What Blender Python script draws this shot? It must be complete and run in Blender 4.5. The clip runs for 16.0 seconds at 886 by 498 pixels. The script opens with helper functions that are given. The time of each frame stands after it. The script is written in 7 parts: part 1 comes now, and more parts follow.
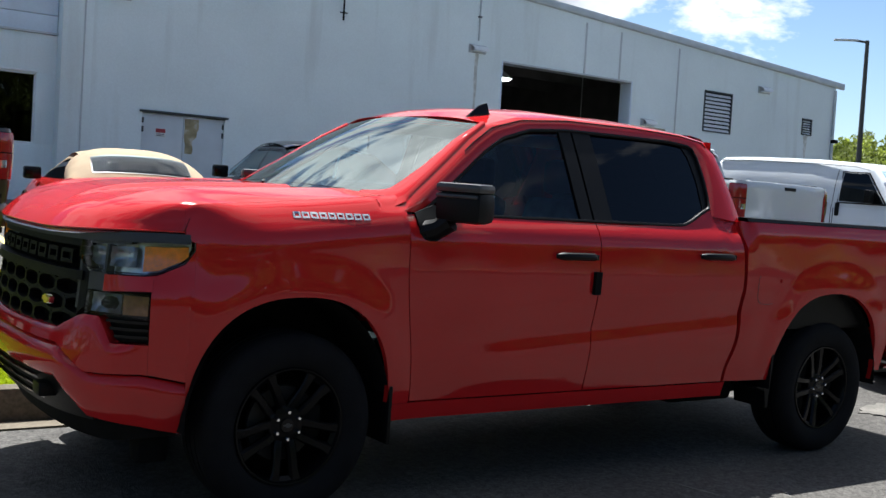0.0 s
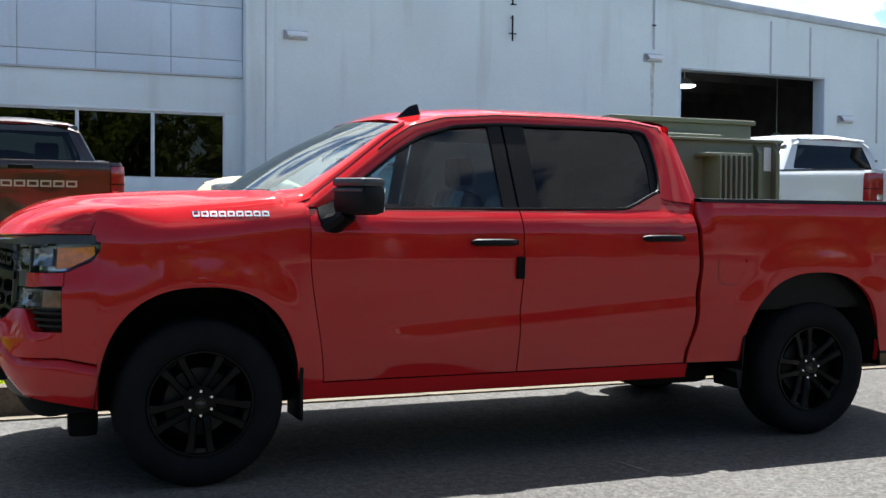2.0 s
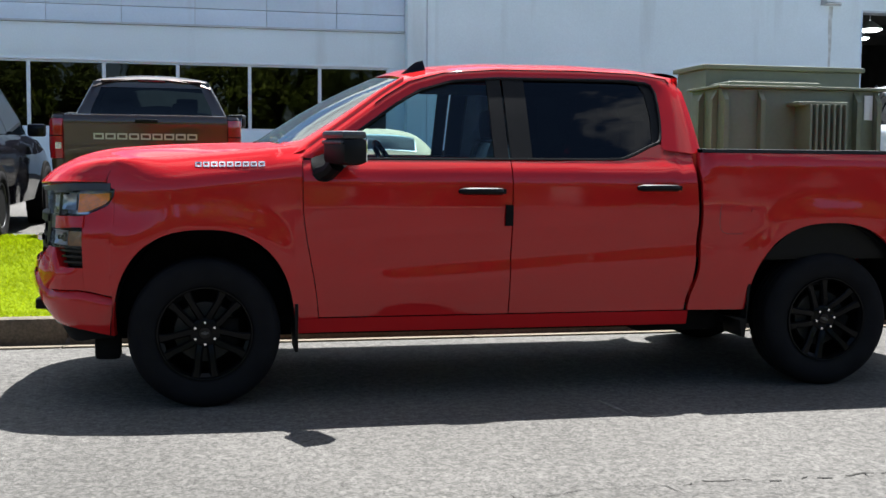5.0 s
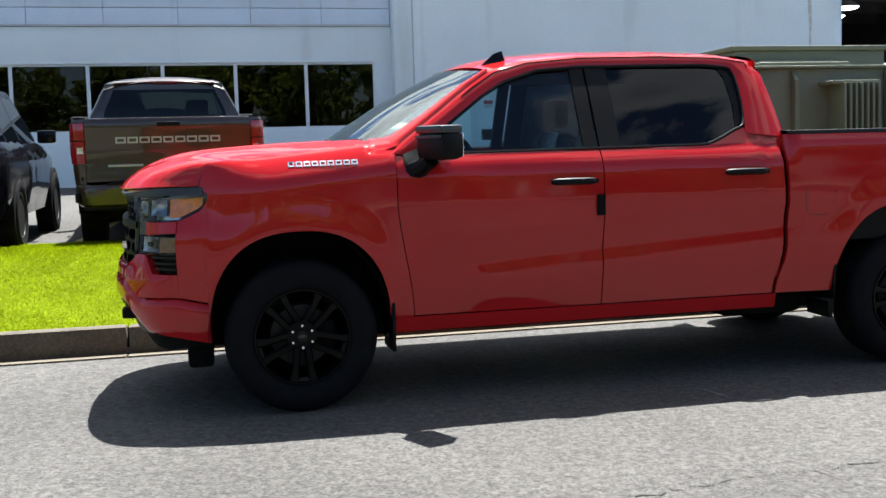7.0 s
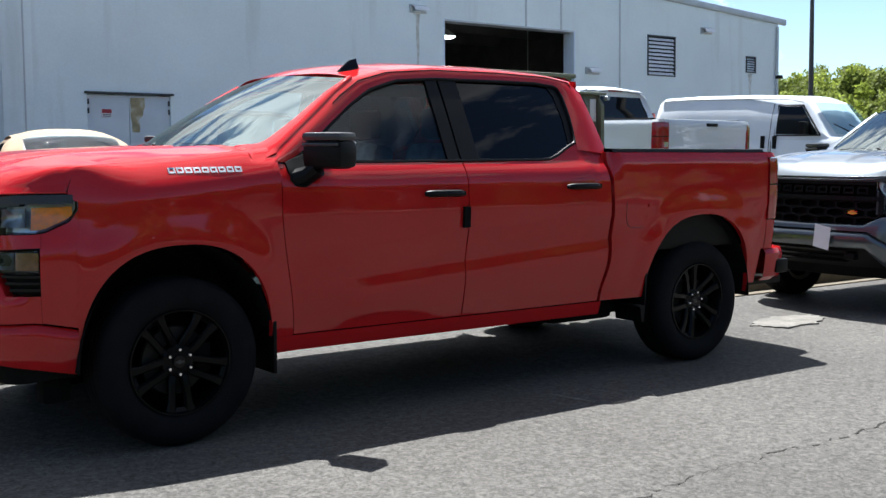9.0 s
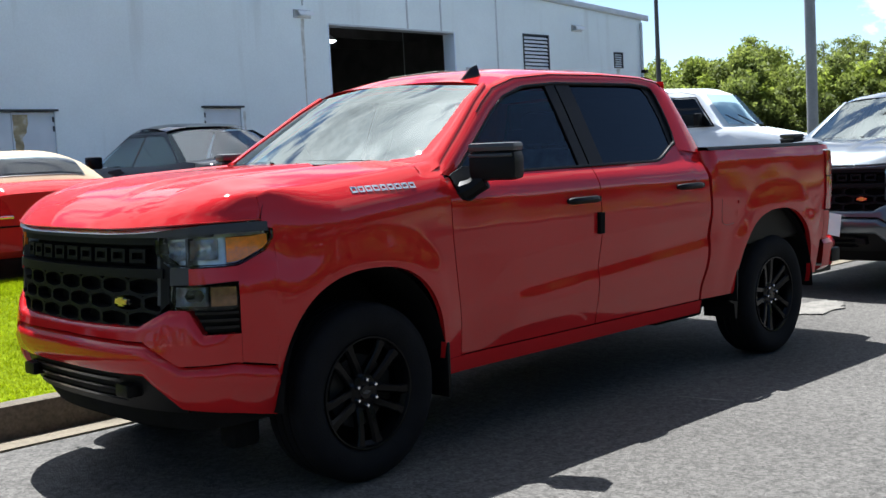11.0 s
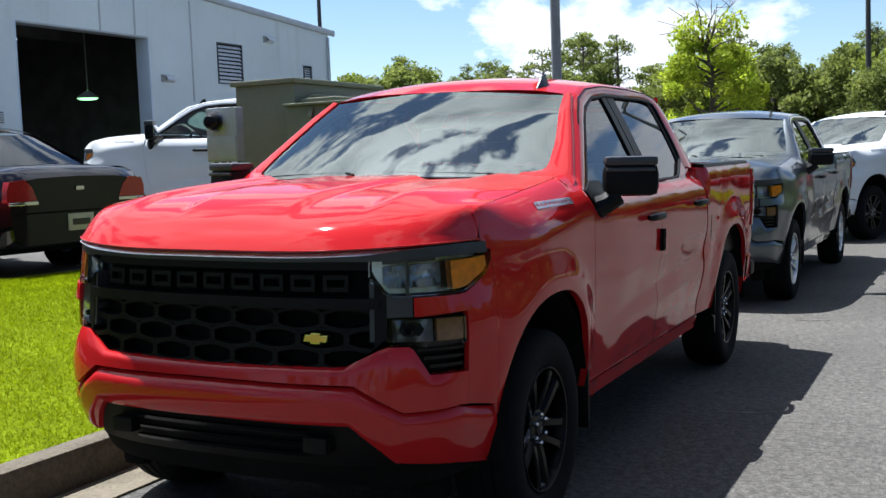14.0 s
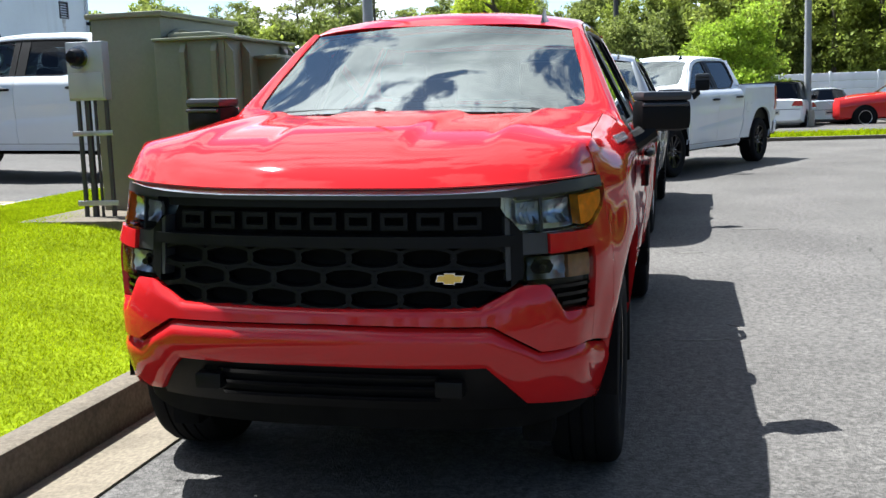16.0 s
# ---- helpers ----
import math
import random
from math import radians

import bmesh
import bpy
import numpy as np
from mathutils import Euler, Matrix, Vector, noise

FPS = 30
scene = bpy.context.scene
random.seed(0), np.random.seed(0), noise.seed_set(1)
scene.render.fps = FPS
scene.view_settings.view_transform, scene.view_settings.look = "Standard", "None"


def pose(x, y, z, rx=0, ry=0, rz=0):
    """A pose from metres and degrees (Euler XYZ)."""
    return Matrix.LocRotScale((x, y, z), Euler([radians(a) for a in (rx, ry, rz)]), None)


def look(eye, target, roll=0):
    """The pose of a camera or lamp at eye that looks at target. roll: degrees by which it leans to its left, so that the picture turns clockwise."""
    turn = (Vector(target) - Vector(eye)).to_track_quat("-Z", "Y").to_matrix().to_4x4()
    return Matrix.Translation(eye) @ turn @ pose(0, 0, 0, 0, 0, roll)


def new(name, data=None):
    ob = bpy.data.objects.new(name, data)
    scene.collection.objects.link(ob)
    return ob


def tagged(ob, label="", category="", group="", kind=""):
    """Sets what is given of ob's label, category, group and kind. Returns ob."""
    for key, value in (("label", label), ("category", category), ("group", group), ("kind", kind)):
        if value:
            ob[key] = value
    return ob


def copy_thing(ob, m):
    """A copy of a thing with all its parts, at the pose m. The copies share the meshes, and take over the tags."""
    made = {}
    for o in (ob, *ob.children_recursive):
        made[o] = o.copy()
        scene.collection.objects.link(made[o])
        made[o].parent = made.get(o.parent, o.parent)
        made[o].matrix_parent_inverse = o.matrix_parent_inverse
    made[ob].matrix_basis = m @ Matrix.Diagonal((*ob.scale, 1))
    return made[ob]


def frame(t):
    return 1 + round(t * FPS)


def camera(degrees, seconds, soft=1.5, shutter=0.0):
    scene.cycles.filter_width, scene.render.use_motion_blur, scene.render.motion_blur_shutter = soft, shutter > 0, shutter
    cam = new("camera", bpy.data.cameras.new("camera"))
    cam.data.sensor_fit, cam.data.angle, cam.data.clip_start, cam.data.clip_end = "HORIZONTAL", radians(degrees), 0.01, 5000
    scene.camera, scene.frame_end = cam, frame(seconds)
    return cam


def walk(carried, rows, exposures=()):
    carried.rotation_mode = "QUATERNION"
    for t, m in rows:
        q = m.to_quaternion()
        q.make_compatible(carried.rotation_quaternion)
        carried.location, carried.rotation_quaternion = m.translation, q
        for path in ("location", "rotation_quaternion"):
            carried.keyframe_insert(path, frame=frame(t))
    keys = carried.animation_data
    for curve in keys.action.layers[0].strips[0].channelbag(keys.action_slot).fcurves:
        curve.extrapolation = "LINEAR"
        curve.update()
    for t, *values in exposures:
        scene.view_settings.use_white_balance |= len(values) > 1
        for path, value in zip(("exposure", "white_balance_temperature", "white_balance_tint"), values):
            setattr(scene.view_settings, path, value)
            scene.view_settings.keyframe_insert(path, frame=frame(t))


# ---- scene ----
cam = camera(43.9, 16.0)
METRES, EYE, TILT, LEAN, TURN = 9.804, 1.5, 0.0, 0.0, 0.0
PATH = [
    (0, (-2.24, -5.203, 1.413), (-1.085, -3.572, 1.333), 3.5),
    (0.5, (-1.902, -5.452, 1.387), (-0.844, -3.757, 1.323), 1.8),
    (1, (-1.585, -5.744, 1.357), (-0.747, -3.929, 1.301), 0.5),
    (1.5, (-1.299, -6.084, 1.361), (-0.515, -4.245, 1.307), -0.1),
    (2, (-0.973, -6.336, 1.318), (-0.202, -4.491, 1.263), 0.4),
    (2.5, (-0.664, -6.619, 1.302), (0.12, -4.781, 1.219), 1.6),
    (3, (-0.394, -6.809, 1.306), (0.379, -4.968, 1.208), 1.9),
    (3.5, (-0.154, -6.882, 1.301), (0.448, -4.979, 1.179), 1.9),
    (4, (0.043, -7.005, 1.3), (0.47, -5.056, 1.164), 1.6),
    (4.2, (0.095, -7.064, 1.313), (0.484, -5.107, 1.175), 1.0),
    (6.3, (-0.268, -7.02, 1.322), (0.201, -5.083, 1.163), -0.8),
    (6.5, (-0.334, -6.995, 1.351), (0.128, -5.056, 1.193), -0.8),
    (7, (-0.654, -6.82, 1.332), (-0.177, -4.884, 1.171), -1.7),
    (7.5, (-0.965, -6.599, 1.334), (-0.287, -4.726, 1.154), -2.2),
    (8, (-1.395, -6.481, 1.354), (-0.503, -4.701, 1.171), -1.9),
    (8.5, (-1.761, -6.227, 1.337), (-0.77, -4.498, 1.17), -1.4),
    (9, (-2.118, -5.933, 1.334), (-0.927, -4.334, 1.187), -0.5),
    (9.5, (-2.498, -5.695, 1.373), (-1.232, -4.152, 1.247), 0.0),
    (9.7, (-2.625, -5.568, 1.36), (-1.346, -4.036, 1.225), -0.1),
    (11.8, (-3.517, -4.16, 1.453), (-1.951, -2.927, 1.293), -4.1),
    (12, (-3.591, -4.014, 1.454), (-1.976, -2.845, 1.288), -3.8),
    (12.5, (-3.743, -3.685, 1.479), (-2.072, -2.597, 1.318), -3.2),
    (13, (-3.846, -3.296, 1.51), (-2.147, -2.253, 1.347), -3.0),
    (13.5, (-4.019, -2.896, 1.483), (-2.282, -1.919, 1.317), -2.4),
    (14, (-4.188, -2.556, 1.523), (-2.392, -1.689, 1.365), -2.2),
    (14.5, (-4.235, -2.187, 1.559), (-2.373, -1.476, 1.393), -2.9),
    (15, (-4.365, -1.834, 1.519), (-2.443, -1.315, 1.328), -2.8),
    (15.5, (-4.485, -1.532, 1.517), (-2.553, -1.082, 1.262), -2.1),
    (16, (-4.507, -1.231, 1.53), (-2.572, -0.807, 1.255), -2.1),
]
walk(cam, [(t, look(eye, target, roll)) for t, eye, target, roll in PATH], exposures=[(t, e, k, 9) for t, e, k in ((0.0, 1.36, 6080), (0.5, 1.46, 6080), (1.0, 1.52, 6080), (1.5, 1.62, 6080), (2.0, 1.82, 6080), (3.0, 1.92, 6080), (4.0, 1.96, 6080), (8.5, 1.93, 6050), (9.0, 1.66, 6000), (9.5, 1.72, 6000), (12.0, 1.64, 5900), (13.0, 1.42, 5900), (14.5, 1.36, 5900), (15.0, 1.36, 5900), (15.5, 1.78, 5950), (16.0, 1.9, 5950))])


# ---------------------------------------------------------------- world, sun
SUN = Vector((0.17, 0.43, 1.0)).normalized()          # towards the sun
world = bpy.data.worlds.new("sky")
scene.world = world
world.use_nodes = True
wt = world.node_tree
wn, wl = wt.nodes, wt.links
wn.clear()


def wnode(kind, **kw):
    n = wn.new(kind)
    for k, v in kw.items():
        n.inputs[k].default_value = v
    return n


sky = wn.new("ShaderNodeTexSky")
sky.sky_type, sky.sun_disc = "NISHITA", False
sky.sun_elevation = math.asin(SUN.z)
sky.sun_rotation = math.atan2(SUN.x, SUN.y)
sky.air_density, sky.dust_density, sky.ozone_density = 1.0, 0.4, 1.2
tc = wn.new("ShaderNodeTexCoord")
sep = wn.new("ShaderNodeSeparateXYZ")
wl.new(tc.outputs["Generated"], sep.inputs[0])
flat = wn.new("ShaderNodeVectorMath"); flat.operation = "MULTIPLY_ADD"      # heaps rather than streaks
flat.inputs[1].default_value, flat.inputs[2].default_value = (1.0, 1.0, 2.0), (1.7, 4.2, 2.9)
wl.new(tc.outputs["Generated"], flat.inputs[0])
cl = wnode("ShaderNodeTexNoise", Scale=3.3, Detail=10.0, Roughness=0.6, Distortion=0.15)
wl.new(flat.outputs[0], cl.inputs["Vector"])
high = wn.new("ShaderNodeMapRange")                     # more cloud overhead than near the horizon
high.inputs[1].default_value, high.inputs[2].default_value = 0.35, 0.85
high.inputs[3].default_value, high.inputs[4].default_value = -0.032, 0.05
wl.new(sep.outputs["Z"], high.inputs[0])
dens = wn.new("ShaderNodeMath"); dens.operation = "ADD"
bank = wn.new("ShaderNodeVectorMath"); bank.operation = "DOT_PRODUCT"       # the clouds thicken towards one side
bank.inputs[1].default_value = (0.055, 0.085, 0.0)
wl.new(tc.outputs["Generated"], bank.inputs[0])
more = wn.new("ShaderNodeMath"); more.operation = "ADD"
wl.new(high.outputs[0], more.inputs[0]); wl.new(bank.outputs["Value"], more.inputs[1])
wl.new(cl.outputs["Fac"], dens.inputs[0]); wl.new(more.outputs[0], dens.inputs[1])
ramp = wn.new("ShaderNodeValToRGB")
ramp.color_ramp.elements[0].position, ramp.color_ramp.elements[1].position = 0.52, 0.575
wl.new(dens.outputs[0], ramp.inputs[0])
toward = wn.new("ShaderNodeVectorMath"); toward.operation = "DOT_PRODUCT"
toward.inputs[1].default_value = tuple(SUN)
wl.new(tc.outputs["Generated"], toward.inputs[0])
pos = wn.new("ShaderNodeMath"); pos.operation = "MAXIMUM"; pos.inputs[1].default_value = 0.0
wl.new(toward.outputs["Value"], pos.inputs[0])
pw = wn.new("ShaderNodeMath"); pw.operation = "POWER"; pw.inputs[1].default_value = 7.0
wl.new(pos.outputs[0], pw.inputs[0])
lit = wn.new("ShaderNodeMath"); lit.operation = "MULTIPLY_ADD"   # clouds near the sun shine through
lit.inputs[1].default_value, lit.inputs[2].default_value = 1.1, 0.85
wl.new(pw.outputs[0], lit.inputs[0])
shade = wn.new("ShaderNodeValToRGB")
shade.color_ramp.elements[0].position, shade.color_ramp.elements[1].position = 0.49, 0.68
shade.color_ramp.elements[0].color, shade.color_ramp.elements[1].color = (18.5, 18.6, 18.8, 1), (9.0, 9.4, 10.0, 1)
wl.new(cl.outputs["Fac"], shade.inputs[0])
mixc = wn.new("ShaderNodeMix"); mixc.data_type = "RGBA"
wl.new(ramp.outputs[0], mixc.inputs[0])
humid = wn.new("ShaderNodeVectorMath"); humid.operation = "MULTIPLY"      # bright humid summer sky
humid.inputs[1].default_value = (1.42, 1.50, 1.62)
wl.new(sky.outputs[0], humid.inputs[0])
wl.new(humid.outputs[0], mixc.inputs[6])
bright = wn.new("ShaderNodeVectorMath"); bright.operation = "SCALE"
wl.new(shade.outputs[0], bright.inputs[0]); wl.new(lit.outputs[0], bright.inputs["Scale"])
wl.new(bright.outputs[0], mixc.inputs[7])
bgn = wnode("ShaderNodeBackground", Strength=0.028)
haze = wn.new("ShaderNodeMapRange")                     # humid air: brightest low down
haze.inputs[1].default_value, haze.inputs[2].default_value = 0.0, 0.6
haze.inputs[3].default_value, haze.inputs[4].default_value = 1.38, 0.80
wl.new(sep.outputs["Z"], haze.inputs[0])
misty = wn.new("ShaderNodeVectorMath"); misty.operation = "SCALE"
wl.new(mixc.outputs[2], misty.inputs[0]); wl.new(haze.outputs[0], misty.inputs["Scale"])
wl.new(misty.outputs[0], bgn.inputs[0])
wl.new(bgn.outputs[0], wn.new("ShaderNodeOutputWorld").inputs[0])

sun = new("sun", bpy.data.lights.new("sun", "SUN"))
sun.data.energy, sun.data.angle, sun.data.color = 5.0, radians(0.53), (1.0, 0.955, 0.89)
sun.matrix_world = look(SUN * 60, (0, 0, 0))


# ---------------------------------------------------------------- materials
def mat(name, color, rough=0.5, metal=0.0, vary=0.0, scale=4.0, grain=0.0, gscale=60.0, bump=0.0, bscale=60.0,
        coat=0.0, spec=0.5, tint=None, island=False, rvary=0.0):
    """Principled material: colour varied at two scales (vary, grain), fine relief (bump), optional clear coat."""
    m = bpy.data.materials.new(name)
    m.use_nodes = True
    nt = m.node_tree
    n, l = nt.nodes, nt.links
    b = n["Principled BSDF"]
    b.inputs["Base Color"].default_value = (*color, 1)
    b.inputs["Roughness"].default_value, b.inputs["Metallic"].default_value = rough, metal
    b.inputs["Specular IOR Level"].default_value = spec
    if coat:
        b.inputs["Coat Weight"].default_value, b.inputs["Coat Roughness"].default_value = coat, 0.03
        b.inputs["Coat IOR"].default_value = 1.48
    co = n.new("ShaderNodeTexCoord")
    out = None
    if vary or grain:
        base = n.new("ShaderNodeRGB"); base.outputs[0].default_value = (*color, 1)
        out = base.outputs[0]
        for amount, sc, det in ((vary, scale, 5.0), (grain, gscale, 3.0)):
            if not amount:
                continue
            t = n.new("ShaderNodeTexNoise")
            t.inputs["Scale"].default_value, t.inputs["Detail"].default_value = sc, det
            l.new(co.outputs["Object"], t.inputs["Vector"])
            r = n.new("ShaderNodeMapRange")
            r.inputs[1].default_value, r.inputs[2].default_value = 0.3, 0.7
            r.inputs[3].default_value, r.inputs[4].default_value = 1 - amount, 1 + amount
            l.new(t.outputs["Fac"], r.inputs[0])
            mx = n.new("ShaderNodeVectorMath"); mx.operation = "SCALE"
            l.new(out, mx.inputs[0]); l.new(r.outputs[0], mx.inputs["Scale"])
            out = mx.outputs[0]
            if tint and sc == scale:
                mt = n.new("ShaderNodeMix"); mt.data_type = "RGBA"
                mt.inputs[7].default_value = (*tint, 1)
                ramp2 = n.new("ShaderNodeMapRange")
                ramp2.inputs[1].default_value, ramp2.inputs[2].default_value = 0.5, 0.75
                l.new(t.outputs["Fac"], ramp2.inputs[0])
                l.new(ramp2.outputs[0], mt.inputs[0]); l.new(out, mt.inputs[6])
                out = mt.outputs[2]
            if rvary and sc == scale:
                rr = n.new("ShaderNodeMapRange")
                rr.inputs[3].default_value, rr.inputs[4].default_value = rough - rvary, rough + rvary
                l.new(t.outputs["Fac"], rr.inputs[0]); l.new(rr.outputs[0], b.inputs["Roughness"])
        if island:
            oi = n.new("ShaderNodeNewGeometry")
            r = n.new("ShaderNodeMapRange"); r.inputs[3].default_value, r.inputs[4].default_value = 0.65, 1.4
            l.new(oi.outputs["Random Per Island"], r.inputs[0])
            mx = n.new("ShaderNodeVectorMath"); mx.operation = "SCALE"
            l.new(out, mx.inputs[0]); l.new(r.outputs[0], mx.inputs["Scale"])
            out = mx.outputs[0]
        l.new(out, b.inputs["Base Color"])
    if bump:
        t = n.new("ShaderNodeTexNoise")
        t.inputs["Scale"].default_value, t.inputs["Detail"].default_value = bscale, 4.0
        l.new(co.outputs["Object"], t.inputs["Vector"])
        bp = n.new("ShaderNodeBump")
        bp.inputs["Strength"].default_value, bp.inputs["Distance"].default_value = bump, 0.01
        l.new(t.outputs["Fac"], bp.inputs["Height"]); l.new(bp.outputs[0], b.inputs["Normal"])
    return m


def glass(name, tint, gloss=1.0, ior=1.75, tone=(1.0, 1.0, 1.0)):
    """Thin pane: tinted see-through with a Fresnel mirror on it."""
    m = bpy.data.materials.new(name)
    m.use_nodes = True
    n, l = m.node_tree.nodes, m.node_tree.links
    n.remove(n["Principled BSDF"])
    tr = n.new("ShaderNodeBsdfTransparent"); tr.inputs[0].default_value = (*tint, 1)
    gl = n.new("ShaderNodeBsdfGlossy"); gl.inputs["Roughness"].default_value = 0.0
    gl.inputs[0].default_value = (gloss * tone[0], gloss * tone[1], gloss * tone[2], 1)
    fr = n.new("ShaderNodeFresnel"); fr.inputs[0].default_value = ior
    mx = n.new("ShaderNodeMixShader")
    l.new(fr.outputs[0], mx.inputs[0]); l.new(tr.outputs[0], mx.inputs[1]); l.new(gl.outputs[0], mx.inputs[2])
    l.new(mx.outputs[0], n["Material Output"].inputs[0])
    return m


def leafy(m, share=0.45):
    """Lets light shine through thin leaves."""
    n, l = m.node_tree.nodes, m.node_tree.links
    b = n["Principled BSDF"]
    tl = n.new("ShaderNodeBsdfTranslucent")
    l.new(b.inputs["Base Color"].links[0].from_socket, tl.inputs[0])
    mx = n.new("ShaderNodeMixShader"); mx.inputs[0].default_value = share
    l.new(b.outputs[0], mx.inputs[1]); l.new(tl.outputs[0], mx.inputs[2])
    l.new(mx.outputs[0], n["Material Output"].inputs[0])
    return m


def glow(name, color, strength):
    m = mat(name, color, 0.4)
    b = m.node_tree.nodes["Principled BSDF"]
    b.inputs["Emission Color"].default_value, b.inputs["Emission Strength"].default_value = (*color, 1), strength
    return m


def paint(name, color, flake=0.0, rough=0.32):
    m = mat(name, color, rough, flake, vary=0.03, scale=1.2, coat=0.9, spec=0.5 if flake else 0.0)
    n, l = m.node_tree.nodes, m.node_tree.links           # faint waves in the lacquer bend the reflections
    co = [k for k in n if k.type == "TEX_COORD"][0]
    h = None
    for sc, det in ((1.7, 1.0), (260.0, 2.0)):
        t = n.new("ShaderNodeTexNoise")
        t.inputs["Scale"].default_value, t.inputs["Detail"].default_value = sc, det
        l.new(co.outputs["Object"], t.inputs["Vector"])
        bp = n.new("ShaderNodeBump")
        bp.inputs["Strength"].default_value, bp.inputs["Distance"].default_value = (0.5, 0.03) if sc < 10 else (0.04, 0.001)
        l.new(t.outputs["Fac"], bp.inputs["Height"])
        if h:
            l.new(h.outputs[0], bp.inputs["Normal"])
        h = bp
    l.new(h.outputs[0], n["Principled BSDF"].inputs["Coat Normal"])
    return m


RED = paint("red_paint", (0.40, 0.012, 0.0132))
BROWN = paint("brown_metallic_paint", (0.055, 0.036, 0.026), 0.5)
GREY = paint("grey_metallic_paint", (0.085, 0.10, 0.115), 0.7)
WHITE = paint("white_paint", (0.66, 0.69, 0.72))
BLACK = paint("black_paint", (0.006, 0.006, 0.009))
SILVER = paint("silver_blue_paint", (0.42, 0.47, 0.53), 0.5)
CREAM = mat("cream_canvas", (0.33, 0.245, 0.155), 0.9, vary=0.08, scale=6, bump=0.2, bscale=150)
PLASTIC = mat("black_plastic", (0.0035, 0.0036, 0.004), 0.45, spec=0.14, vary=0.15, scale=8, bump=0.06, bscale=400)
GLOSSB = mat("gloss_black", (0.004, 0.004, 0.005), 0.25, spec=0.14, vary=0.1, scale=9, coat=0.15)
BARM = mat("dark_grey_bar", (0.024, 0.025, 0.027), 0.42, vary=0.1, scale=6, bump=0.03, bscale=300)
TRIM = mat("dark_grey_trim", (0.028, 0.03, 0.033), 0.36, vary=0.1, scale=6, bump=0.03, bscale=300)
DISC = mat("dull_iron_disc", (0.018, 0.018, 0.018), 0.6, 0.4, vary=0.2, scale=20)
DARK = mat("dark_underbody", (0.006, 0.006, 0.006), 0.95, spec=0.1, vary=0.3, scale=10)
BADGE = mat("satin_badge_metal", (0.62, 0.63, 0.65), 0.25, 0.9)
RUBBER = mat("tyre_rubber", (0.007, 0.007, 0.008), 0.85, spec=0.12, vary=0.25, scale=7, bump=0.25, bscale=120)
CHROME = mat("chrome", (0.75, 0.76, 0.78), 0.12, 1.0, vary=0.05, scale=20)
STEEL = mat("galvanised_steel", (0.42, 0.43, 0.45), 0.42, 0.9, vary=0.15, scale=14)
BLACKALLOY = mat("black_alloy", (0.0035, 0.0035, 0.004), 0.25, spec=0.11, vary=0.1, scale=9)
ALLOY = mat("silver_alloy", (0.62, 0.63, 0.65), 0.28, 0.9, vary=0.05, scale=8)
AMBER = mat("amber_lens", (1.0, 0.33, 0.015), 0.25, vary=0.2, scale=40, coat=0.3)
SMOKE = mat("smoked_amber_lens", (0.22, 0.10, 0.035), 0.25, vary=0.2, scale=40, coat=0.3)
REDLENS = mat("red_lens", (0.30, 0.005, 0.008), 0.14, vary=0.15, scale=25, coat=1.0)
GOLD = mat("gold_badge", (0.70, 0.48, 0.13), 0.28, 0.7)
LAMPCHROME = mat("lamp_reflector", (0.46, 0.50, 0.54), 0.28, 1.0, vary=0.15, scale=30)
CLEAR = glass("clear_lens", (0.95, 0.96, 0.97), 1.0, 1.35)
WSGLASS = glass("windscreen_glass", (0.66, 0.78, 0.76), 1.0, 3.5, (0.94, 1.0, 0.93))
SIDEGLASS = glass("side_window_glass", (0.58, 0.76, 0.80), 1.0, 1.45)
TINTGLASS = glass("tinted_window_glass", (0.03, 0.035, 0.04), 1.0, 1.36)
SEAT = mat("dark_seat_fabric", (0.022, 0.022, 0.025), 0.85, vary=0.2, scale=20, bump=0.2, bscale=200)
# paler than the seats, to give the windscreen's hazy reflection low down
DASH = mat("haze_grey_dashboard", (0.10, 0.11, 0.11), 0.7, vary=0.15, scale=10, bump=0.2, bscale=200)
FILM = mat("clear_seat_film", (0.14, 0.18, 0.20), 0.18, vary=0.35, scale=14, bump=0.6, bscale=18)
PLATE = mat("pale_number_plate", (0.42, 0.41, 0.36), 0.5, vary=0.1, scale=20)
LETTER = mat("pale_letter", (0.45, 0.44, 0.42), 0.35, 0.3)


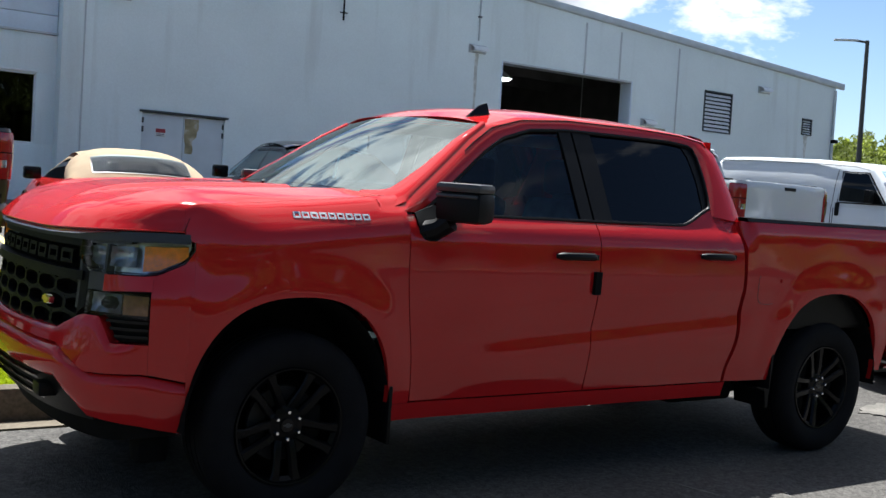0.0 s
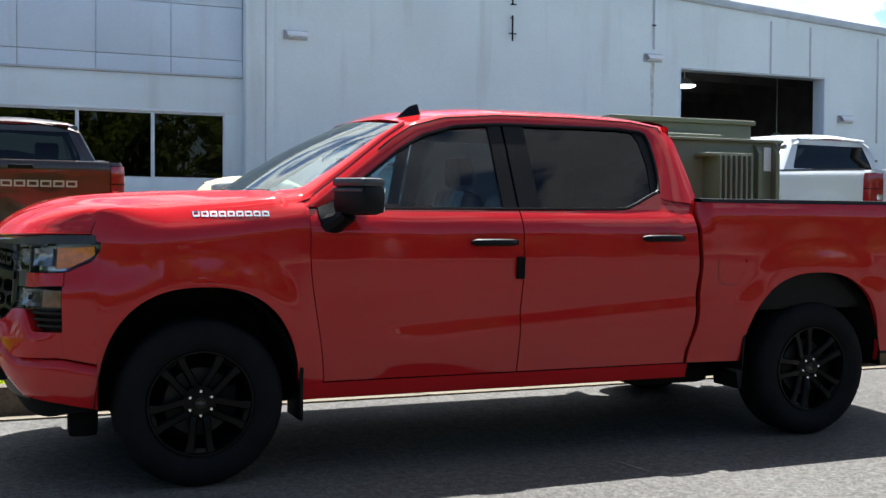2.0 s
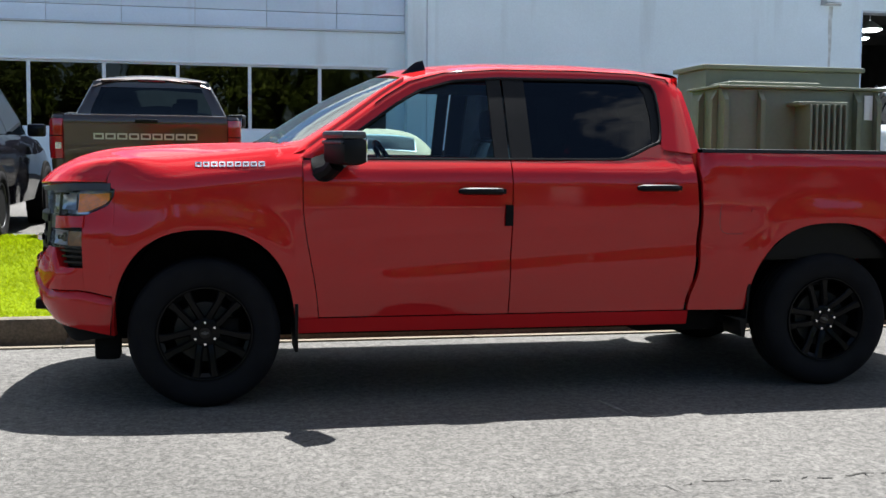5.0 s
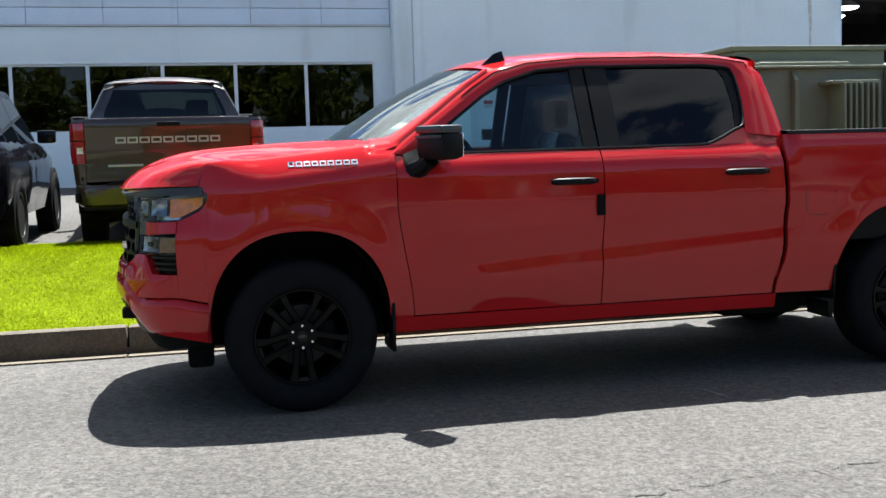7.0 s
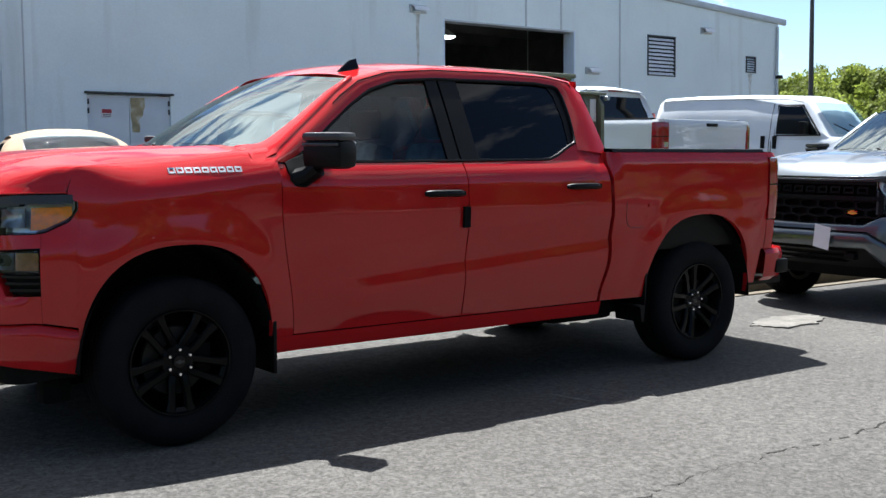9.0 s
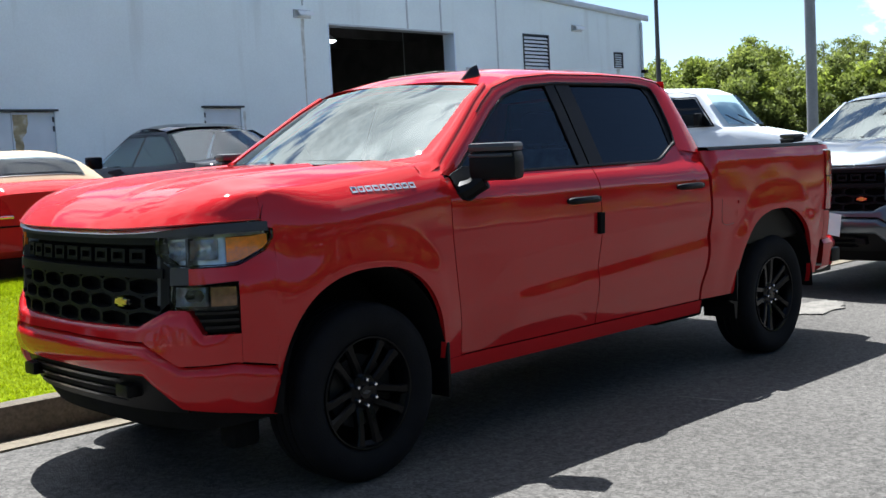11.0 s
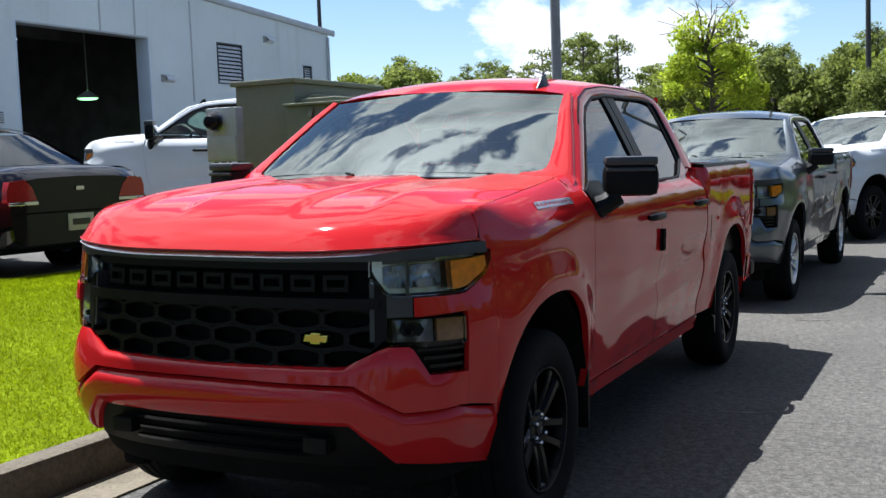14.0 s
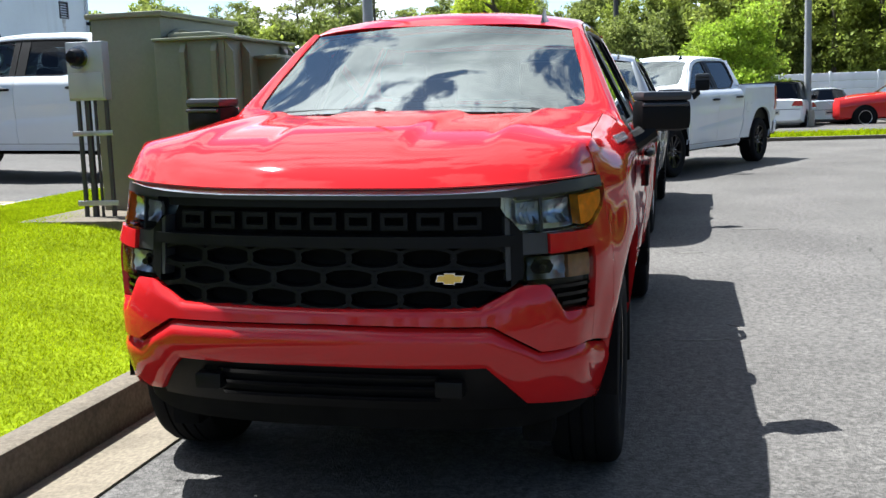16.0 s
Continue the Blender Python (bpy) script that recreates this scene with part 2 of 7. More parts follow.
# ---------------------------------------------------------------- mesh helpers
class Mesh:
    """Collects vertices and faces of one part."""

    def __init__(self):
        self.v, self.f = [], []

    def grid(self, pts, close_u=False, close_v=False, flip=False):
        """Rows of points joined to quads."""
        nu, nv, b = len(pts), len(pts[0]), len(self.v)
        for row in pts:
            self.v.extend(tuple(p) for p in row)
        for i in range(nu if close_u else nu - 1):
            for j in range(nv if close_v else nv - 1):
                a, c = b + i * nv + j, b + ((i + 1) % nu) * nv + j
                d, e = b + ((i + 1) % nu) * nv + (j + 1) % nv, b + i * nv + (j + 1) % nv
                self.f.append((a, e, d, c) if flip else (a, c, d, e))
        return self

    def box(self, lo, hi, m=None, taper=0.0):
        b = len(self.v)
        (x0, y0, z0), (x1, y1, z1) = lo, hi
        for z, k in ((z0, 0.0), (z1, taper)):
            for x, y in ((x0 + k, y0 + k), (x1 - k, y0 + k), (x1 - k, y1 - k), (x0 + k, y1 - k)):
                p = Vector((x, y, z))
                self.v.append(tuple(m @ p if m else p))
        for q in ((3, 2, 1, 0), (4, 5, 6, 7), (0, 1, 5, 4), (1, 2, 6, 5), (2, 3, 7, 6), (3, 0, 4, 7)):
            self.f.append(tuple(b + k for k in q))
        return self

    def bbox(self, lo, hi, r=0.01, m=None):
        """A box with bevelled edges."""
        bm = bmesh.new()
        size = [h - a for a, h in zip(lo, hi)]
        bmesh.ops.create_cube(bm, size=1.0)
        for v in bm.verts:
            v.co = Vector([a + (c + 0.5) * s for a, c, s in zip(lo, v.co, size)])
        bmesh.ops.bevel(bm, geom=bm.edges[:], offset=min(r, 0.45 * min(size)), segments=2, profile=0.6, affect="EDGES")
        return self.add_bm(bm, m)

    def add_bm(self, bm, m=None):
        b = len(self.v)
        bm.verts.index_update()
        for v in bm.verts:
            self.v.append(tuple(m @ v.co if m else v.co))
        for f in bm.faces:
            self.f.append(tuple(b + v.index for v in f.verts))
        bm.free()
        return self

    def tube(self, pts, r, seg=8, caps=True, radii=None):
        pts = [Vector(p) for p in pts]
        rows = []
        for i, p in enumerate(pts):
            d = (pts[min(i + 1, len(pts) - 1)] - pts[max(i - 1, 0)]).normalized()
            a = d.cross(Vector((0, 0, 1)) if abs(d.z) < 0.9 else Vector((1, 0, 0))).normalized()
            c = d.cross(a)
            rr = radii[i] if radii else r
            rows.append([p + rr * (math.cos(k * math.tau / seg) * a + math.sin(k * math.tau / seg) * c) for k in range(seg)])
        b = len(self.v)
        self.grid(rows, close_v=True)
        if caps:
            self.f.append(tuple(b + k for k in range(seg)))
            self.f.append(tuple(b + (len(pts) - 1) * seg + k for k in reversed(range(seg))))
        return self

    def lathe(self, prof, seg=40, m=None):
        """Turns (r, y) about the y axis."""
        rows = []
        for r, y in prof:
            row = [Vector((r * math.cos(k * math.tau / seg), y, r * math.sin(k * math.tau / seg))) for k in range(seg)]
            rows.append([m @ p if m else p for p in row])
        return self.grid(rows, close_v=True)

    def prism(self, outline, axis, lo, hi):
        """An outline of 2D points pushed along an axis (0, 1, 2) from lo to hi."""
        b, n = len(self.v), len(outline)
        for k in (lo, hi):
            for p, q in outline:
                self.v.append({0: (k, p, q), 1: (p, k, q), 2: (p, q, k)}[axis])
        self.f.append(tuple(b + i for i in range(n)))
        self.f.append(tuple(b + n + i for i in reversed(range(n))))
        for i in range(n):
            j = (i + 1) % n
            self.f.append((b + j, b + i, b + n + i, b + n + j))
        return self

    def data(self, name, material, smooth=35.0):
        me = bpy.data.meshes.new(name)
        me.from_pydata(self.v, [], self.f)
        me.update()
        bm = bmesh.new()
        bm.from_mesh(me)
        bmesh.ops.remove_doubles(bm, verts=bm.verts, dist=0.0004)
        bmesh.ops.recalc_face_normals(bm, faces=bm.faces)
        bm.to_mesh(me)
        bm.free()
        if smooth:
            me.shade_smooth()
            me.set_sharp_from_angle(angle=radians(smooth))
        me.materials.append(material)
        return me


def part(name, me, material, parent=None, label="", smooth=35.0):
    ob = new(name, me.data(name, material, smooth) if isinstance(me, Mesh) else me)
    if parent:
        ob.parent = parent
    if label:
        ob["label"] = label
    return ob


def thing(name, label, category, group="", at=None):
    ob = new(name)
    ob.empty_display_size = 0.2
    if at is not None:
        ob.matrix_world = at
    return tagged(ob, label, category, group)


def smooth01(a, b, x):
    t = min(1.0, max(0.0, (x - a) / (b - a)))
    return t * t * (3 - 2 * t)


def lerp(a, b, t):
    return a + (b - a) * t


def cols(a, b, n):
    return [a + (b - a) * k / n for k in range(n + 1)]


# ---------------------------------------------------------------- pickup truck
# Plan outline of the body at half width 1, from the nose (s = 0) along the side to the tailgate's middle.
def plan_table():
    pts = []
    for k in range(121):
        a = (k / 120) ** 1.0 * math.pi / 2
        pts.append((-0.93 + 0.55 * (1 - math.cos(a) ** (2 / 2.65)), math.sin(a) ** (2 / 2.65)))
    pts = [p for i, p in enumerate(pts) if i == 0 or p != pts[i - 1]]
    pts += [(-0.38 + (4.47 + 0.38) * k / 60, 1.0) for k in range(1, 61)]
    for k in range(1, 81):
        a = k / 80 * math.pi / 2
        pts.append((4.47 + 0.17 * math.sin(a) ** (2 / 3.2), math.cos(a) ** (2 / 3.2)))
    p = np.array(pts)
    u = p[:, 1].copy()
    p[:, 1] *= [1 - 0.04 * smooth01(-0.05, -0.60, q) for q in p[:, 0]]       # the nose tapers
    s = np.r_[0, np.cumsum(np.hypot(*np.diff(p, axis=0).T))]
    keep = np.r_[True, np.diff(s) > 1e-6]
    return s[keep], p[keep], u[keep]


PS, PP, PU = plan_table()
T = np.gradient(PP, PS, axis=0)
T /= np.hypot(T[:, 0], T[:, 1])[:, None]
K_SIDE = int(np.searchsorted(PP[:, 0], 4.46))
S_MID = PS[np.argmin(np.abs(PP[:, 0] - 1.5))]


def s_x(x):
    """Way along the outline to the place x on nose corner and side."""
    return float(np.interp(x, PP[:K_SIDE, 0], PS[:K_SIDE]))


def s_y(y):
    """Way along the outline to half width y on the nose."""
    h = np.searchsorted(PS, S_MID)
    return float(np.interp(y, PU[:h], PS[:h]))


def s_r(y):
    """Way along the outline to half width y on the tail."""
    h = np.searchsorted(PS, S_MID)
    return float(np.interp(-y, -PP[h:, 1], PS[h:]))


ZE_X, ZE_Z = (-0.95, -0.70, -0.62, -0.47, -0.2, 0.2, 0.53), (1.258, 1.262, 1.268, 1.288, 1.325, 1.365, 1.40)


def fender_top(x):
    return float(np.interp(x, ZE_X, ZE_Z))


def shoulder(x, a=1.0):
    """The wing's rounded shoulder above fender_top: way inwards and up, a from 0 to 1 at the bonnet's gap."""
    r = lerp(0.70, 1.0, smooth01(-0.54, -0.46, x))
    return 0.068 * lerp(0.35, 1.0, smooth01(-0.52, -0.20, x)) * r * a, (0.046 + 0.020 * smooth01(-0.15, -0.50, x)) * r * a * (1.6 - 0.6 * a)


ARCHES = ((0.0, 0.487, 0.575, 0.41), (3.725, 0.535, 0.60, 0.41))


def arch(x, k):
    c, a, h, z = ARCHES[k]
    t = abs(x - c) / a
    return z + h * (1 - t ** 2.4) ** (1 / 2.4) if t < 1 else z


BED = [False]                                              # set while the load bed is built


def relief(a, z):
    """How far the skin stands off the plan outline at height z."""
    x, y = np.interp(a, PS, PP[:, 0]), np.interp(a, PS, PP[:, 1])
    front = 1 - smooth01(-0.86, -0.55, x)
    rear = smooth01(4.50, 4.62, x)
    zs = z - 0.066 * (x - 1.7) * smooth01(0.46, 0.60, z) * smooth01(1.12, 0.95, z)      # the doors' lower crease climbs to the rear
    d = float(np.interp(z, (0.30, 0.40, 0.49, 0.70, 0.98, 1.10, 1.22), (-0.14, -0.080, -0.052, -0.018, 0.011, 0.016, 0.012)))
    ledge = float(np.interp(zs, (0.30, 0.40, 0.49, 0.60, 0.70, 0.745, 0.81, 0.90, 0.98, 1.10, 1.22), (-0.14, -0.080, -0.054, -0.030, -0.014, -0.013, -0.022, -0.004, 0.011, 0.016, 0.012)))
    d = lerp(d, ledge, smooth01(0.66, 1.15, x))
    d = lerp(d, 0.012 - 0.05 * smooth01(0.95, 0.40, z), 0.7 * (1 - smooth01(0.38, 0.72, x) * smooth01(3.02, 2.80, x)))
    for c, w, h, za in ARCHES:                             # softly flared arches
        r = ((abs(x - c) / w) ** 2.4 + (max(0.0, z - za) / h) ** 2.4) ** (1 / 2.4)
        d += 0.020 * smooth01(1.33, 1.02, r) * smooth01(0.35, 0.6, z)
    d -= 0.055 * smooth01(-0.15, -0.62, x) * smooth01(0.92, 1.16, z)
    if x < 0.53:
        top, roll, w = fender_top(x), lerp(0.028, 0.075, smooth01(-0.50, -0.10, x)), 0.15
    elif x < 2.87 or (z > 1.36 and x < 3.0 and not BED[0]):
        top, roll, w = 1.37, 0.067, 0.15
    else:
        top, roll, w = 1.43, 0.03, 0.10
    if z > top - w:
        d -= roll * min(1.0, (z - top + w) / w) ** 2
    if 0.4 < x < 3.0 and z > 1.37 and not BED[0]:
        d -= 0.50 * (z - 1.37) + 0.12 * max(0, z - 1.62) ** 2
    f = float(np.interp(z, (0.30, 0.38, 0.46, 0.56, 0.66, 0.735, 0.80, 0.95, 1.15, 1.22, 1.25),
                        (-0.12, -0.07, -0.03, 0.012, 0.034, 0.030, 0.018, 0.0, -0.015, -0.02, -0.03)))
    d = lerp(d, f, front)
    return lerp(d, -0.005 - 0.02 * smooth01(1.30, 1.43, z), rear)


def skin(s, z, off=0.0):
    a = abs(s)
    x, y = np.interp(a, PS, PP[:, 0]), np.interp(a, PS, PP[:, 1])
    tx, ty = np.interp(a, PS, T[:, 0]), np.interp(a, PS, T[:, 1])
    d = relief(a, z) + off
    n = math.hypot(tx, ty)
    return (x - ty / n * d, math.copysign(1, -s) * (y + tx / n * d), z)


def sheet(pts, thick=0.025, inward=None):
    """A panel with a turned-in rim: rows of (s, z, off)."""
    m = Mesh()
    top = [[skin(*p) for p in row] for row in pts]
    m.grid(top)
    ring = [pts[0][j] for j in range(len(pts[0]))] + [r[-1] for r in pts[1:]] + [pts[-1][j] for j in range(len(pts[0]) - 2, -1, -1)] + [r[0] for r in pts[-2:0:-1]]
    m.grid([[skin(*p) for p in ring], [skin(p[0], p[1], p[2] - thick) for p in ring]], close_v=True)
    return m


def panel(slist, zb, zt, rows=8, off=0.0, thick=0.025, side=1):
    at = off if callable(off) else (lambda v, s: off)
    return sheet([[(side * s, lerp(zb(s), zt(s), j / rows), at(j / rows, s)) for j in range(rows + 1)] for s in slist], thick)


def xpanel(xl, xr, zb, zt, nu, nv, off=0.0, thick=0.025, side=1, us=None):
    """A side panel between two slanting ends xl(z), xr(z) and the lines zb(x), zt(x)."""
    out = []
    for u in us or [k / nu for k in range(nu + 1)]:
        row = []
        for j in range(nv + 1):
            x = lerp(xl(0.9), xr(0.9), u)
            for _ in range(3):
                z = lerp(zb(x), zt(x), j / nv)
                x = lerp(xl(z), xr(z), u)
            row.append((side * s_x(x), z, off))
        out.append(row)
    return sheet(out, thick)


def ease_ends(a, b, n):
    return [a + (b - a) * (1 - math.cos(math.pi * k / n)) / 2 for k in range(n + 1)]


# Roof rail from the foot of the windscreen pillar to the back of the cab: outer and inner edge as x, z.
RAIL_OUT = ((0.50, 1.385), (0.60, 1.46), (0.80, 1.60), (1.00, 1.745), (1.14, 1.83), (1.35, 1.885), (1.70, 1.915), (2.20, 1.92), (2.60, 1.905), (2.79, 1.875), (2.85, 1.79), (2.875, 1.65), (2.897, 1.50), (2.905, 1.41))
RAIL_IN = ((0.60, 1.365), (0.70, 1.425), (0.88, 1.55), (1.08, 1.69), (1.22, 1.77), (1.42, 1.83), (1.70, 1.852), (2.20, 1.855), (2.48, 1.855), (2.63, 1.840), (2.672, 1.78), (2.674, 1.64), (2.658, 1.52), (2.652, 1.44))
LIGHT_X = [p[0] for p in RAIL_IN[:10]]
LIGHT_Z = [p[1] for p in RAIL_IN[:10]]


def light_top(x):
    if x <= 2.63:
        return float(np.interp(x, LIGHT_X, LIGHT_Z))
    return float(np.interp(x, (2.63, 2.66, 2.674), (1.840, 1.81, 1.70)))


def belt(x):
    """Lower edge of the side windows: level, then up at the back corner."""
    return 1.362 + 0.012 * (x - 0.6) / 2 + 0.105 * smooth01(2.36, 2.70, x)


def refine(poly, n):
    out = []
    for a, b in zip(poly, poly[1:]):
        out += [(lerp(a[0], b[0], k / n), lerp(a[1], b[1], k / n)) for k in range(n)]
    return out + [poly[-1]]


def wheel_parts(parent, m, rim_mat, spokes=5):
    """Tyre with rim, disc, cap and nuts; the outer face looks along -y."""
    tyre = Mesh().lathe([(0.262, -0.115), (0.285, -0.130), (0.330, -0.140), (0.372, -0.136), (0.396, -0.122), (0.408, -0.100), (0.411, -0.085),
                         (0.411, -0.055), (0.402, -0.054), (0.402, -0.046), (0.411, -0.045), (0.412, -0.006), (0.402, -0.005), (0.402, 0.005), (0.412, 0.006),
                         (0.411, 0.045), (0.402, 0.046), (0.402, 0.054), (0.411, 0.055), (0.408, 0.100), (0.39, 0.128), (0.33, 0.138), (0.262, 0.115)], 64)
    w = part("wheel", tyre, RUBBER, parent, "black road tyre")
    w.matrix_local = m
    rim = Mesh().lathe([(0.262, -0.118), (0.258, -0.124), (0.250, -0.122), (0.243, -0.108), (0.236, -0.06), (0.225, 0.10), (0.262, 0.115)], 64)
    rim.lathe([(0.0, -0.085), (0.055, -0.088), (0.082, -0.080), (0.088, -0.055), (0.088, 0.0)], 36)
    for k in range(spokes):                                # pairs of blades that run side by side and part at the rim
        a0 = math.tau * k / spokes - math.pi / 2
        c, s = math.cos(a0), math.sin(a0)
        for sg in (-1, 1):
            rows = []
            for r, mid, w2, y, th in ((0.060, 0.025, 0.022, -0.080, 0.05), (0.095, 0.032, 0.022, -0.092, 0.045), (0.145, 0.037, 0.020, -0.101, 0.04), (0.195, 0.042, 0.021, -0.108, 0.035), (0.244, 0.052, 0.030, -0.113, 0.03)):
                q = lambda u, yy: (r * c - sg * u * s, yy, r * s + sg * u * c)
                rows.append([q(mid - w2, y + 0.016), q(mid - w2 * 0.55, y + 0.002), q(mid + w2 * 0.7, y), q(mid + w2, y + 0.007), q(mid + w2 * 0.8, y + th), q(mid - w2 * 0.8, y + th)])
            rim.grid(rows, close_v=True)
        web = [(r * c - u * s, y, r * s + u * c) for r, u, y in ((0.235, -0.055, -0.106), (0.247, 0.0, -0.108), (0.235, 0.055, -0.106), (0.222, 0.05, -0.094), (0.224, 0.0, -0.092), (0.222, -0.05, -0.094))]
        rim.v += web
        rim.f.append(tuple(range(len(rim.v) - 6, len(rim.v))))
    part("rim", rim, rim_mat, w)
    part("brake_disc", Mesh().lathe([(0.05, -0.035), (0.165, -0.035), (0.168, -0.03), (0.168, -0.012), (0.05, -0.01)], 40), DISC, w)
    # added dark disc closes the view through the spokes, like the shade behind
    part("backing_plate", Mesh().lathe([(0.0, 0.085), (0.20, 0.085), (0.232, 0.095)], 32), DARK, w)
    part("brake_caliper", Mesh().bbox((0.085, -0.055, -0.075), (0.185, 0.01, 0.075), 0.015), DARK, w)
    part("centre_cap", Mesh().lathe([(0.0, -0.096), (0.030, -0.095), (0.034, -0.088)], 24), GLOSSB, w)
    part("cap_emblem", Mesh().prism([(-0.022, -0.004), (-0.008, -0.004), (-0.008, -0.009), (0.009, -0.009), (0.009, -0.004), (0.022, -0.004), (0.020, 0.004), (0.008, 0.004), (0.008, 0.009), (-0.009, 0.009), (-0.009, 0.004), (-0.020, 0.004)], 1, -0.099, -0.095), TRIM, w)
    nut = None
    for k in range(6):
        a = math.tau * (k + 0.5) / 6
        mm = pose(0.060 * math.cos(a), 0, 0.060 * math.sin(a))
        if nut is None:
            nut = part("lug_nut", Mesh().lathe([(0.0, -0.108), (0.007, -0.108), (0.010, -0.104), (0.010, -0.08)], 6), CHROME, w)
            nut.matrix_local = mm
        else:
            o = new("lug_nut", nut.data)
            o.parent = w
            o.matrix_local = mm
    return w


def hollow(f, a0, a1, z0, z1, w, depth):
    """A flat hollow mark: four raised bars; f(along, height, off) gives the surface."""
    m = Mesh()
    for p, q, lo, hi in ((a0, a0 + w, z0, z1), (a1 - w, a1, z0, z1), (a0 + w, a1 - w, z0, z0 + w), (a0 + w, a1 - w, z1 - w, z1)):
        o = ((p, lo), (q, lo), (q, hi), (p, hi))
        m.grid([[f(a, z, 0.0) for a, z in o], [f(a, z, depth) for a, z in o]], close_v=True)
        b = len(m.v)
        m.v += [f(a, z, depth) for a, z in o]
        m.f.append((b, b + 1, b + 2, b + 3))
    return m


def nose_seam(s):
    """Height of the joint between the upper and the lower bumper."""
    return float(np.interp(s, (0, s_y(0.60), s_y(0.76), s_y(0.93), s_x(-0.47)), (0.748, 0.742, 0.645, 0.650, 0.615)))


def chin_top(s):
    return float(np.interp(s, (0, s_y(0.56), s_y(0.68), s_y(0.715), s_y(0.785), s_y(0.80), s_y(0.845), s_y(0.945)), (0.798, 0.804, 0.862, 0.875, 0.875, 0.862, 0.772, 0.772)))


def bumper_low(s):
    return float(np.interp(s, (0, s_y(0.58), s_y(0.73), s_y(0.93), s_x(-0.47)), (0.60, 0.598, 0.452, 0.432, 0.398)))


def lamp_low(s):
    return float(np.interp(s, (s_y(0.655), s_y(0.72), s_y(0.93), s_x(-0.62), s_x(-0.51), s_x(-0.47)), (1.110, 1.052, 1.056, 1.062, 1.112, 1.17)))


def brow(s):
    """Upper edge of the bar under the bonnet's lip."""
    return 1.204 + 0.024 * smooth01(s_y(0.30), s_y(0.97), s)


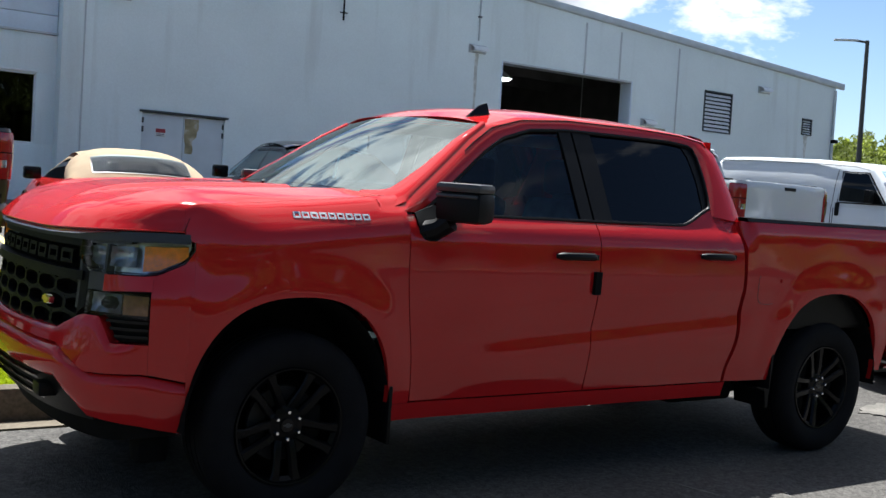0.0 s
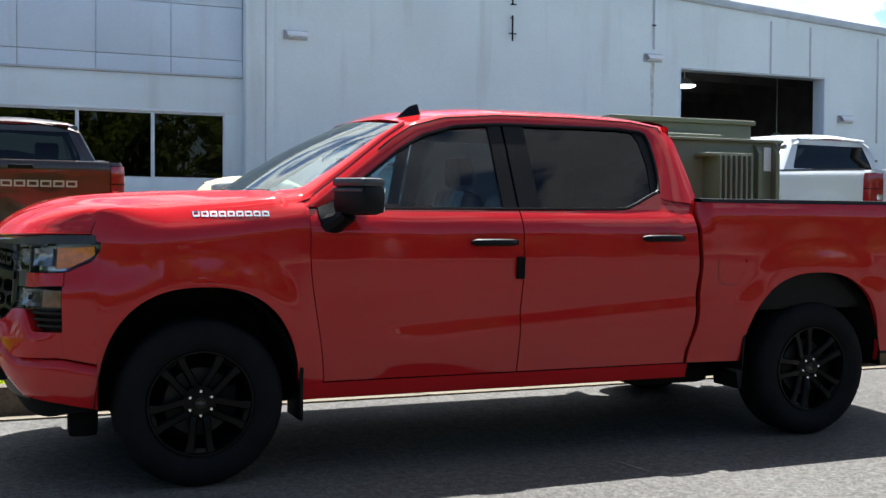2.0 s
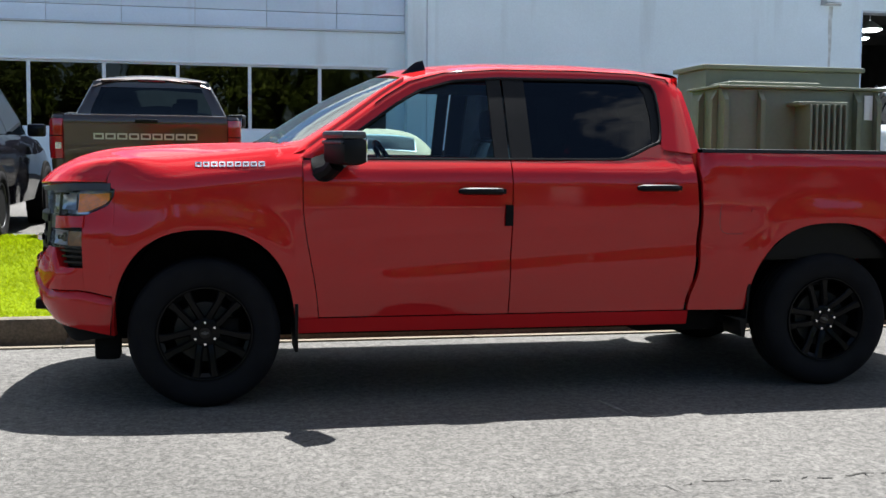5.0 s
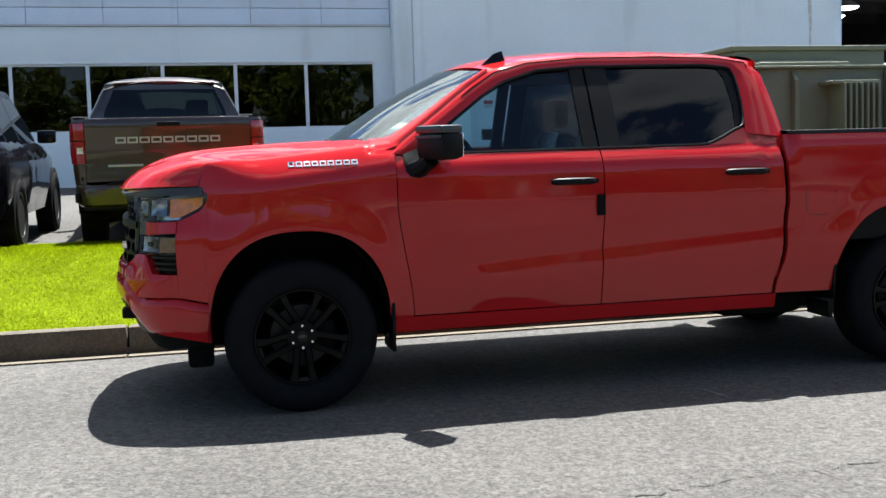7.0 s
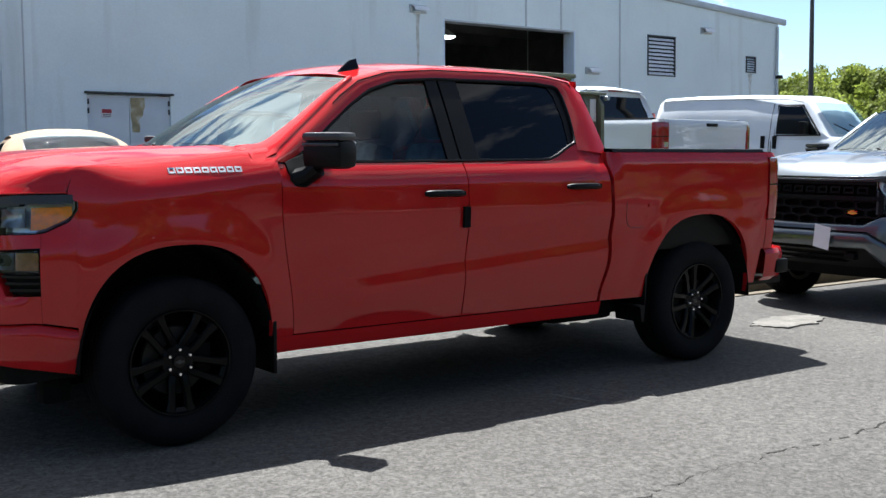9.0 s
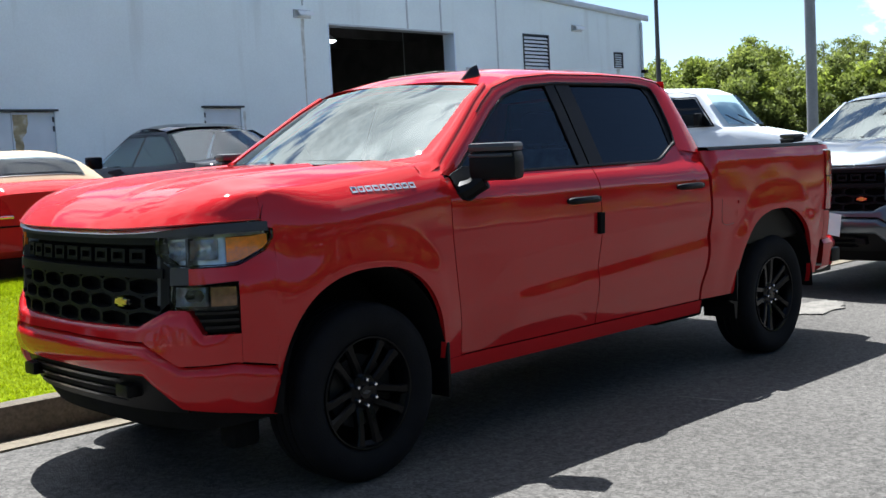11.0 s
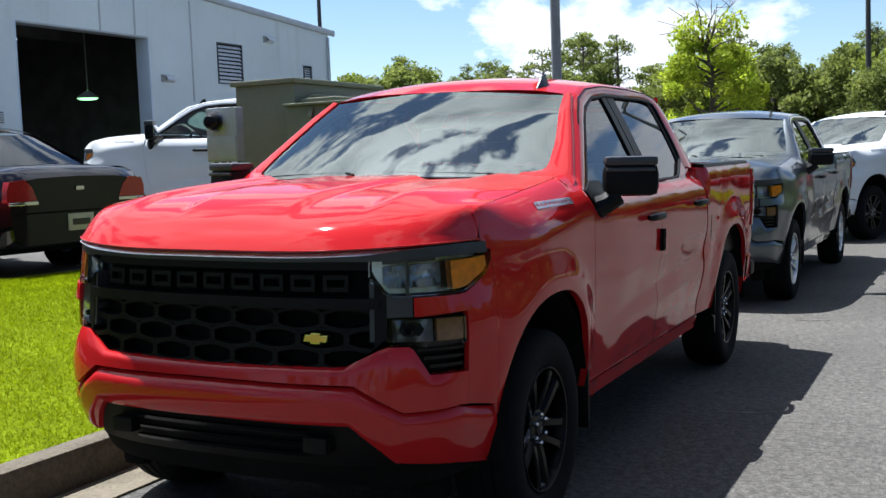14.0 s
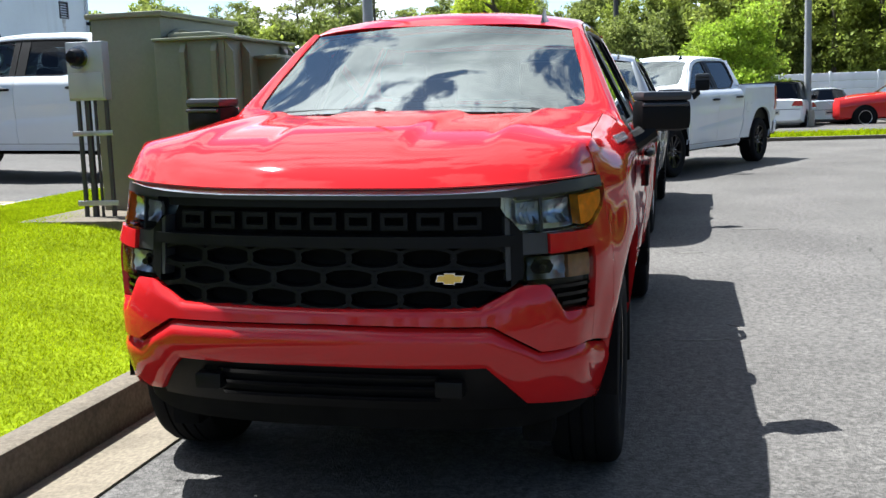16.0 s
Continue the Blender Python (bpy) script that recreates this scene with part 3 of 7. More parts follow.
def front_end(t, body):
    """Bumpers, grille, lamps."""
    full = lambda s: [-v for v in reversed(s[1:])] + s
    both = lambda f: (lambda s: f(abs(s)))
    sl = cols(0, s_y(0.9475), 96)
    part("front_fascia", panel(full(sl), both(lambda s: nose_seam(s) + 0.003), both(chin_top), 6, lambda v, s: (0.014 - 0.016 * max(0.0, (v - 0.7) / 0.3) ** 2) * (1 - smooth01(s_y(0.86), s_y(0.945), abs(s))), 0.06), body, t)
    sl = cols(0, s_y(0.5), 8)[:-1] + cols(s_y(0.5), s_x(-0.486), 52)
    part("front_bumper", panel(full(sl), both(bumper_low), both(lambda s: nose_seam(s) - 0.006), 8, lambda v, s: 0.022 - 0.014 * smooth01(s_y(0.9), s_x(-0.5), abs(s)) - 0.030 * max(0.0, (v - 0.72) / 0.28) ** 2 - 0.012 * max(0.0, (0.2 - v) / 0.2) ** 2, 0.06), body, t)
    sl = cols(0, s_y(0.74), 30)
    part("lower_intake", panel(full(sl), both(lambda s: 0.43), both(lambda s: bumper_low(s) - 0.004), 4, -0.01, 0.05), PLASTIC, t)
    sl = cols(0, s_x(-0.50), 40)
    part("air_dam", panel(full(sl), both(lambda s: 0.335 + 0.05 * smooth01(s_y(0.7), s_x(-0.5), s)), both(lambda s: min(0.445, bumper_low(s) - 0.002)), 3, -0.03, 0.05), DARK, t)
    m = Mesh()
    for zz in (0.475, 0.52, 0.565):
        m.grid([[skin(s, zz - 0.008, 0.004) for s in full(cols(0, s_y(0.42), 12))], [skin(s, zz + 0.008, 0.012) for s in full(cols(0, s_y(0.42), 12))], [skin(s, zz + 0.012, -0.006) for s in full(cols(0, s_y(0.42), 12))]])
    part("intake_slat", m, GLOSSB, t)
    for sd in (1, -1):
        hook = Mesh().bbox((-0.04, -0.05, -0.03), (0.04, 0.05, 0.03), 0.012)
        o = part("tow_hook_bezel", hook, PLASTIC, t)
        o.matrix_local = pose(-0.905, -0.44 * sd, 0.525)
    # grille: backing, upper field with its letter blocks, bar and honeycomb
    sg = s_y(0.70)
    gb = lambda s: float(np.interp(s, (0, s_y(0.54), s_y(0.66), s_y(0.71)), (0.79, 0.795, 0.86, 0.905)))
    gt = lambda s: float(np.interp(s, (0, s_y(0.64), s_y(0.66), s_y(0.71)), (1.160, 1.165, 1.12, 1.06)))
    part("grille_backing", panel(full(cols(0, sg, 26)), both(gb), both(gt), 6, -0.07, 0.03), DARK, t)
    part("grille_bar", panel(full(cols(0, s_y(0.69), 24)), both(lambda s: 1.010), both(lambda s: 1.048), 3, 0.006, 0.06), PLASTIC, t)
    part("grille_upper_frame", panel(full(cols(0, s_y(0.645), 24)), both(lambda s: 1.146), both(lambda s: brow(s) - 0.026), 2, -0.012, 0.05), PLASTIC, t)
    for sd in (1, -1):
        part("grille_side_frame", panel(cols(s_y(0.672), s_y(0.715), 5), lambda s: gb(s) + 0.0, lambda s: min(gt(s), 1.17), 8, -0.004, 0.06, sd), PLASTIC, t)
    m = Mesh()
    cellw, rowh = 0.190, 0.070
    for row in range(3):
        for k in range(-4, 5):
            yc, zc = (k + (0.5 if row % 2 else 0.0)) * cellw, 0.832 + row * rowh
            if abs(yc) > 0.78:
                continue
            outer, inner, back = [], [], []
            for q in range(20):
                a = math.tau * q / 20
                hx = math.copysign(abs(math.cos(a)) ** 0.8, math.cos(a))
                kx = math.copysign(abs(math.cos(a)) ** 1.2, math.cos(a))
                hz = math.copysign(abs(math.sin(a)) ** 0.8, math.sin(a))
                ee = [(0.108 * hx, 0.041 * hz), (0.096 * kx, 0.0315 * hz), (0.090 * kx, 0.028 * hz)]
                for lst, (dy, dz), o in zip((outer, inner, back), ee, (-0.012, -0.012, -0.06)):
                    yy = min(0.70, max(-0.70, yc + dy))
                    lst.append(skin(math.copysign(s_y(abs(yy)), -yy if yy else 1), min(1.010, max(gb(s_y(abs(yy))), zc + dz)), o + 0.002 * (row % 2)))
            m.grid([outer, inner, back], close_v=True)
    part("grille_mesh", m, PLASTIC, t)
    for k in range(9):                                     # letter blocks
        y0 = 0.590 - k * 0.1325
        at = lambda v, z, o: skin(-math.copysign(s_y(abs(v)), v), z, o - 0.045)
        part("letter_block", hollow(at, y0 - 0.106, y0 - 0.006, 1.068, 1.128, 0.016, 0.026), PLASTIC, t)
    bt = Mesh().prism([(-0.056, -0.013), (-0.022, -0.013), (-0.022, -0.023), (0.024, -0.023), (0.024, -0.013), (0.060, -0.013), (0.052, 0.013), (0.022, 0.013), (0.022, 0.023), (-0.024, 0.023), (-0.024, 0.013), (-0.064, 0.013)], 0, -0.015, 0.012)
    o = part("emblem", bt, GOLD, t, "small gold emblem")
    o.matrix_local = pose(-0.915, -0.445, 0.908) @ Matrix.Scale(0.72, 4)
    o = part("emblem_rim", Mesh().prism([(-0.062, -0.017), (-0.026, -0.017), (-0.026, -0.027), (0.028, -0.027), (0.028, -0.017), (0.068, -0.017), (0.058, 0.017), (0.026, 0.017), (0.026, 0.027), (-0.028, 0.027), (-0.028, 0.017), (-0.071, 0.017)], 0, -0.008, 0.02), CHROME, o)
    # bar under the bonnet's lip that runs into both headlamps
    part("brow_bar", panel(full(cols(0, s_x(-0.495), 52)), both(lambda s: brow(s) - 0.030 - 0.010 * smooth01(s_y(0.45), s_y(0.75), s)), both(brow), 3, 0.004, 0.06), BARM, t)
    part("brow_trim", panel(full(cols(0, s_y(0.84), 40)), both(lambda s: brow(s) - 0.014 + 0.012 * smooth01(s_y(0.62), s_y(0.84), s)), both(lambda s: brow(s) + 0.001), 2, lambda v, s: 0.016 - 0.012 * v, 0.02), BADGE, t, "thin satin metal strip")
    for sd in (1, -1):
        sl = cols(s_y(0.655), s_x(-0.475), 22)
        top = lambda s: brow(s) - 0.036 + 0.006 * smooth01(s_x(-0.6), s_x(-0.475), s)
        h = part("headlight", panel(sl, lamp_low, top, 5, 0.004, 0.02, sd), CLEAR, t, "clear headlight with an amber corner")
        part("lamp_housing", panel(sl, lamp_low, top, 3, -0.075, 0.005, sd), LAMPCHROME, h)
        part("amber_corner", panel(cols(s_y(0.922), s_x(-0.50), 8), lambda s: lamp_low(s) + 0.012, lambda s: top(s) - 0.022, 3, -0.004, 0.04, sd), AMBER, h)
        dish = lambda y0, y1, lo, hi, o, dep: sheet([[(sd * s_y(y), lerp(lo(s_y(y)), hi(s_y(y)), v), o - dep * (1 - (2 * u - 1) ** 2) * (1 - (2 * v - 1) ** 2) - 0.005 * (k % 2) - 0.003 * ((k + j) % 3)) for j, v in enumerate(cols(0, 1, 6))] for k, u, y in [(k, k / 10, lerp(y0, y1, k / 10)) for k in range(11)]], 0.01)
        for y0, y1 in ((0.700, 0.782), (0.795, 0.896)):
            part("reflector_bowl", dish(y0, y1, lambda s: lamp_low(s) + 0.026, lambda s: top(s) - 0.026, -0.024, 0.045), LAMPCHROME, h)
        part("lamp_divider", panel(cols(s_y(0.781), s_y(0.791), 1), lamp_low, top, 2, -0.015, 0.05, sd), TRIM, h)
        part("lamp_eyebrow", panel(cols(s_y(0.70), s_y(0.88), 6), lambda s: top(s) - 0.016, lambda s: top(s) - 0.003, 1, -0.012, 0.05, sd), TRIM, h)
        # daytime lamp with the dark vent below it
        sl = cols(s_y(0.715), s_y(0.944), 12)
        r = part("running_lamp", panel(sl, lambda s: 0.876, lambda s: 0.978, 4, -0.006, 0.02, sd), CLEAR, t, "square running lamp with a smoked amber end")
        part("reflector_bowl", dish(0.732, 0.862, lambda s: 0.889, lambda s: 0.967, -0.022, 0.05), LAMPCHROME, r)
        part("lamp_bulb", Mesh().lathe([(0.0, -0.03), (0.012, -0.028), (0.014, 0.0)], 12, pose(*skin(sd * s_y(0.797), 0.928, -0.045), 0, 0, -90)), GLOSSB, r)
        part("amber_end", panel(cols(s_y(0.872), s_y(0.942), 6), lambda s: 0.889, lambda s: 0.967, 3, -0.02, 0.03, sd), SMOKE, r)
        part("lamp_surround", panel(cols(s_y(0.70), s_y(0.95), 10), lambda s: 0.775 + 0.11 * smooth01(s_y(0.86), s_y(0.72), s), lambda s: 1.055, 5, -0.055, 0.02, sd), PLASTIC, t)
        part("lamp_pillar", panel(cols(s_y(0.655), s_y(0.80), 5), lambda s: 0.895 + 0.085 * smooth01(s_y(0.705), s_y(0.716), s), lambda s: lamp_low(s), 4, -0.006, 0.05, sd), BARM, t)
        for zz in (0.80, 0.83, 0.86):
            part("vent_slat", panel(cols(s_y(0.80 + (0.88 - zz) * 0.6), s_y(0.945), 5), lambda s: zz - 0.006, lambda s: zz + 0.006, 1, -0.02, 0.02, sd), GLOSSB, t)
        part("lamp_blade", panel(cols(s_y(0.803), s_y(0.95), 10), lambda s: 0.980 + 0.012 * smooth01(s_y(0.78), s_y(0.95), s), lambda s: lamp_low(s) - 0.006, 3, 0.010, 0.06, sd), body, t)


def pickup(label, body, rim_mat, group="pickup trucks", bar_mat=None, at=None, name="pickup_truck"):
    t = thing(name, label, "pickup truck", group, at)
    front_end(t, body)
    for sd in (1, -1):
        # wing: nose part, then round the arch to the door
        us = ease_ends(s_x(-0.4865), s_x(0.4865), 56)
        low = lambda s: arch(np.interp(s, PS, PP[:, 0]), 0) if s > s_x(-0.487) else nose_seam(s) + 0.006
        top = lambda s: lamp_low(s) - 0.006 if s < s_x(-0.472) else fender_top(np.interp(s, PS, PP[:, 0]))
        sl = sorted(cols(s_y(0.948), s_x(-0.4875), 12) + us + [s_x(0.4875), s_x(-0.4722), s_x(-0.4718)])
        rows = [[(sd * s, lerp(low(s), top(s), j / 28), 0.0) for j in range(29)] for s in sl]
        for x in (0.50, 0.52):
            e = lambda z: x + (0.09 * smooth01(1.15, 0.45, z) + 0.007 if x > 0.51 else 0.05 * smooth01(1.15, 0.45, z))
            rows.append([(sd * s_x(e(z)), z, 0.0) for z in [lerp(0.445, fender_top(x), j / 28) for j in range(29)]])
        wing = sheet(rows, 0.03)
        nose = panel(cols(s_x(-0.516), s_x(-0.4718), 8), lambda s: brow(s) + 0.003 - 0.033 * smooth01(-0.50, -0.49, np.interp(s, PS, PP[:, 0])), lambda s: lerp(brow(s) + 0.020, fender_top(np.interp(s, PS, PP[:, 0])) + 0.003, smooth01(-0.68, -0.60, np.interp(s, PS, PP[:, 0]))), 8, 0.0, 0.025, sd)
        n0 = len(wing.v)
        wing.v += nose.v
        wing.f += [tuple(n0 + k for k in f) for f in nose.f]
        roll = []
        for x in cols(-0.516, 0.60, 42):
            p = skin(sd * s_x(x), fender_top(x), 0.002)
            row = [skin(sd * s_x(x), fender_top(x) - v, 0.002 - 0.04 * v) for v in (0.06, 0.045, 0.03, 0.015)] if x < 0.528 else [p] * 4
            for a in cols(0, 1, 7):
                i, h = shoulder(x, a)
                row.append((p[0], p[1] + sd * i, p[2] + h))
            roll.append(row + [(row[-1][0], row[-1][1] + sd * 0.004, row[-1][2] - 0.05)])
        wing.grid([[(p[0] + 0.006, p[1] + sd * 0.03, p[2] - 0.004) for p in roll[0]]] + roll)
        part("front_wing", wing, body, t, smooth=60)
        fx = lambda z: 0.532 + 0.09 * smooth01(1.15, 0.45, z)
        part("front_door", xpanel(fx, lambda z: 1.712, lambda x: 0.487, belt, 28, 64, 0.0, 0.03, sd), body, t, smooth=50)
        rx = lambda z: 2.855 - 0.05 * smooth01(0.75, 0.48, z) - 0.02 * smooth01(1.0, 1.4, z)
        part("rear_door", xpanel(lambda z: 1.719, rx, lambda x: 0.487, lambda x: belt(x) if x < 2.72 else 1.425, 28, 64, 0.0, 0.03, sd), body, t, smooth=50)
        part("sill", xpanel(lambda z: 0.50, lambda z: 2.83, lambda x: 0.398, lambda x: 0.481, 16, 4, 0.008, 0.05, sd), body, t)
        # roof rail with the pillars
        ro, ri = refine(RAIL_OUT, 3), refine(RAIL_IN, 3)
        rows = [[(sd * s_x(lerp(a[0], b[0], k / 4)), lerp(a[1], b[1], k / 4), 0.010 * math.sin(math.pi * k / 4) - (0.012 if k == 0 else 0.0)) for k in range(5)] for a, b in zip(ro, ri)]
        part("roof_rail", sheet(rows, 0.03), body, t)
        part("roof_seam", Mesh().tube([skin(sd * s_x(lerp(a[0], b[0], 0.26)), lerp(a[1], b[1], 0.26), 0.0075) for a, b in zip(ro[8:29], ri[8:29])], 0.0035, 5), DARK, t)
        part("pillar_foot", sheet([[(sd * s_x(x), z, 0.0) for z in cols(lo, hi, 3)] for x, lo, hi in ((2.645, 1.41, 1.47), (2.70, 1.40, 1.48), (2.78, 1.40, 1.48), (2.835, 1.40, 1.47), (2.850, 1.395, 1.47), (2.858, 1.395, 1.47))], 0.02), body, t)
        # windows
        xs = cols(0.615, 1.64, 18)
        part("front_window", sheet([[(sd * s_x(x), lerp(belt(x), light_top(x), j / 5), -0.016) for j in range(6)] for x in xs], 0.004), SIDEGLASS, t)
        xs = cols(1.83, 2.67, 18)
        part("rear_window", sheet([[(sd * s_x(x), lerp(belt(x), light_top(x), j / 5), -0.016) for j in range(6)] for x in xs], 0.004), TINTGLASS, t)
        for xa, xb, nm in ((1.625, 1.708, "front"), (1.722, 1.85, "rear")):
            part("pillar_cover", sheet([[(sd * s_x(x), lerp(belt(x), light_top(x), j / 6), -0.004) for j in range(7)] for x in cols(xa, xb, 3)], 0.02), PLASTIC, t)
        frame_path = [(x, light_top(x) - 0.006) for x in cols(0.63, 2.62, 40)] + [(2.65, 1.822), (2.668, 1.775), (2.672, 1.70), (2.670, 1.62), (2.662, 1.545), (2.650, 1.495)] + [(x, belt(x) + 0.008) for x in (2.635, 2.615, 2.59, 2.56, 2.53, 2.50, 2.47, 2.44)] + [(x, belt(x) + 0.006) for x in cols(2.4, 0.63, 24)]
        part("window_trim", Mesh().tube([skin(sd * s_x(x), z, -0.004) for x, z in frame_path], 0.010, 6), PLASTIC, t)
        part("rear_quarter_trim", sheet([[(sd * s_x(lerp(a[0], b[0], k / 2)), lerp(a[1], b[1], k / 2), -0.010) for k in range(3)] for a, b in zip(((2.56, 1.847), (2.60, 1.775), (2.615, 1.63), (2.60, 1.47)), ((2.63, 1.840), (2.668, 1.775), (2.672, 1.63), (2.655, 1.49)))], 0.01), PLASTIC, t)
        # bed side round the rear arch
        BED[0] = True
        gap = lambda z: 2.885 - 0.055 * smooth01(0.75, 0.48, z) - 0.018 * smooth01(1.0, 1.4, z)
        bl = lambda s: arch(np.interp(s, PS, PP[:, 0]), 1)
        rows = []
        for u in (0, 0.15, 0.3, 0.45, 0.6, 0.72, 0.84, 1.0):
            zs = [lerp(0.485, 1.425, j / 30) for j in range(31)]
            rows.append([(sd * s_x(lerp(gap(z), 3.189, u)), z, 0.0) for z in zs])
        rows += [[(sd * s, lerp(bl(s), 1.425, j / 30), 0.0) for j in range(31)] for s in ease_ends(s_x(3.1902), s_x(4.2598), 56)]
        tail_low = lambda s: 0.50 if s < s_x(4.42) else 0.74
        for x in (4.261, 4.34, 4.419, 4.421, 4.46):
            rows.append([(sd * s_x(x), lerp(tail_low(s_x(x)), 1.425, j / 30), 0.0) for j in range(31)])
        s_tl = s_x(4.459) + 0.028
        rows.append([(sd * s_tl, lerp(0.74, 1.425, j / 30), 0.0) for j in range(31)])
        part("bed_side", sheet(rows, 0.03), body, t, smooth=50)
        part("bed_rail_cap", sheet([[(sd * s_x(x), 1.427, 0.004), (sd * s_x(x), 1.447, -0.004), (sd * s_x(x), 1.449, -0.07), (sd * s_x(x), 1.40, -0.08)] for x in cols(2.88, 4.455, 12)], 0.006), PLASTIC, t)
        part("bed_inner_side", Mesh().box((2.90, -0.93 * sd - 0.01, 0.80), (4.54, -0.93 * sd + 0.01, 1.43)), PLASTIC, t)
        BED[0] = False
        # tail lamp round the corner
        sl = cols(s_tl + 0.006, s_r(0.875), 8)
        tl = part("tail_light", panel(sl, lambda s: 0.955, lambda s: 1.385, 8, 0.012, 0.05, sd), REDLENS, t, "tall red tail light")
        part("reverse_lamp", panel(cols(s_r(0.945), s_r(0.885), 3), lambda s: 1.06, lambda s: 1.13, 2, 0.016, 0.02, sd), CHROME, tl)
        part("lamp_band", panel(sl, lambda s: 1.195, lambda s: 1.205, 1, 0.015, 0.01, sd), GLOSSB, tl)
        part("tail_corner", panel(sl, lambda s: 0.74, lambda s: 0.948, 4, 0.0, 0.03, sd), body, t)
        part("tail_corner_top", panel(sl, lambda s: 1.392, lambda s: 1.425, 2, 0.0, 0.03, sd), body, t)
        # handles, door-edge guard, badge, fuel flap
        for x0, z0 in ((1.40, 1.195), (2.462, 1.217)):
            hm = Mesh().tube([skin(sd * s_x(x0 + k * 0.265 / 10), z0 + 0.002 * math.sin(math.pi * k / 10), 0.012 + 0.030 * math.sin(math.pi * k / 10) ** 0.4) for k in range(11)], 0.018, 8, radii=[0.012] + [0.0195] * 9 + [0.012])
            h = part("door_handle", hm, PLASTIC, t)
            part("handle_cup", sheet([[(sd * s_x(x0 + 0.07 + 0.12 * u), z0 + dz * math.sin(math.pi * (0.1 + 0.8 * u)), 0.0025) for dz in (-0.038, -0.012, 0.012, 0.034)] for u in cols(0, 1, 8)], 0.004), body, h)
            part("handle_key_cap", Mesh().bbox((-0.012, -0.012, -0.014), (0.012, 0.012, 0.014), 0.004), GLOSSB, h).matrix_local = Matrix.Translation(skin(sd * s_x(x0 + 0.255), z0, 0.028))
        part("door_edge_guard", sheet([[(sd * s_x(x), z, 0.022) for z in (1.000, 1.006, 1.112, 1.118)] for x in (1.672, 1.676, 1.710, 1.714)], 0.022), DARK, t, "black foam door-edge guard")
        for k in range(9):
            x0 = -0.045 + k * 0.042
            at = lambda v, z, o: skin(sd * s_x(v), z + 0.014 * (v - 0.07), o)
            part("badge_letter", hollow(at, x0, x0 + 0.035, 1.322, 1.349, 0.008, 0.004), BADGE, t)
        if sd > 0:
            ring = [skin(s_x(3.085 + 0.095 * math.copysign(abs(math.cos(a)) ** 0.6, math.cos(a))), 1.045 + 0.10 * math.copysign(abs(math.sin(a)) ** 0.6, math.sin(a)), 0.0005) for a in [math.tau * (0.40 + 0.42 * k / 24) for k in range(25)]]
            part("fuel_flap_gap", Mesh().tube(ring, 0.0016, 5), TRIM, t)
            part("fuel_flap_button", Mesh().bbox((-0.014, -0.006, -0.010), (0.014, 0.006, 0.010), 0.004), body, t).matrix_local = Matrix.Translation(skin(s_x(3.20), 1.085, 0.002))
        # mirror
        ym = -1.115 * sd
        mm = Mesh().bbox((-0.075, -0.125, -0.086), (0.075, 0.125, 0.060), 0.04)
        mi = part("wing_mirror", mm, PLASTIC, t, "black folding wing mirror")
        mi.matrix_local = pose(0.745, ym, 1.425, 0, 0, 22 * sd)
        part("mirror_cap", Mesh().bbox((-0.080, -0.120, 0.052), (0.068, 0.120, 0.096), 0.020), TRIM, mi)
        part("mirror_ridge", Mesh().bbox((-0.083, -0.105, 0.026), (0.0, 0.115, 0.044), 0.008), TRIM, mi)
        part("mirror_glass", Mesh().bbox((0.072, -0.105, -0.070), (0.080, 0.105, 0.050), 0.004), CHROME, mi)
        part("mirror_arm", Mesh().tube([(-0.02, 0.06 * sd, -0.08), (-0.03, 0.12 * sd, -0.12), (-0.06, 0.20 * sd, -0.15)], 0.045, 10, radii=[0.05, 0.048, 0.06]), PLASTIC, mi)
        part("mirror_foot", sheet([[(sd * s_x(x), z, 0.012) for z in cols(lo, hi, 4)] for x, lo, hi in ((0.578, 1.315, 1.37), (0.60, 1.268, 1.38), (0.63, 1.247, 1.39), (0.66, 1.244, 1.40), (0.69, 1.256, 1.41), (0.73, 1.302, 1.41), (0.78, 1.338, 1.41), (0.84, 1.354, 1.405))], 0.03), PLASTIC, t)
        # arch liners, mud flaps
        for k, (c, a, h, z) in enumerate(ARCHES):
            rows = []
            for q in range(25):
                ang = math.pi * q / 24
                xx, zz = c - (a + 0.01) * math.cos(ang), z + (h + 0.01) * math.sin(ang)
                rows.append([(xx, -sd * yy, zz) for yy in (0.985, 0.93, 0.60)])
            part("wheel_arch_liner", Mesh().grid(rows), DARK, t)
            part("arch_inner_wall", Mesh().prism([(c - a * math.cos(math.pi * q / 16), z - 0.02 + h * math.sin(math.pi * q / 16)) for q in range(17)], 1, -sd * 0.60, -sd * 0.585), DARK, t)
        part("mud_flap", Mesh().bbox((0.485, -sd * 0.99 - 0.0 if sd > 0 else 0.74, 0.30), (0.505, -0.74 if sd > 0 else 0.99, 0.57), 0.006), PLASTIC, t)
        part("mud_flap", Mesh().prism([(3.07, 0.45), (3.19, 0.43), (3.19, 0.62), (3.215, 0.70), (3.205, 0.56), (3.185, 0.32), (3.165, 0.32), (3.15, 0.42)], 1, -sd * 0.995, -sd * 0.76), PLASTIC, t)
        for xw in (0.0, 3.745):
            wheel_parts(t, pose(xw, -0.845 * sd, 0.41, 0, 0, 0 if sd > 0 else 180) @ pose(0, 0, 0, 0, 20 if xw else 0, 0), rim_mat)
        part("side_step_frame", Mesh().bbox((0.6, -0.60 * sd - 0.05, 0.36), (4.5, -0.60 * sd + 0.05, 0.48), 0.01), DARK, t)
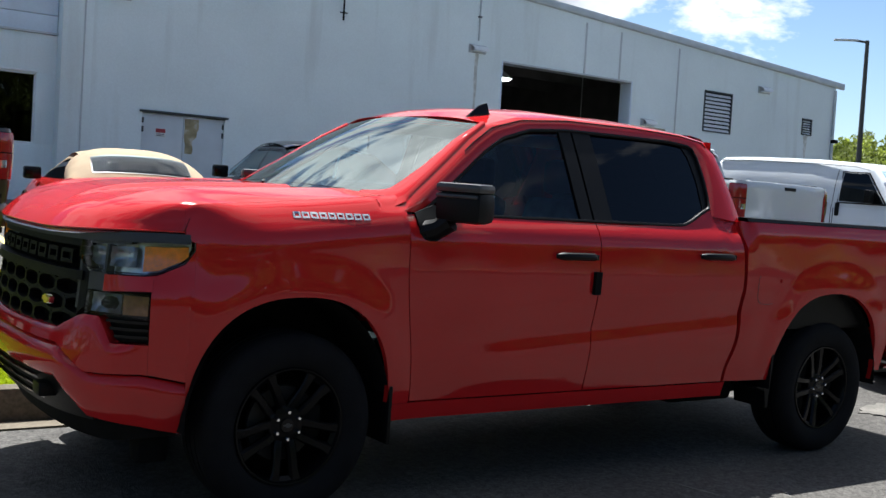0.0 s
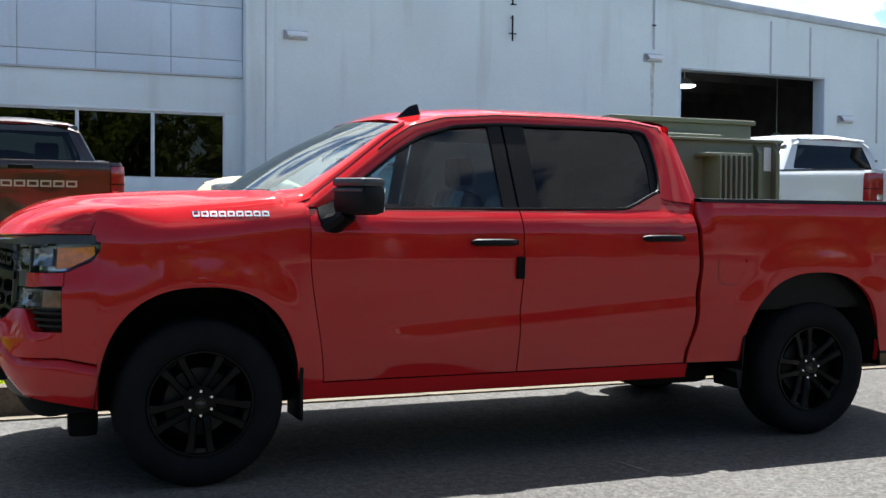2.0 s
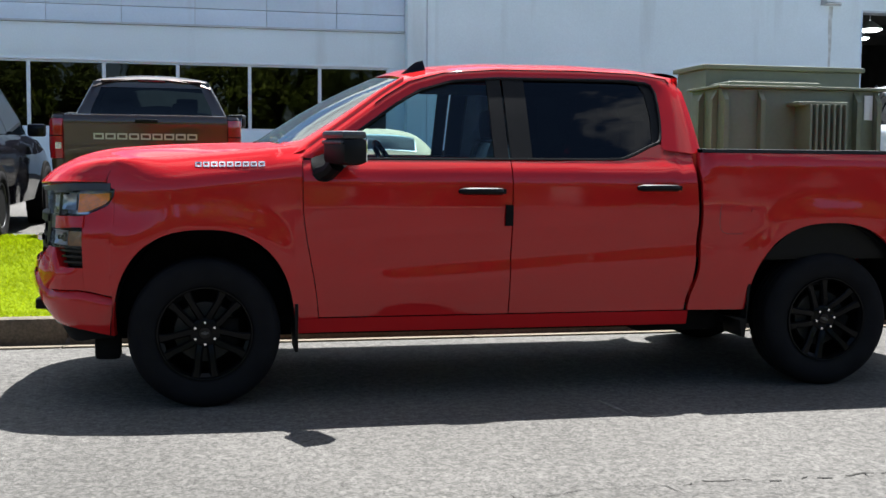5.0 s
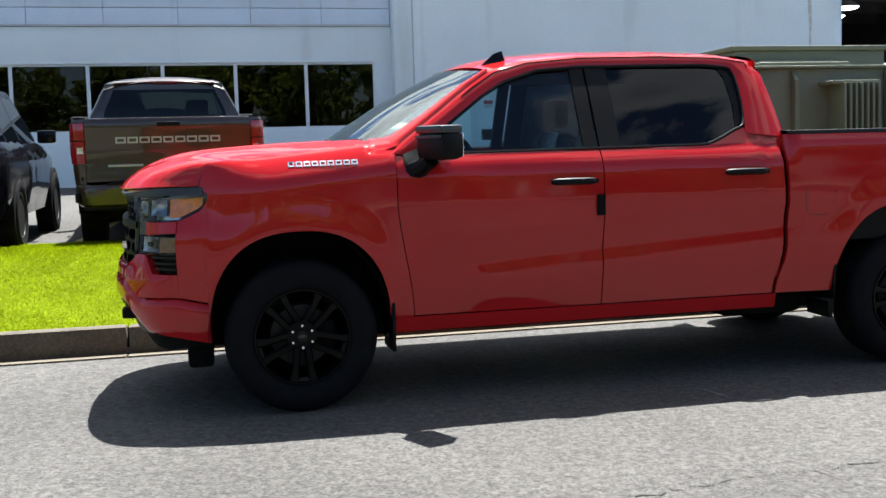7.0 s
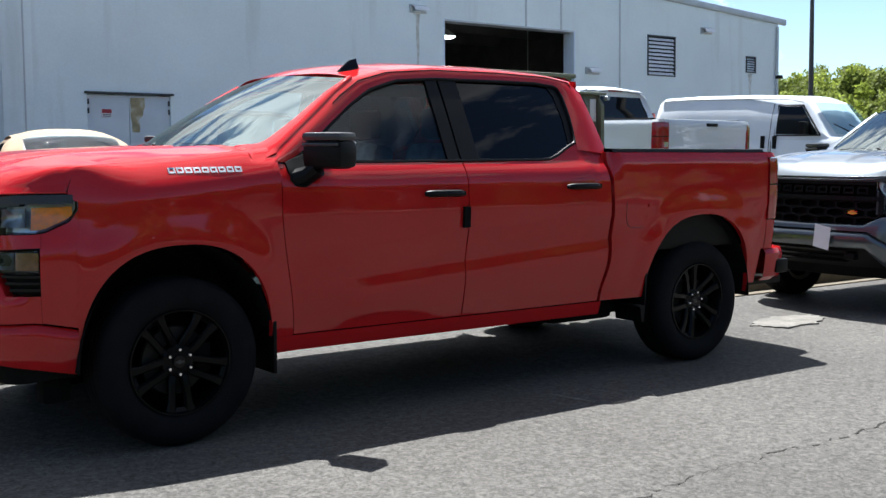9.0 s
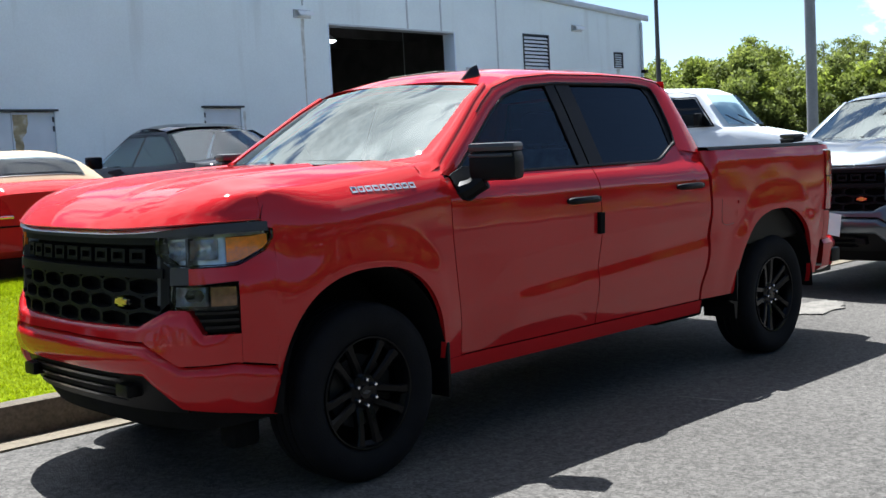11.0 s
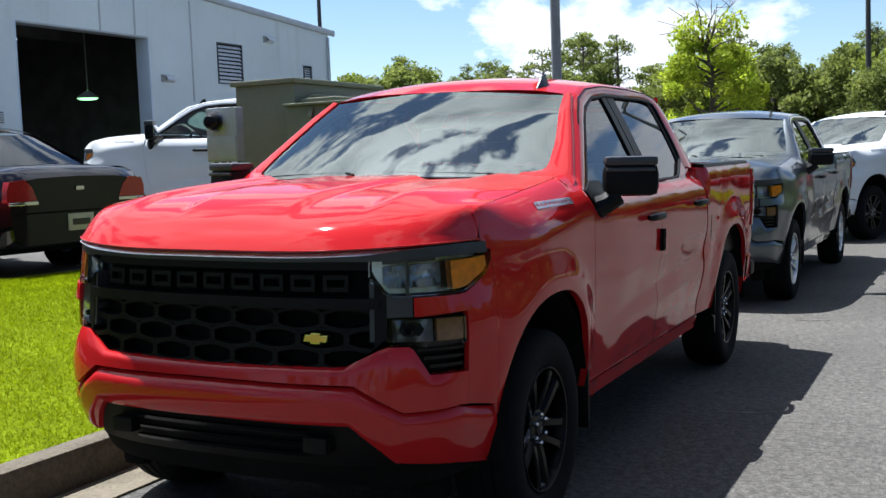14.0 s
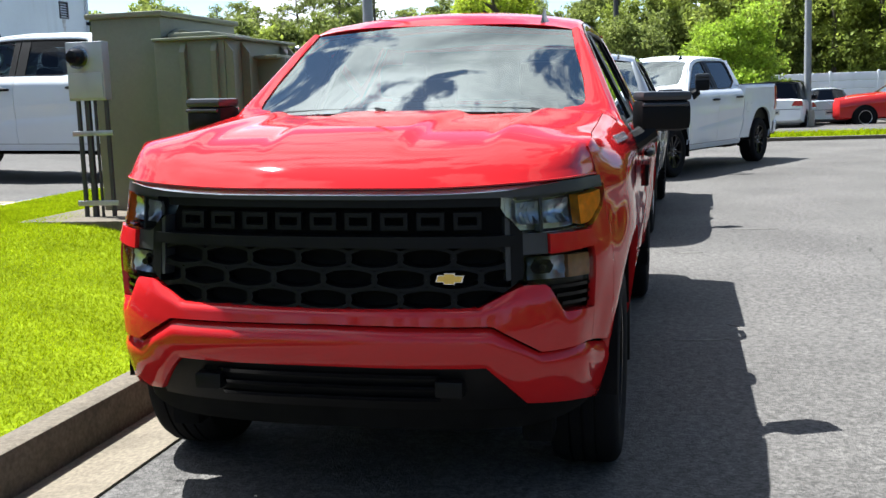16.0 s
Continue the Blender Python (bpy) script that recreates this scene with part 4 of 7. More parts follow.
    # bonnet: rounded lip, low middle dome and raised shoulders with channels between, edges down to the wings
    rows, s_end = [], s_x(-0.52)
    lip = lambda a: brow(a) + 0.012
    front = [skin(s_end * q, lip(abs(s_end * q)), 0.022 - 0.016 * abs(q) ** 6) for q in cols(-1, 1, 120)]
    for i in range(49):
        u = (i / 48) ** 2.3
        xe = lerp(-0.52, 0.47, u)
        ft, (inn, up) = fender_top(xe), shoulder(xe)
        z_edge = lerp(front[0][2], ft + up + 0.001, 1 - math.exp(-(xe + 0.52) / 0.026))
        corner = skin(s_x(xe), min(z_edge, ft), 0.002)
        ye = abs(corner[1]) - inn * max(0.0, (z_edge - ft) / up) ** 1.35 - 0.003
        row = []
        for p in front:
            f = p[1] / abs(front[0][1])
            y, g = ye * f, abs(f)
            x = lerp(p[0], 0.26 + 0.21 * g * g, u) + (corner[0] - lerp(front[0][0], 0.47, u)) * g ** 6
            d = lerp(p[0], 0.26 + 0.21 * g * g, u) - p[0]
            top = lerp(1.321 + 0.124 * (1 - math.exp(-(x + 0.95) / 0.5)), ft + up + 0.001, g ** 3)
            z = p[2] + (top - p[2]) * (1 - math.exp(-d / lerp(0.09, 0.026, g ** 10)))
            sh = smooth01(0.06, 0.42, d)
            z += sh * (0.020 * smooth01(0.285 + 0.02 * u, 0.215 + 0.02 * u, abs(y)) + 0.024 * smooth01(0.50 + 0.04 * u, 0.59 + 0.04 * u, abs(y)) * smooth01(1.0, 0.62, g))
            row.append((x, y, z))
        rows.append(row)
    rows[0] = [tuple(p) for p in front]
    for k in (0, -1):
        part("bonnet_gap", Mesh().tube([(r[k][0], r[k][1] * 1.002, r[k][2] - 0.002) for r in rows], 0.0022, 5), DARK, t)
    m = Mesh().grid(rows)
    m.grid([rows[0], [(p[0] + 0.004, p[1], p[2] - 0.006) for p in rows[0]], [(p[0] + 0.05, p[1] * 0.98, p[2] - 0.010) for p in rows[0]]])
    for k in (0, -1):
        m.grid([[r[k] for r in rows], [(r[k][0], r[k][1] * 0.997, r[k][2] - (0.06 if r[k][0] < -0.35 else 0.03)) for r in rows]])
    m.grid([rows[-1], [(p[0] + 0.004, p[1], p[2] - 0.03) for p in rows[-1]]])
    part("bonnet", m, body, t, smooth=60)
    # windscreen, cowl, wipers, roof, cab back
    edge = refine(RAIL_OUT[:5], 6)[3:]
    rows = []
    for k, (xe, z_e) in enumerate(edge):
        v = k / (len(edge) - 1)
        xc, zc = lerp(0.30, 1.045, v) - 0.02 * math.sin(math.pi * v), lerp(1.447, 1.868, v) + 0.018 * math.sin(math.pi * v)
        ye = abs(skin(s_x(xe), z_e, -0.012)[1])
        rows.append([(lerp(xc, xe, q * q), ye * q, lerp(zc, z_e, q * q)) for q in cols(-1, 1, 20)])
    part("windscreen", Mesh().grid(rows), WSGLASS, t, "green-tinted windscreen")
    for sd in (1, -1):
        pil = []
        for k, row in enumerate(rows):
            w = float(np.interp(k, (0, 1, 2, 4, 8, len(rows) - 1), (0.215, 0.155, 0.125, 0.10, 0.075, 0.035)))
            base = [Vector(p) for p in row]
            q = [sd * b.y / abs(base[0].y) for b in base]
            at = lambda v: Vector([float(np.interp(v, q if sd > 0 else q[::-1], [b[c] for b in (base if sd > 0 else base[::-1])])) for c in range(3)])
            pts = [at(1 - w * f / abs(base[0].y)) + Vector((-0.5, sd * 0.35, 0.8)) * (0.006 + 0.010 * math.sin(math.pi * (0.15 + 0.85 * f))) for f in cols(0, 1, 5)]
            for j, p in enumerate(pts):
                p.z += j / 5 * ((0.020, 0.011, 0.004)[k] if k < 3 else 0.0)
            if k == 0:
                pil.append([tuple(pts[0] + Vector((-0.10, sd * 0.02, -0.05)))] + [tuple(p + Vector((-0.10, 0.0, -0.045))) for p in pts] + [tuple(pts[-1] + Vector((-0.10, 0, -0.06)))])
            pil.append([tuple(pts[0] + Vector((0.0, sd * 0.012, -0.012 if k == 0 else -0.04)))] + [tuple(p) for p in pts] + [tuple(pts[-1] + Vector((0.012, 0, -0.012)))])
        foot = []
        for x in cols(0.40, 0.63, 8):
            a, b = skin(sd * s_x(x), 1.370, -0.006), skin(sd * s_x(x), 1.402, -0.010)
            foot.append([a, b, (x, b[1] + sd * 0.03, 1.422), (x, b[1] + sd * 0.10, 1.426)])
        part("windscreen_pillar", Mesh().grid(pil), body, t, smooth=60)
        part("pillar_base", Mesh().grid(foot), body, t, smooth=60)
    part("windscreen_band", Mesh().grid([[(p[0] + 0.004, p[1] * 0.97, p[2] - 0.004) for p in rows[-1]], [(p[0] + 0.004, p[1] * 0.97, p[2] - 0.004) for p in rows[-2]]]), DARK, t)
    part("cowl", Mesh().grid([[(0.25 + 0.21 * (q ** 2), 0.90 * q, 1.425 - 0.045 * q * q) for q in cols(-1, 1, 20)], [(0.36 + 0.20 * q * q, 0.91 * q, 1.438 - 0.035 * q * q) for q in cols(-1, 1, 20)]]), PLASTIC, t)
    for y0 in (-0.55, 0.15):
        wp = [(0.335 + 0.23 * (y / 0.9) ** 2, y, 1.462 - 0.03 * (y / 0.9) ** 2) for y in cols(y0, y0 + 0.55, 6)]
        part("wiper", Mesh().tube(wp, 0.008, 6).tube([wp[0], (wp[0][0] - 0.03, wp[0][1] - 0.05, wp[0][2] - 0.01)], 0.012, 6), PLASTIC, t)
    rows = []
    for i in range(25):
        u = i / 24
        row = []
        for q in cols(-1, 1, 22):
            xa = lerp(1.045, 1.14, q * q)
            x = lerp(xa, lerp(2.90, 2.86, q * q), u)
            zed = float(np.interp(x, [p[0] for p in RAIL_OUT[4:11]], [p[1] for p in RAIL_OUT[4:11]]))
            zc = float(np.interp(x, (1.045, 1.10, 1.2, 1.35, 1.67, 2.2, 2.6, 2.80, 2.9), (1.868, 1.892, 1.920, 1.943, 1.969, 1.974, 1.962, 1.942, 1.90)))
            ye = abs(skin(s_x(x), zed, -0.012)[1])
            row.append((x, ye * q, lerp(zc, zed, abs(q) ** 2.2)))
        rows.append(row)
    m = Mesh().grid(rows)
    m.grid([rows[0], [(p[0] + 0.02, p[1] * 0.98, p[2] - 0.02) for p in rows[0]]])
    part("roof", m, body, t, smooth=50)
    part("roof_spoiler", Mesh().grid([[(x, 0.60 * q, z - 0.02 * q * q) for q in cols(-1, 1, 14)] for x, z in ((2.76, 1.930), (2.84, 1.918), (2.872, 1.902), (2.87, 1.886), (2.82, 1.87))]), body, t)
    part("roof_lamp", Mesh().bbox((2.865, -0.16, 1.872), (2.878, 0.16, 1.890), 0.005), REDLENS, t)
    fin = Mesh()
    for k, (y, cut) in enumerate(((-0.026, 0.0), (-0.010, 0.30), (-0.003, 0.92), (0.003, 0.92), (0.010, 0.30))):
        y1, cut1 = ((-0.026, 0.0), (-0.010, 0.30), (-0.003, 0.92), (0.003, 0.92), (0.010, 0.30), (0.026, 0.0))[k + 1]
        blade = lambda yy, c: [(lerp(1.10 + 0.2 * u, 1.155 + 0.125 * u, c), -0.508 + yy, 1.846 + 0.040 * u + c * 0.075 * (0.35 + 0.65 * min(1.0, 1.6 * u))) for u in cols(0, 1, 10)]
        fin.grid([blade(y, cut), blade(y1, cut1)])
    part("roof_aerial", fin, GLOSSB, t, "black shark-fin aerial")
    xb = lambda z: 2.915 - 0.09 * smooth01(1.40, 1.90, z)
    for lo, hi, ya, yb in ((1.40, 1.47, -0.86, 0.86), (1.80, 1.875, -0.70, 0.70)):
        part("cab_back", Mesh().grid([[(xb(z), y, z) for y in cols(ya, yb, 8)] for z in cols(lo, hi, 3)]).grid([[(xb(z) - 0.03, y, z) for y in cols(ya, yb, 8)] for z in cols(lo, hi, 3)]), body, t)
    for sd in (1, -1):
        part("cab_back_corner", Mesh().grid([[(xb(z) - 0.01 * (k == 3), -sd * lerp(lerp(0.73, 0.60, smooth01(1.45, 1.85, z)), abs(skin(s_x(2.90), z)[1]) - 0.010, k / 3), z) for k in range(4)] for z in cols(1.40, 1.875, 8)]), body, t)
    part("back_window", Mesh().grid([[(xb(z) - 0.012, y * lerp(0.75, 0.62, smooth01(1.45, 1.85, z)), z) for y in cols(-1, 1, 8)] for z in cols(1.46, 1.81, 4)]), TINTGLASS, t)
    part("cab_rear_wall", Mesh().box((2.84, -0.93, 0.5), (2.87, 0.93, 1.42)), body, t)
    # load bed, tailgate, rear bumper
    part("bed_floor", Mesh().box((2.90, -0.92, 0.78), (4.58, 0.92, 0.82)), PLASTIC, t)
    part("bed_front_wall", Mesh().box((2.895, -0.92, 0.80), (2.92, 0.92, 1.40)), body, t)
    sl = cols(s_r(0.868), PS[-1], 16)
    full = [s for s in sl] + [-s for s in reversed(sl[:-1])]
    tg = [[skin(s, z, o) for s in full] for z, o in ((0.76, 0), (0.80, 0.004), (0.86, -0.008), (1.0, -0.012), (1.28, -0.010), (1.33, 0.004), (1.40, 0.010), (1.43, -0.004), (1.435, -0.05))]
    g = part("tailgate", Mesh().grid(tg).grid([[skin(s, z, -0.06) for s in full] for z in (0.76, 1.43)]), body, t)
    part("tailgate_handle", Mesh().bbox((-0.012, -0.12, -0.022), (0.012, 0.12, 0.022), 0.008), PLASTIC, g).matrix_local = pose(4.635, 0, 1.365)
    for k in range(9):
        y0 = -0.555 + k * 0.1235
        at = lambda v, z, o: skin(-math.copysign(s_r(abs(v)), v), z, o - 0.014)
        part("letter_block", hollow(at, y0, y0 + 0.106, 1.165, 1.232, 0.017, 0.012), bar_mat or TRIM, g)
    part("tail_badge", Mesh().bbox((-0.004, -0.18, -0.012), (0.004, 0.18, 0.012), 0.003), bar_mat or TRIM, g).matrix_local = pose(4.632, -0.46, 0.93)
    rb = []
    zz = [(0.50, -0.12), (0.50, -0.01), (0.53, 0.03), (0.60, 0.04), (0.70, 0.05), (0.735, 0.03), (0.74, -0.06)]
    path = [(4.45, 0.935), (4.56, 0.938), (4.65, 0.920), (4.72, 0.87), (4.76, 0.78), (4.78, 0.60), (4.78, 0.0)]
    path = path + [(x, -y) for x, y in reversed(path[:-1])]
    for z, o in zz:
        row = []
        for i, q in enumerate(path):
            a, c = path[max(i - 1, 0)], path[min(i + 1, len(path) - 1)]
            n = Vector((a[1] - c[1], c[0] - a[0])).normalized()
            row.append((q[0] + n.x * o, -(q[1] + n.y * o), z))
        rb.append(row)
    b = part("rear_bumper", Mesh().grid(rb), body, t)
    part("bumper_step", Mesh().bbox((4.60, -0.66, 0.735), (4.82, 0.66, 0.752), 0.006), PLASTIC, b)
    part("bumper_underside", Mesh().box((4.35, -0.90, 0.47), (4.74, 0.90, 0.52)), PLASTIC, b)
    for sd in (1, -1):
        part("corner_step", Mesh().bbox((4.58, -0.965 * sd - 0.022, 0.550), (4.72, -0.965 * sd + 0.022, 0.655), 0.02), PLASTIC, b)
    part("plate_recess", Mesh().bbox((4.80, -0.20, 0.56), (4.832, 0.20, 0.70), 0.01), PLASTIC, b)
    part("number_plate", Mesh().bbox((4.830, -0.155, 0.57), (4.838, 0.155, 0.69), 0.003), PLATE, b, "pale number plate")
    part("plate_bar", Mesh().bbox((4.836, -0.10, 0.612), (4.841, 0.10, 0.648), 0.002), TRIM, b)
    part("underbody", Mesh().box((-0.55, -0.58, 0.33), (4.5, 0.58, 0.60)).box((-0.60, -0.55, 0.60), (0.5, 0.55, 1.15)), DARK, t)
    for sd in (1, -1):
        part("splash_shield", Mesh().bbox((-0.60, -0.70 * sd - 0.06, 0.24), (-0.46, -0.70 * sd + 0.06, 0.42), 0.03), DARK, t)
    part("floor_pan", Mesh().box((0.50, -0.92, 0.44), (2.86, 0.92, 0.52)), DARK, t)
    part("fuel_tank", Mesh().bbox((2.55, -0.80, 0.33), (3.10, -0.25, 0.52), 0.05), DARK, t)
    for y in (-0.5, 0.5):
        part("axle", Mesh().tube([(3.745, -0.75, 0.41), (3.745, 0.75, 0.41)], 0.05, 8).lathe([(0.02, -0.1), (0.14, -0.06), (0.15, 0.0), (0.14, 0.06), (0.02, 0.1)], 16, pose(3.745, 0, 0.41)), DARK, t) if y > 0 else None
    # cab inside
    part("dashboard", Mesh().bbox((0.42, -0.82, 0.85), (1.00, 0.82, 1.36), 0.08), DASH, t)
    part("cab_floor", Mesh().box((0.6, -0.85, 0.53), (2.82, 0.85, 0.60)), SEAT, t)
    part("headliner", Mesh().grid([[(x, y, 1.84 - 0.05 * abs(y)) for y in cols(-0.62, 0.62, 6)] for x in cols(1.15, 2.82, 6)]), SEAT, t)
    part("rear_shelf_wall", Mesh().box((2.76, -0.80, 0.60), (2.80, 0.80, 1.44)), SEAT, t)
    sw = Mesh()
    ring = [(0.185 * math.cos(math.tau * k / 28), 0.185 * math.sin(math.tau * k / 28), 0) for k in range(29)]
    sw.tube(ring, 0.017, 8, caps=False).tube([(-0.17, 0, 0), (0.17, 0, 0)], 0.022, 6).tube([(0, 0, 0), (0, -0.17, 0)], 0.022, 6).bbox((-0.07, -0.06, -0.03), (0.07, 0.06, 0.02), 0.02)
    part("steering_wheel", sw, GLOSSB, t).matrix_local = pose(1.10, -0.42, 1.30, 0, 62, 0) @ pose(0, 0, 0, 0, 0, 90)
    for y in (-0.42, 0.42):
        s1 = part("front_seat", Mesh().bbox((1.28, y - 0.26, 0.72), (1.80, y + 0.26, 0.92), 0.07).bbox((-0.08, y - 0.25, 0.0), (0.08, y + 0.25, 0.62), 0.07, pose(1.80, 0, 0.86, 0, 14, 0)), SEAT, t)
        part("headrest", Mesh().bbox((1.89, y - 0.14, 1.50), (2.00, y + 0.14, 1.70), 0.045), SEAT, s1)
        part("seat_film", Mesh().bbox((-0.088, y - 0.258, 0.02), (0.088, y + 0.258, 0.635), 0.075, pose(1.80, 0, 0.86, 0, 14, 0)), FILM, s1, "clear protective plastic film")
    part("rear_bench", Mesh().bbox((2.2, -0.75, 0.75), (2.7, 0.75, 0.92), 0.06).bbox((2.62, -0.75, 0.9), (2.76, 0.75, 1.45), 0.06).bbox((2.64, -0.5, 1.44), (2.74, -0.24, 1.62), 0.04).bbox((2.64, 0.24, 1.44), (2.74, 0.5, 1.62), 0.04), SEAT, t)
    return t


CAMBER = 1.15                                              # the road climbs to the kerb, in degrees
hero = pickup("glossy red crew-cab pickup truck with black wheels and trim", RED, BLACKALLOY)
hero.matrix_world = pose(0, -0.93, 0, CAMBER) @ pose(0, 0.93, 0)


# ---------------------------------------------------------------- ground, kerbs, lawn
def ground_z(x, y):
    """Height of the asphalt: the road lies level, the forecourt behind the lawn climbs to the building."""
    far = -0.012 * max(0.0, min(x, 70) - 36)
    if y < 1.4:
        z = 0.0201 * max(0.0, y + 0.93) - 0.10 * smooth01(0.99, 1.06, y)
    elif y < 4.0:
        z = lerp(0.0468, 0.455, smooth01(1.4, 4.0, y))
    elif y < 8.0:
        z = lerp(0.455, 0.50, (y - 4.0) / 4.0)
    else:
        z = lerp(0.50, 0.95, min(1.0, (y - 8.0) / 10.4))
    return z * (1 - smooth01(24, 45, x)) + far


def asphalt(name, base, speck=0.32):
    m = mat(name, base, 0.7, spec=0.11, vary=0.20, scale=0.5, grain=0.26, gscale=20, bump=0.8, bscale=95)
    n, l = m.node_tree.nodes, m.node_tree.links
    b = n["Principled BSDF"]
    src = b.inputs["Base Color"].links[0].from_socket
    co = [k for k in n if k.type == "TEX_COORD"][0]
    v = n.new("ShaderNodeTexVoronoi"); v.inputs["Scale"].default_value = 80.0
    l.new(co.outputs["Object"], v.inputs["Vector"])
    bw = n.new("ShaderNodeRGBToBW"); l.new(v.outputs["Color"], bw.inputs[0])
    r = n.new("ShaderNodeMapRange")
    r.inputs[1].default_value, r.inputs[2].default_value = 0.2, 0.8
    r.inputs[3].default_value, r.inputs[4].default_value = 1 - speck, 1 + speck
    l.new(bw.outputs[0], r.inputs[0])
    sc = n.new("ShaderNodeVectorMath"); sc.operation = "SCALE"
    l.new(src, sc.inputs[0]); l.new(r.outputs[0], sc.inputs["Scale"])
    l.new(sc.outputs[0], b.inputs["Base Color"])
    return m


ASPHALT = asphalt("old_asphalt", (0.081, 0.077, 0.071))
DARKREFL = asphalt("dark_reflected_ground", (0.036, 0.036, 0.037))
CONC = mat("concrete", (0.36, 0.33, 0.275), 0.9, spec=0.2, vary=0.22, scale=2.2, grain=0.22, gscale=60, bump=0.5, bscale=60, tint=(0.30, 0.27, 0.22))
KERBM = mat("dirty_kerb_concrete", (0.105, 0.09, 0.068), 0.92, spec=0.2, vary=0.30, scale=3.0, grain=0.25, gscale=50, bump=0.6, bscale=45, tint=(0.065, 0.056, 0.042))
GUTTERM = mat("stained_gutter_concrete", (0.135, 0.115, 0.084), 0.9, spec=0.2, vary=0.25, scale=2.6, grain=0.25, gscale=45, bump=0.5, bscale=60, tint=(0.10, 0.085, 0.062))
SOIL = mat("lawn_soil", (0.105, 0.140, 0.004), 0.95, spec=0.02, vary=0.25, scale=2, grain=0.4, gscale=35, bump=0.8, bscale=40)
BLADE = leafy(mat("grass_blade", (0.195, 0.250, 0.002), 0.9, spec=0.0, vary=0.22, scale=1.6, grain=0.2, gscale=25, island=True), 0.5)
STRIPE = mat("faded_yellow_paint", (0.48, 0.38, 0.14), 0.8, vary=0.3, scale=9, grain=0.3, gscale=60)

gx = [-400, -150, -60, -30] + cols(-20, 45, 52) + [50, 56, 63, 70, 120, 250, 500]
gy = [-400, -150, -60, -25, -12, -6, -3, -0.93, 0, 0.99, 1.06, 1.3, 1.39] + cols(1.4, 4.4, 8) + [5, 6, 7, 8, 10, 12, 14, 16, 18.4, 25, 40, 80, 200, 400]
tagged(part("ground", Mesh().grid([[(x, y, ground_z(x, y)) for y in gy] for x in gx]), ASPHALT), kind="structure", label="worn light grey asphalt with coarse stones", category="asphalt")

kerb = tagged(new("kerb"), "worn concrete kerb along the lawn", "kerb", kind="structure")
random.seed(3)
x = -22.0
first = None
while x < 13.4:
    k = Mesh()
    dz, dy = random.uniform(-0.004, 0.004), random.uniform(-0.004, 0.004)
    k.bbox((0.006, 1.395 + dy, -0.09), (2.994, 1.555 + dy, 0.150 + dz), 0.022)
    part("kerb_stone", k, KERBM, kerb).location = (x, 0, 0.046)
    x += 3.0
gutter = tagged(new("gutter"), "pale concrete gutter pan with open joints", "gutter", kind="structure")
x = -22.0
while x < 13.4:
    k = Mesh().box((0.008, 0.985, -0.03), (2.992, 1.40, 0.008))
    k.v = [(p[0], p[1], p[2] - 0.05 * (p[1] - 0.985) / 0.41) for p in k.v]            # the pan falls towards the kerb
    part("gutter_slab", k, GUTTERM, gutter).location = (x, 0, 0.042)
    x += 3.0


def lawn_z(x, y):
    a = smooth01(-22, -18, x) * smooth01(8.8, 8.0, x)
    return lerp(0.14, 0.178 + 0.377 * smooth01(1.5, 4.3, y) - 0.03 * smooth01(4.6, 6.0, y), a) + 0.012 * math.sin(1.3 * x + 0.7 * y) * smooth01(1.7, 2.4, y)


LAWN_Y1 = 6.05
lawn = part("lawn", Mesh().grid([[(x, y, lawn_z(x, y)) for y in cols(1.54, LAWN_Y1, 16)] for x in cols(-22, 8.8, 60)]).grid([[(x, LAWN_Y1, lawn_z(x, LAWN_Y1)), (x, LAWN_Y1, 0.3)] for x in cols(-22, 8.8, 60)]), SOIL)
tagged(lawn, "mown bright green lawn behind the kerb", "lawn", kind="structure")
tagged(part("lawn_edging", Mesh().box((-22, LAWN_Y1 + 0.002, 0.38), (8.8, LAWN_Y1 + 0.14, 0.515)), CONC), "low concrete edging", "kerb", kind="structure")


def blades(x0, x1, y0, y1, n, zf, size, seed):
    rng = np.random.default_rng(seed)
    m = Mesh()
    for _ in range(n):
        x, y = rng.uniform(x0, x1), rng.uniform(y0, y1)
        h, w, a = size * rng.uniform(0.6, 1.5), size * 0.16, rng.uniform(0, math.tau)
        lx, ly = rng.normal(0, 0.7 * h), rng.normal(0, 0.7 * h)
        z = zf(x, y) - 0.006
        b = len(m.v)
        m.v += [(x - w * math.cos(a), y - w * math.sin(a), z), (x + w * math.cos(a), y + w * math.sin(a), z), (x + lx, y + ly, z + h)]
        m.f.append((b, b + 1, b + 2))
    return m


def raw(name, m, material):
    me = bpy.data.meshes.new(name)
    me.from_pydata(m.v, [], m.f)
    me.materials.append(material)
    return new(name, me)


tagged(raw("grass", blades(-3.2, 8.7, 1.55, 6.0, 270000, lawn_z, 0.025, 5), BLADE), "short bright green grass", "grass", kind="stuff")
tagged(raw("grass_far", blades(-14, -3.2, 1.55, 6.0, 30000, lawn_z, 0.06, 6), BLADE), "short bright green grass", "grass", kind="stuff")
# unseen dark strip behind, added to darken the doors' reflections, and the verge across it
tagged(part("road", Mesh().box((-120, -14.84, -0.05), (160, -9.2, 0.006)), DARKREFL), "unseen dark asphalt strip added for the door reflections", "road", kind="structure")
tagged(part("lawn_opposite", Mesh().grid([[(x, y, 0.02 + 0.05 * (-15 - y)) for y in cols(-16.3, -15.0, 3)] for x in cols(-90, 90, 12)]).grid([[(x, -16.3, 0.085), (x, -16.3, -0.1)] for x in (-90, 90)]), SOIL), "narrow mown verge across the road", "lawn", kind="structure")
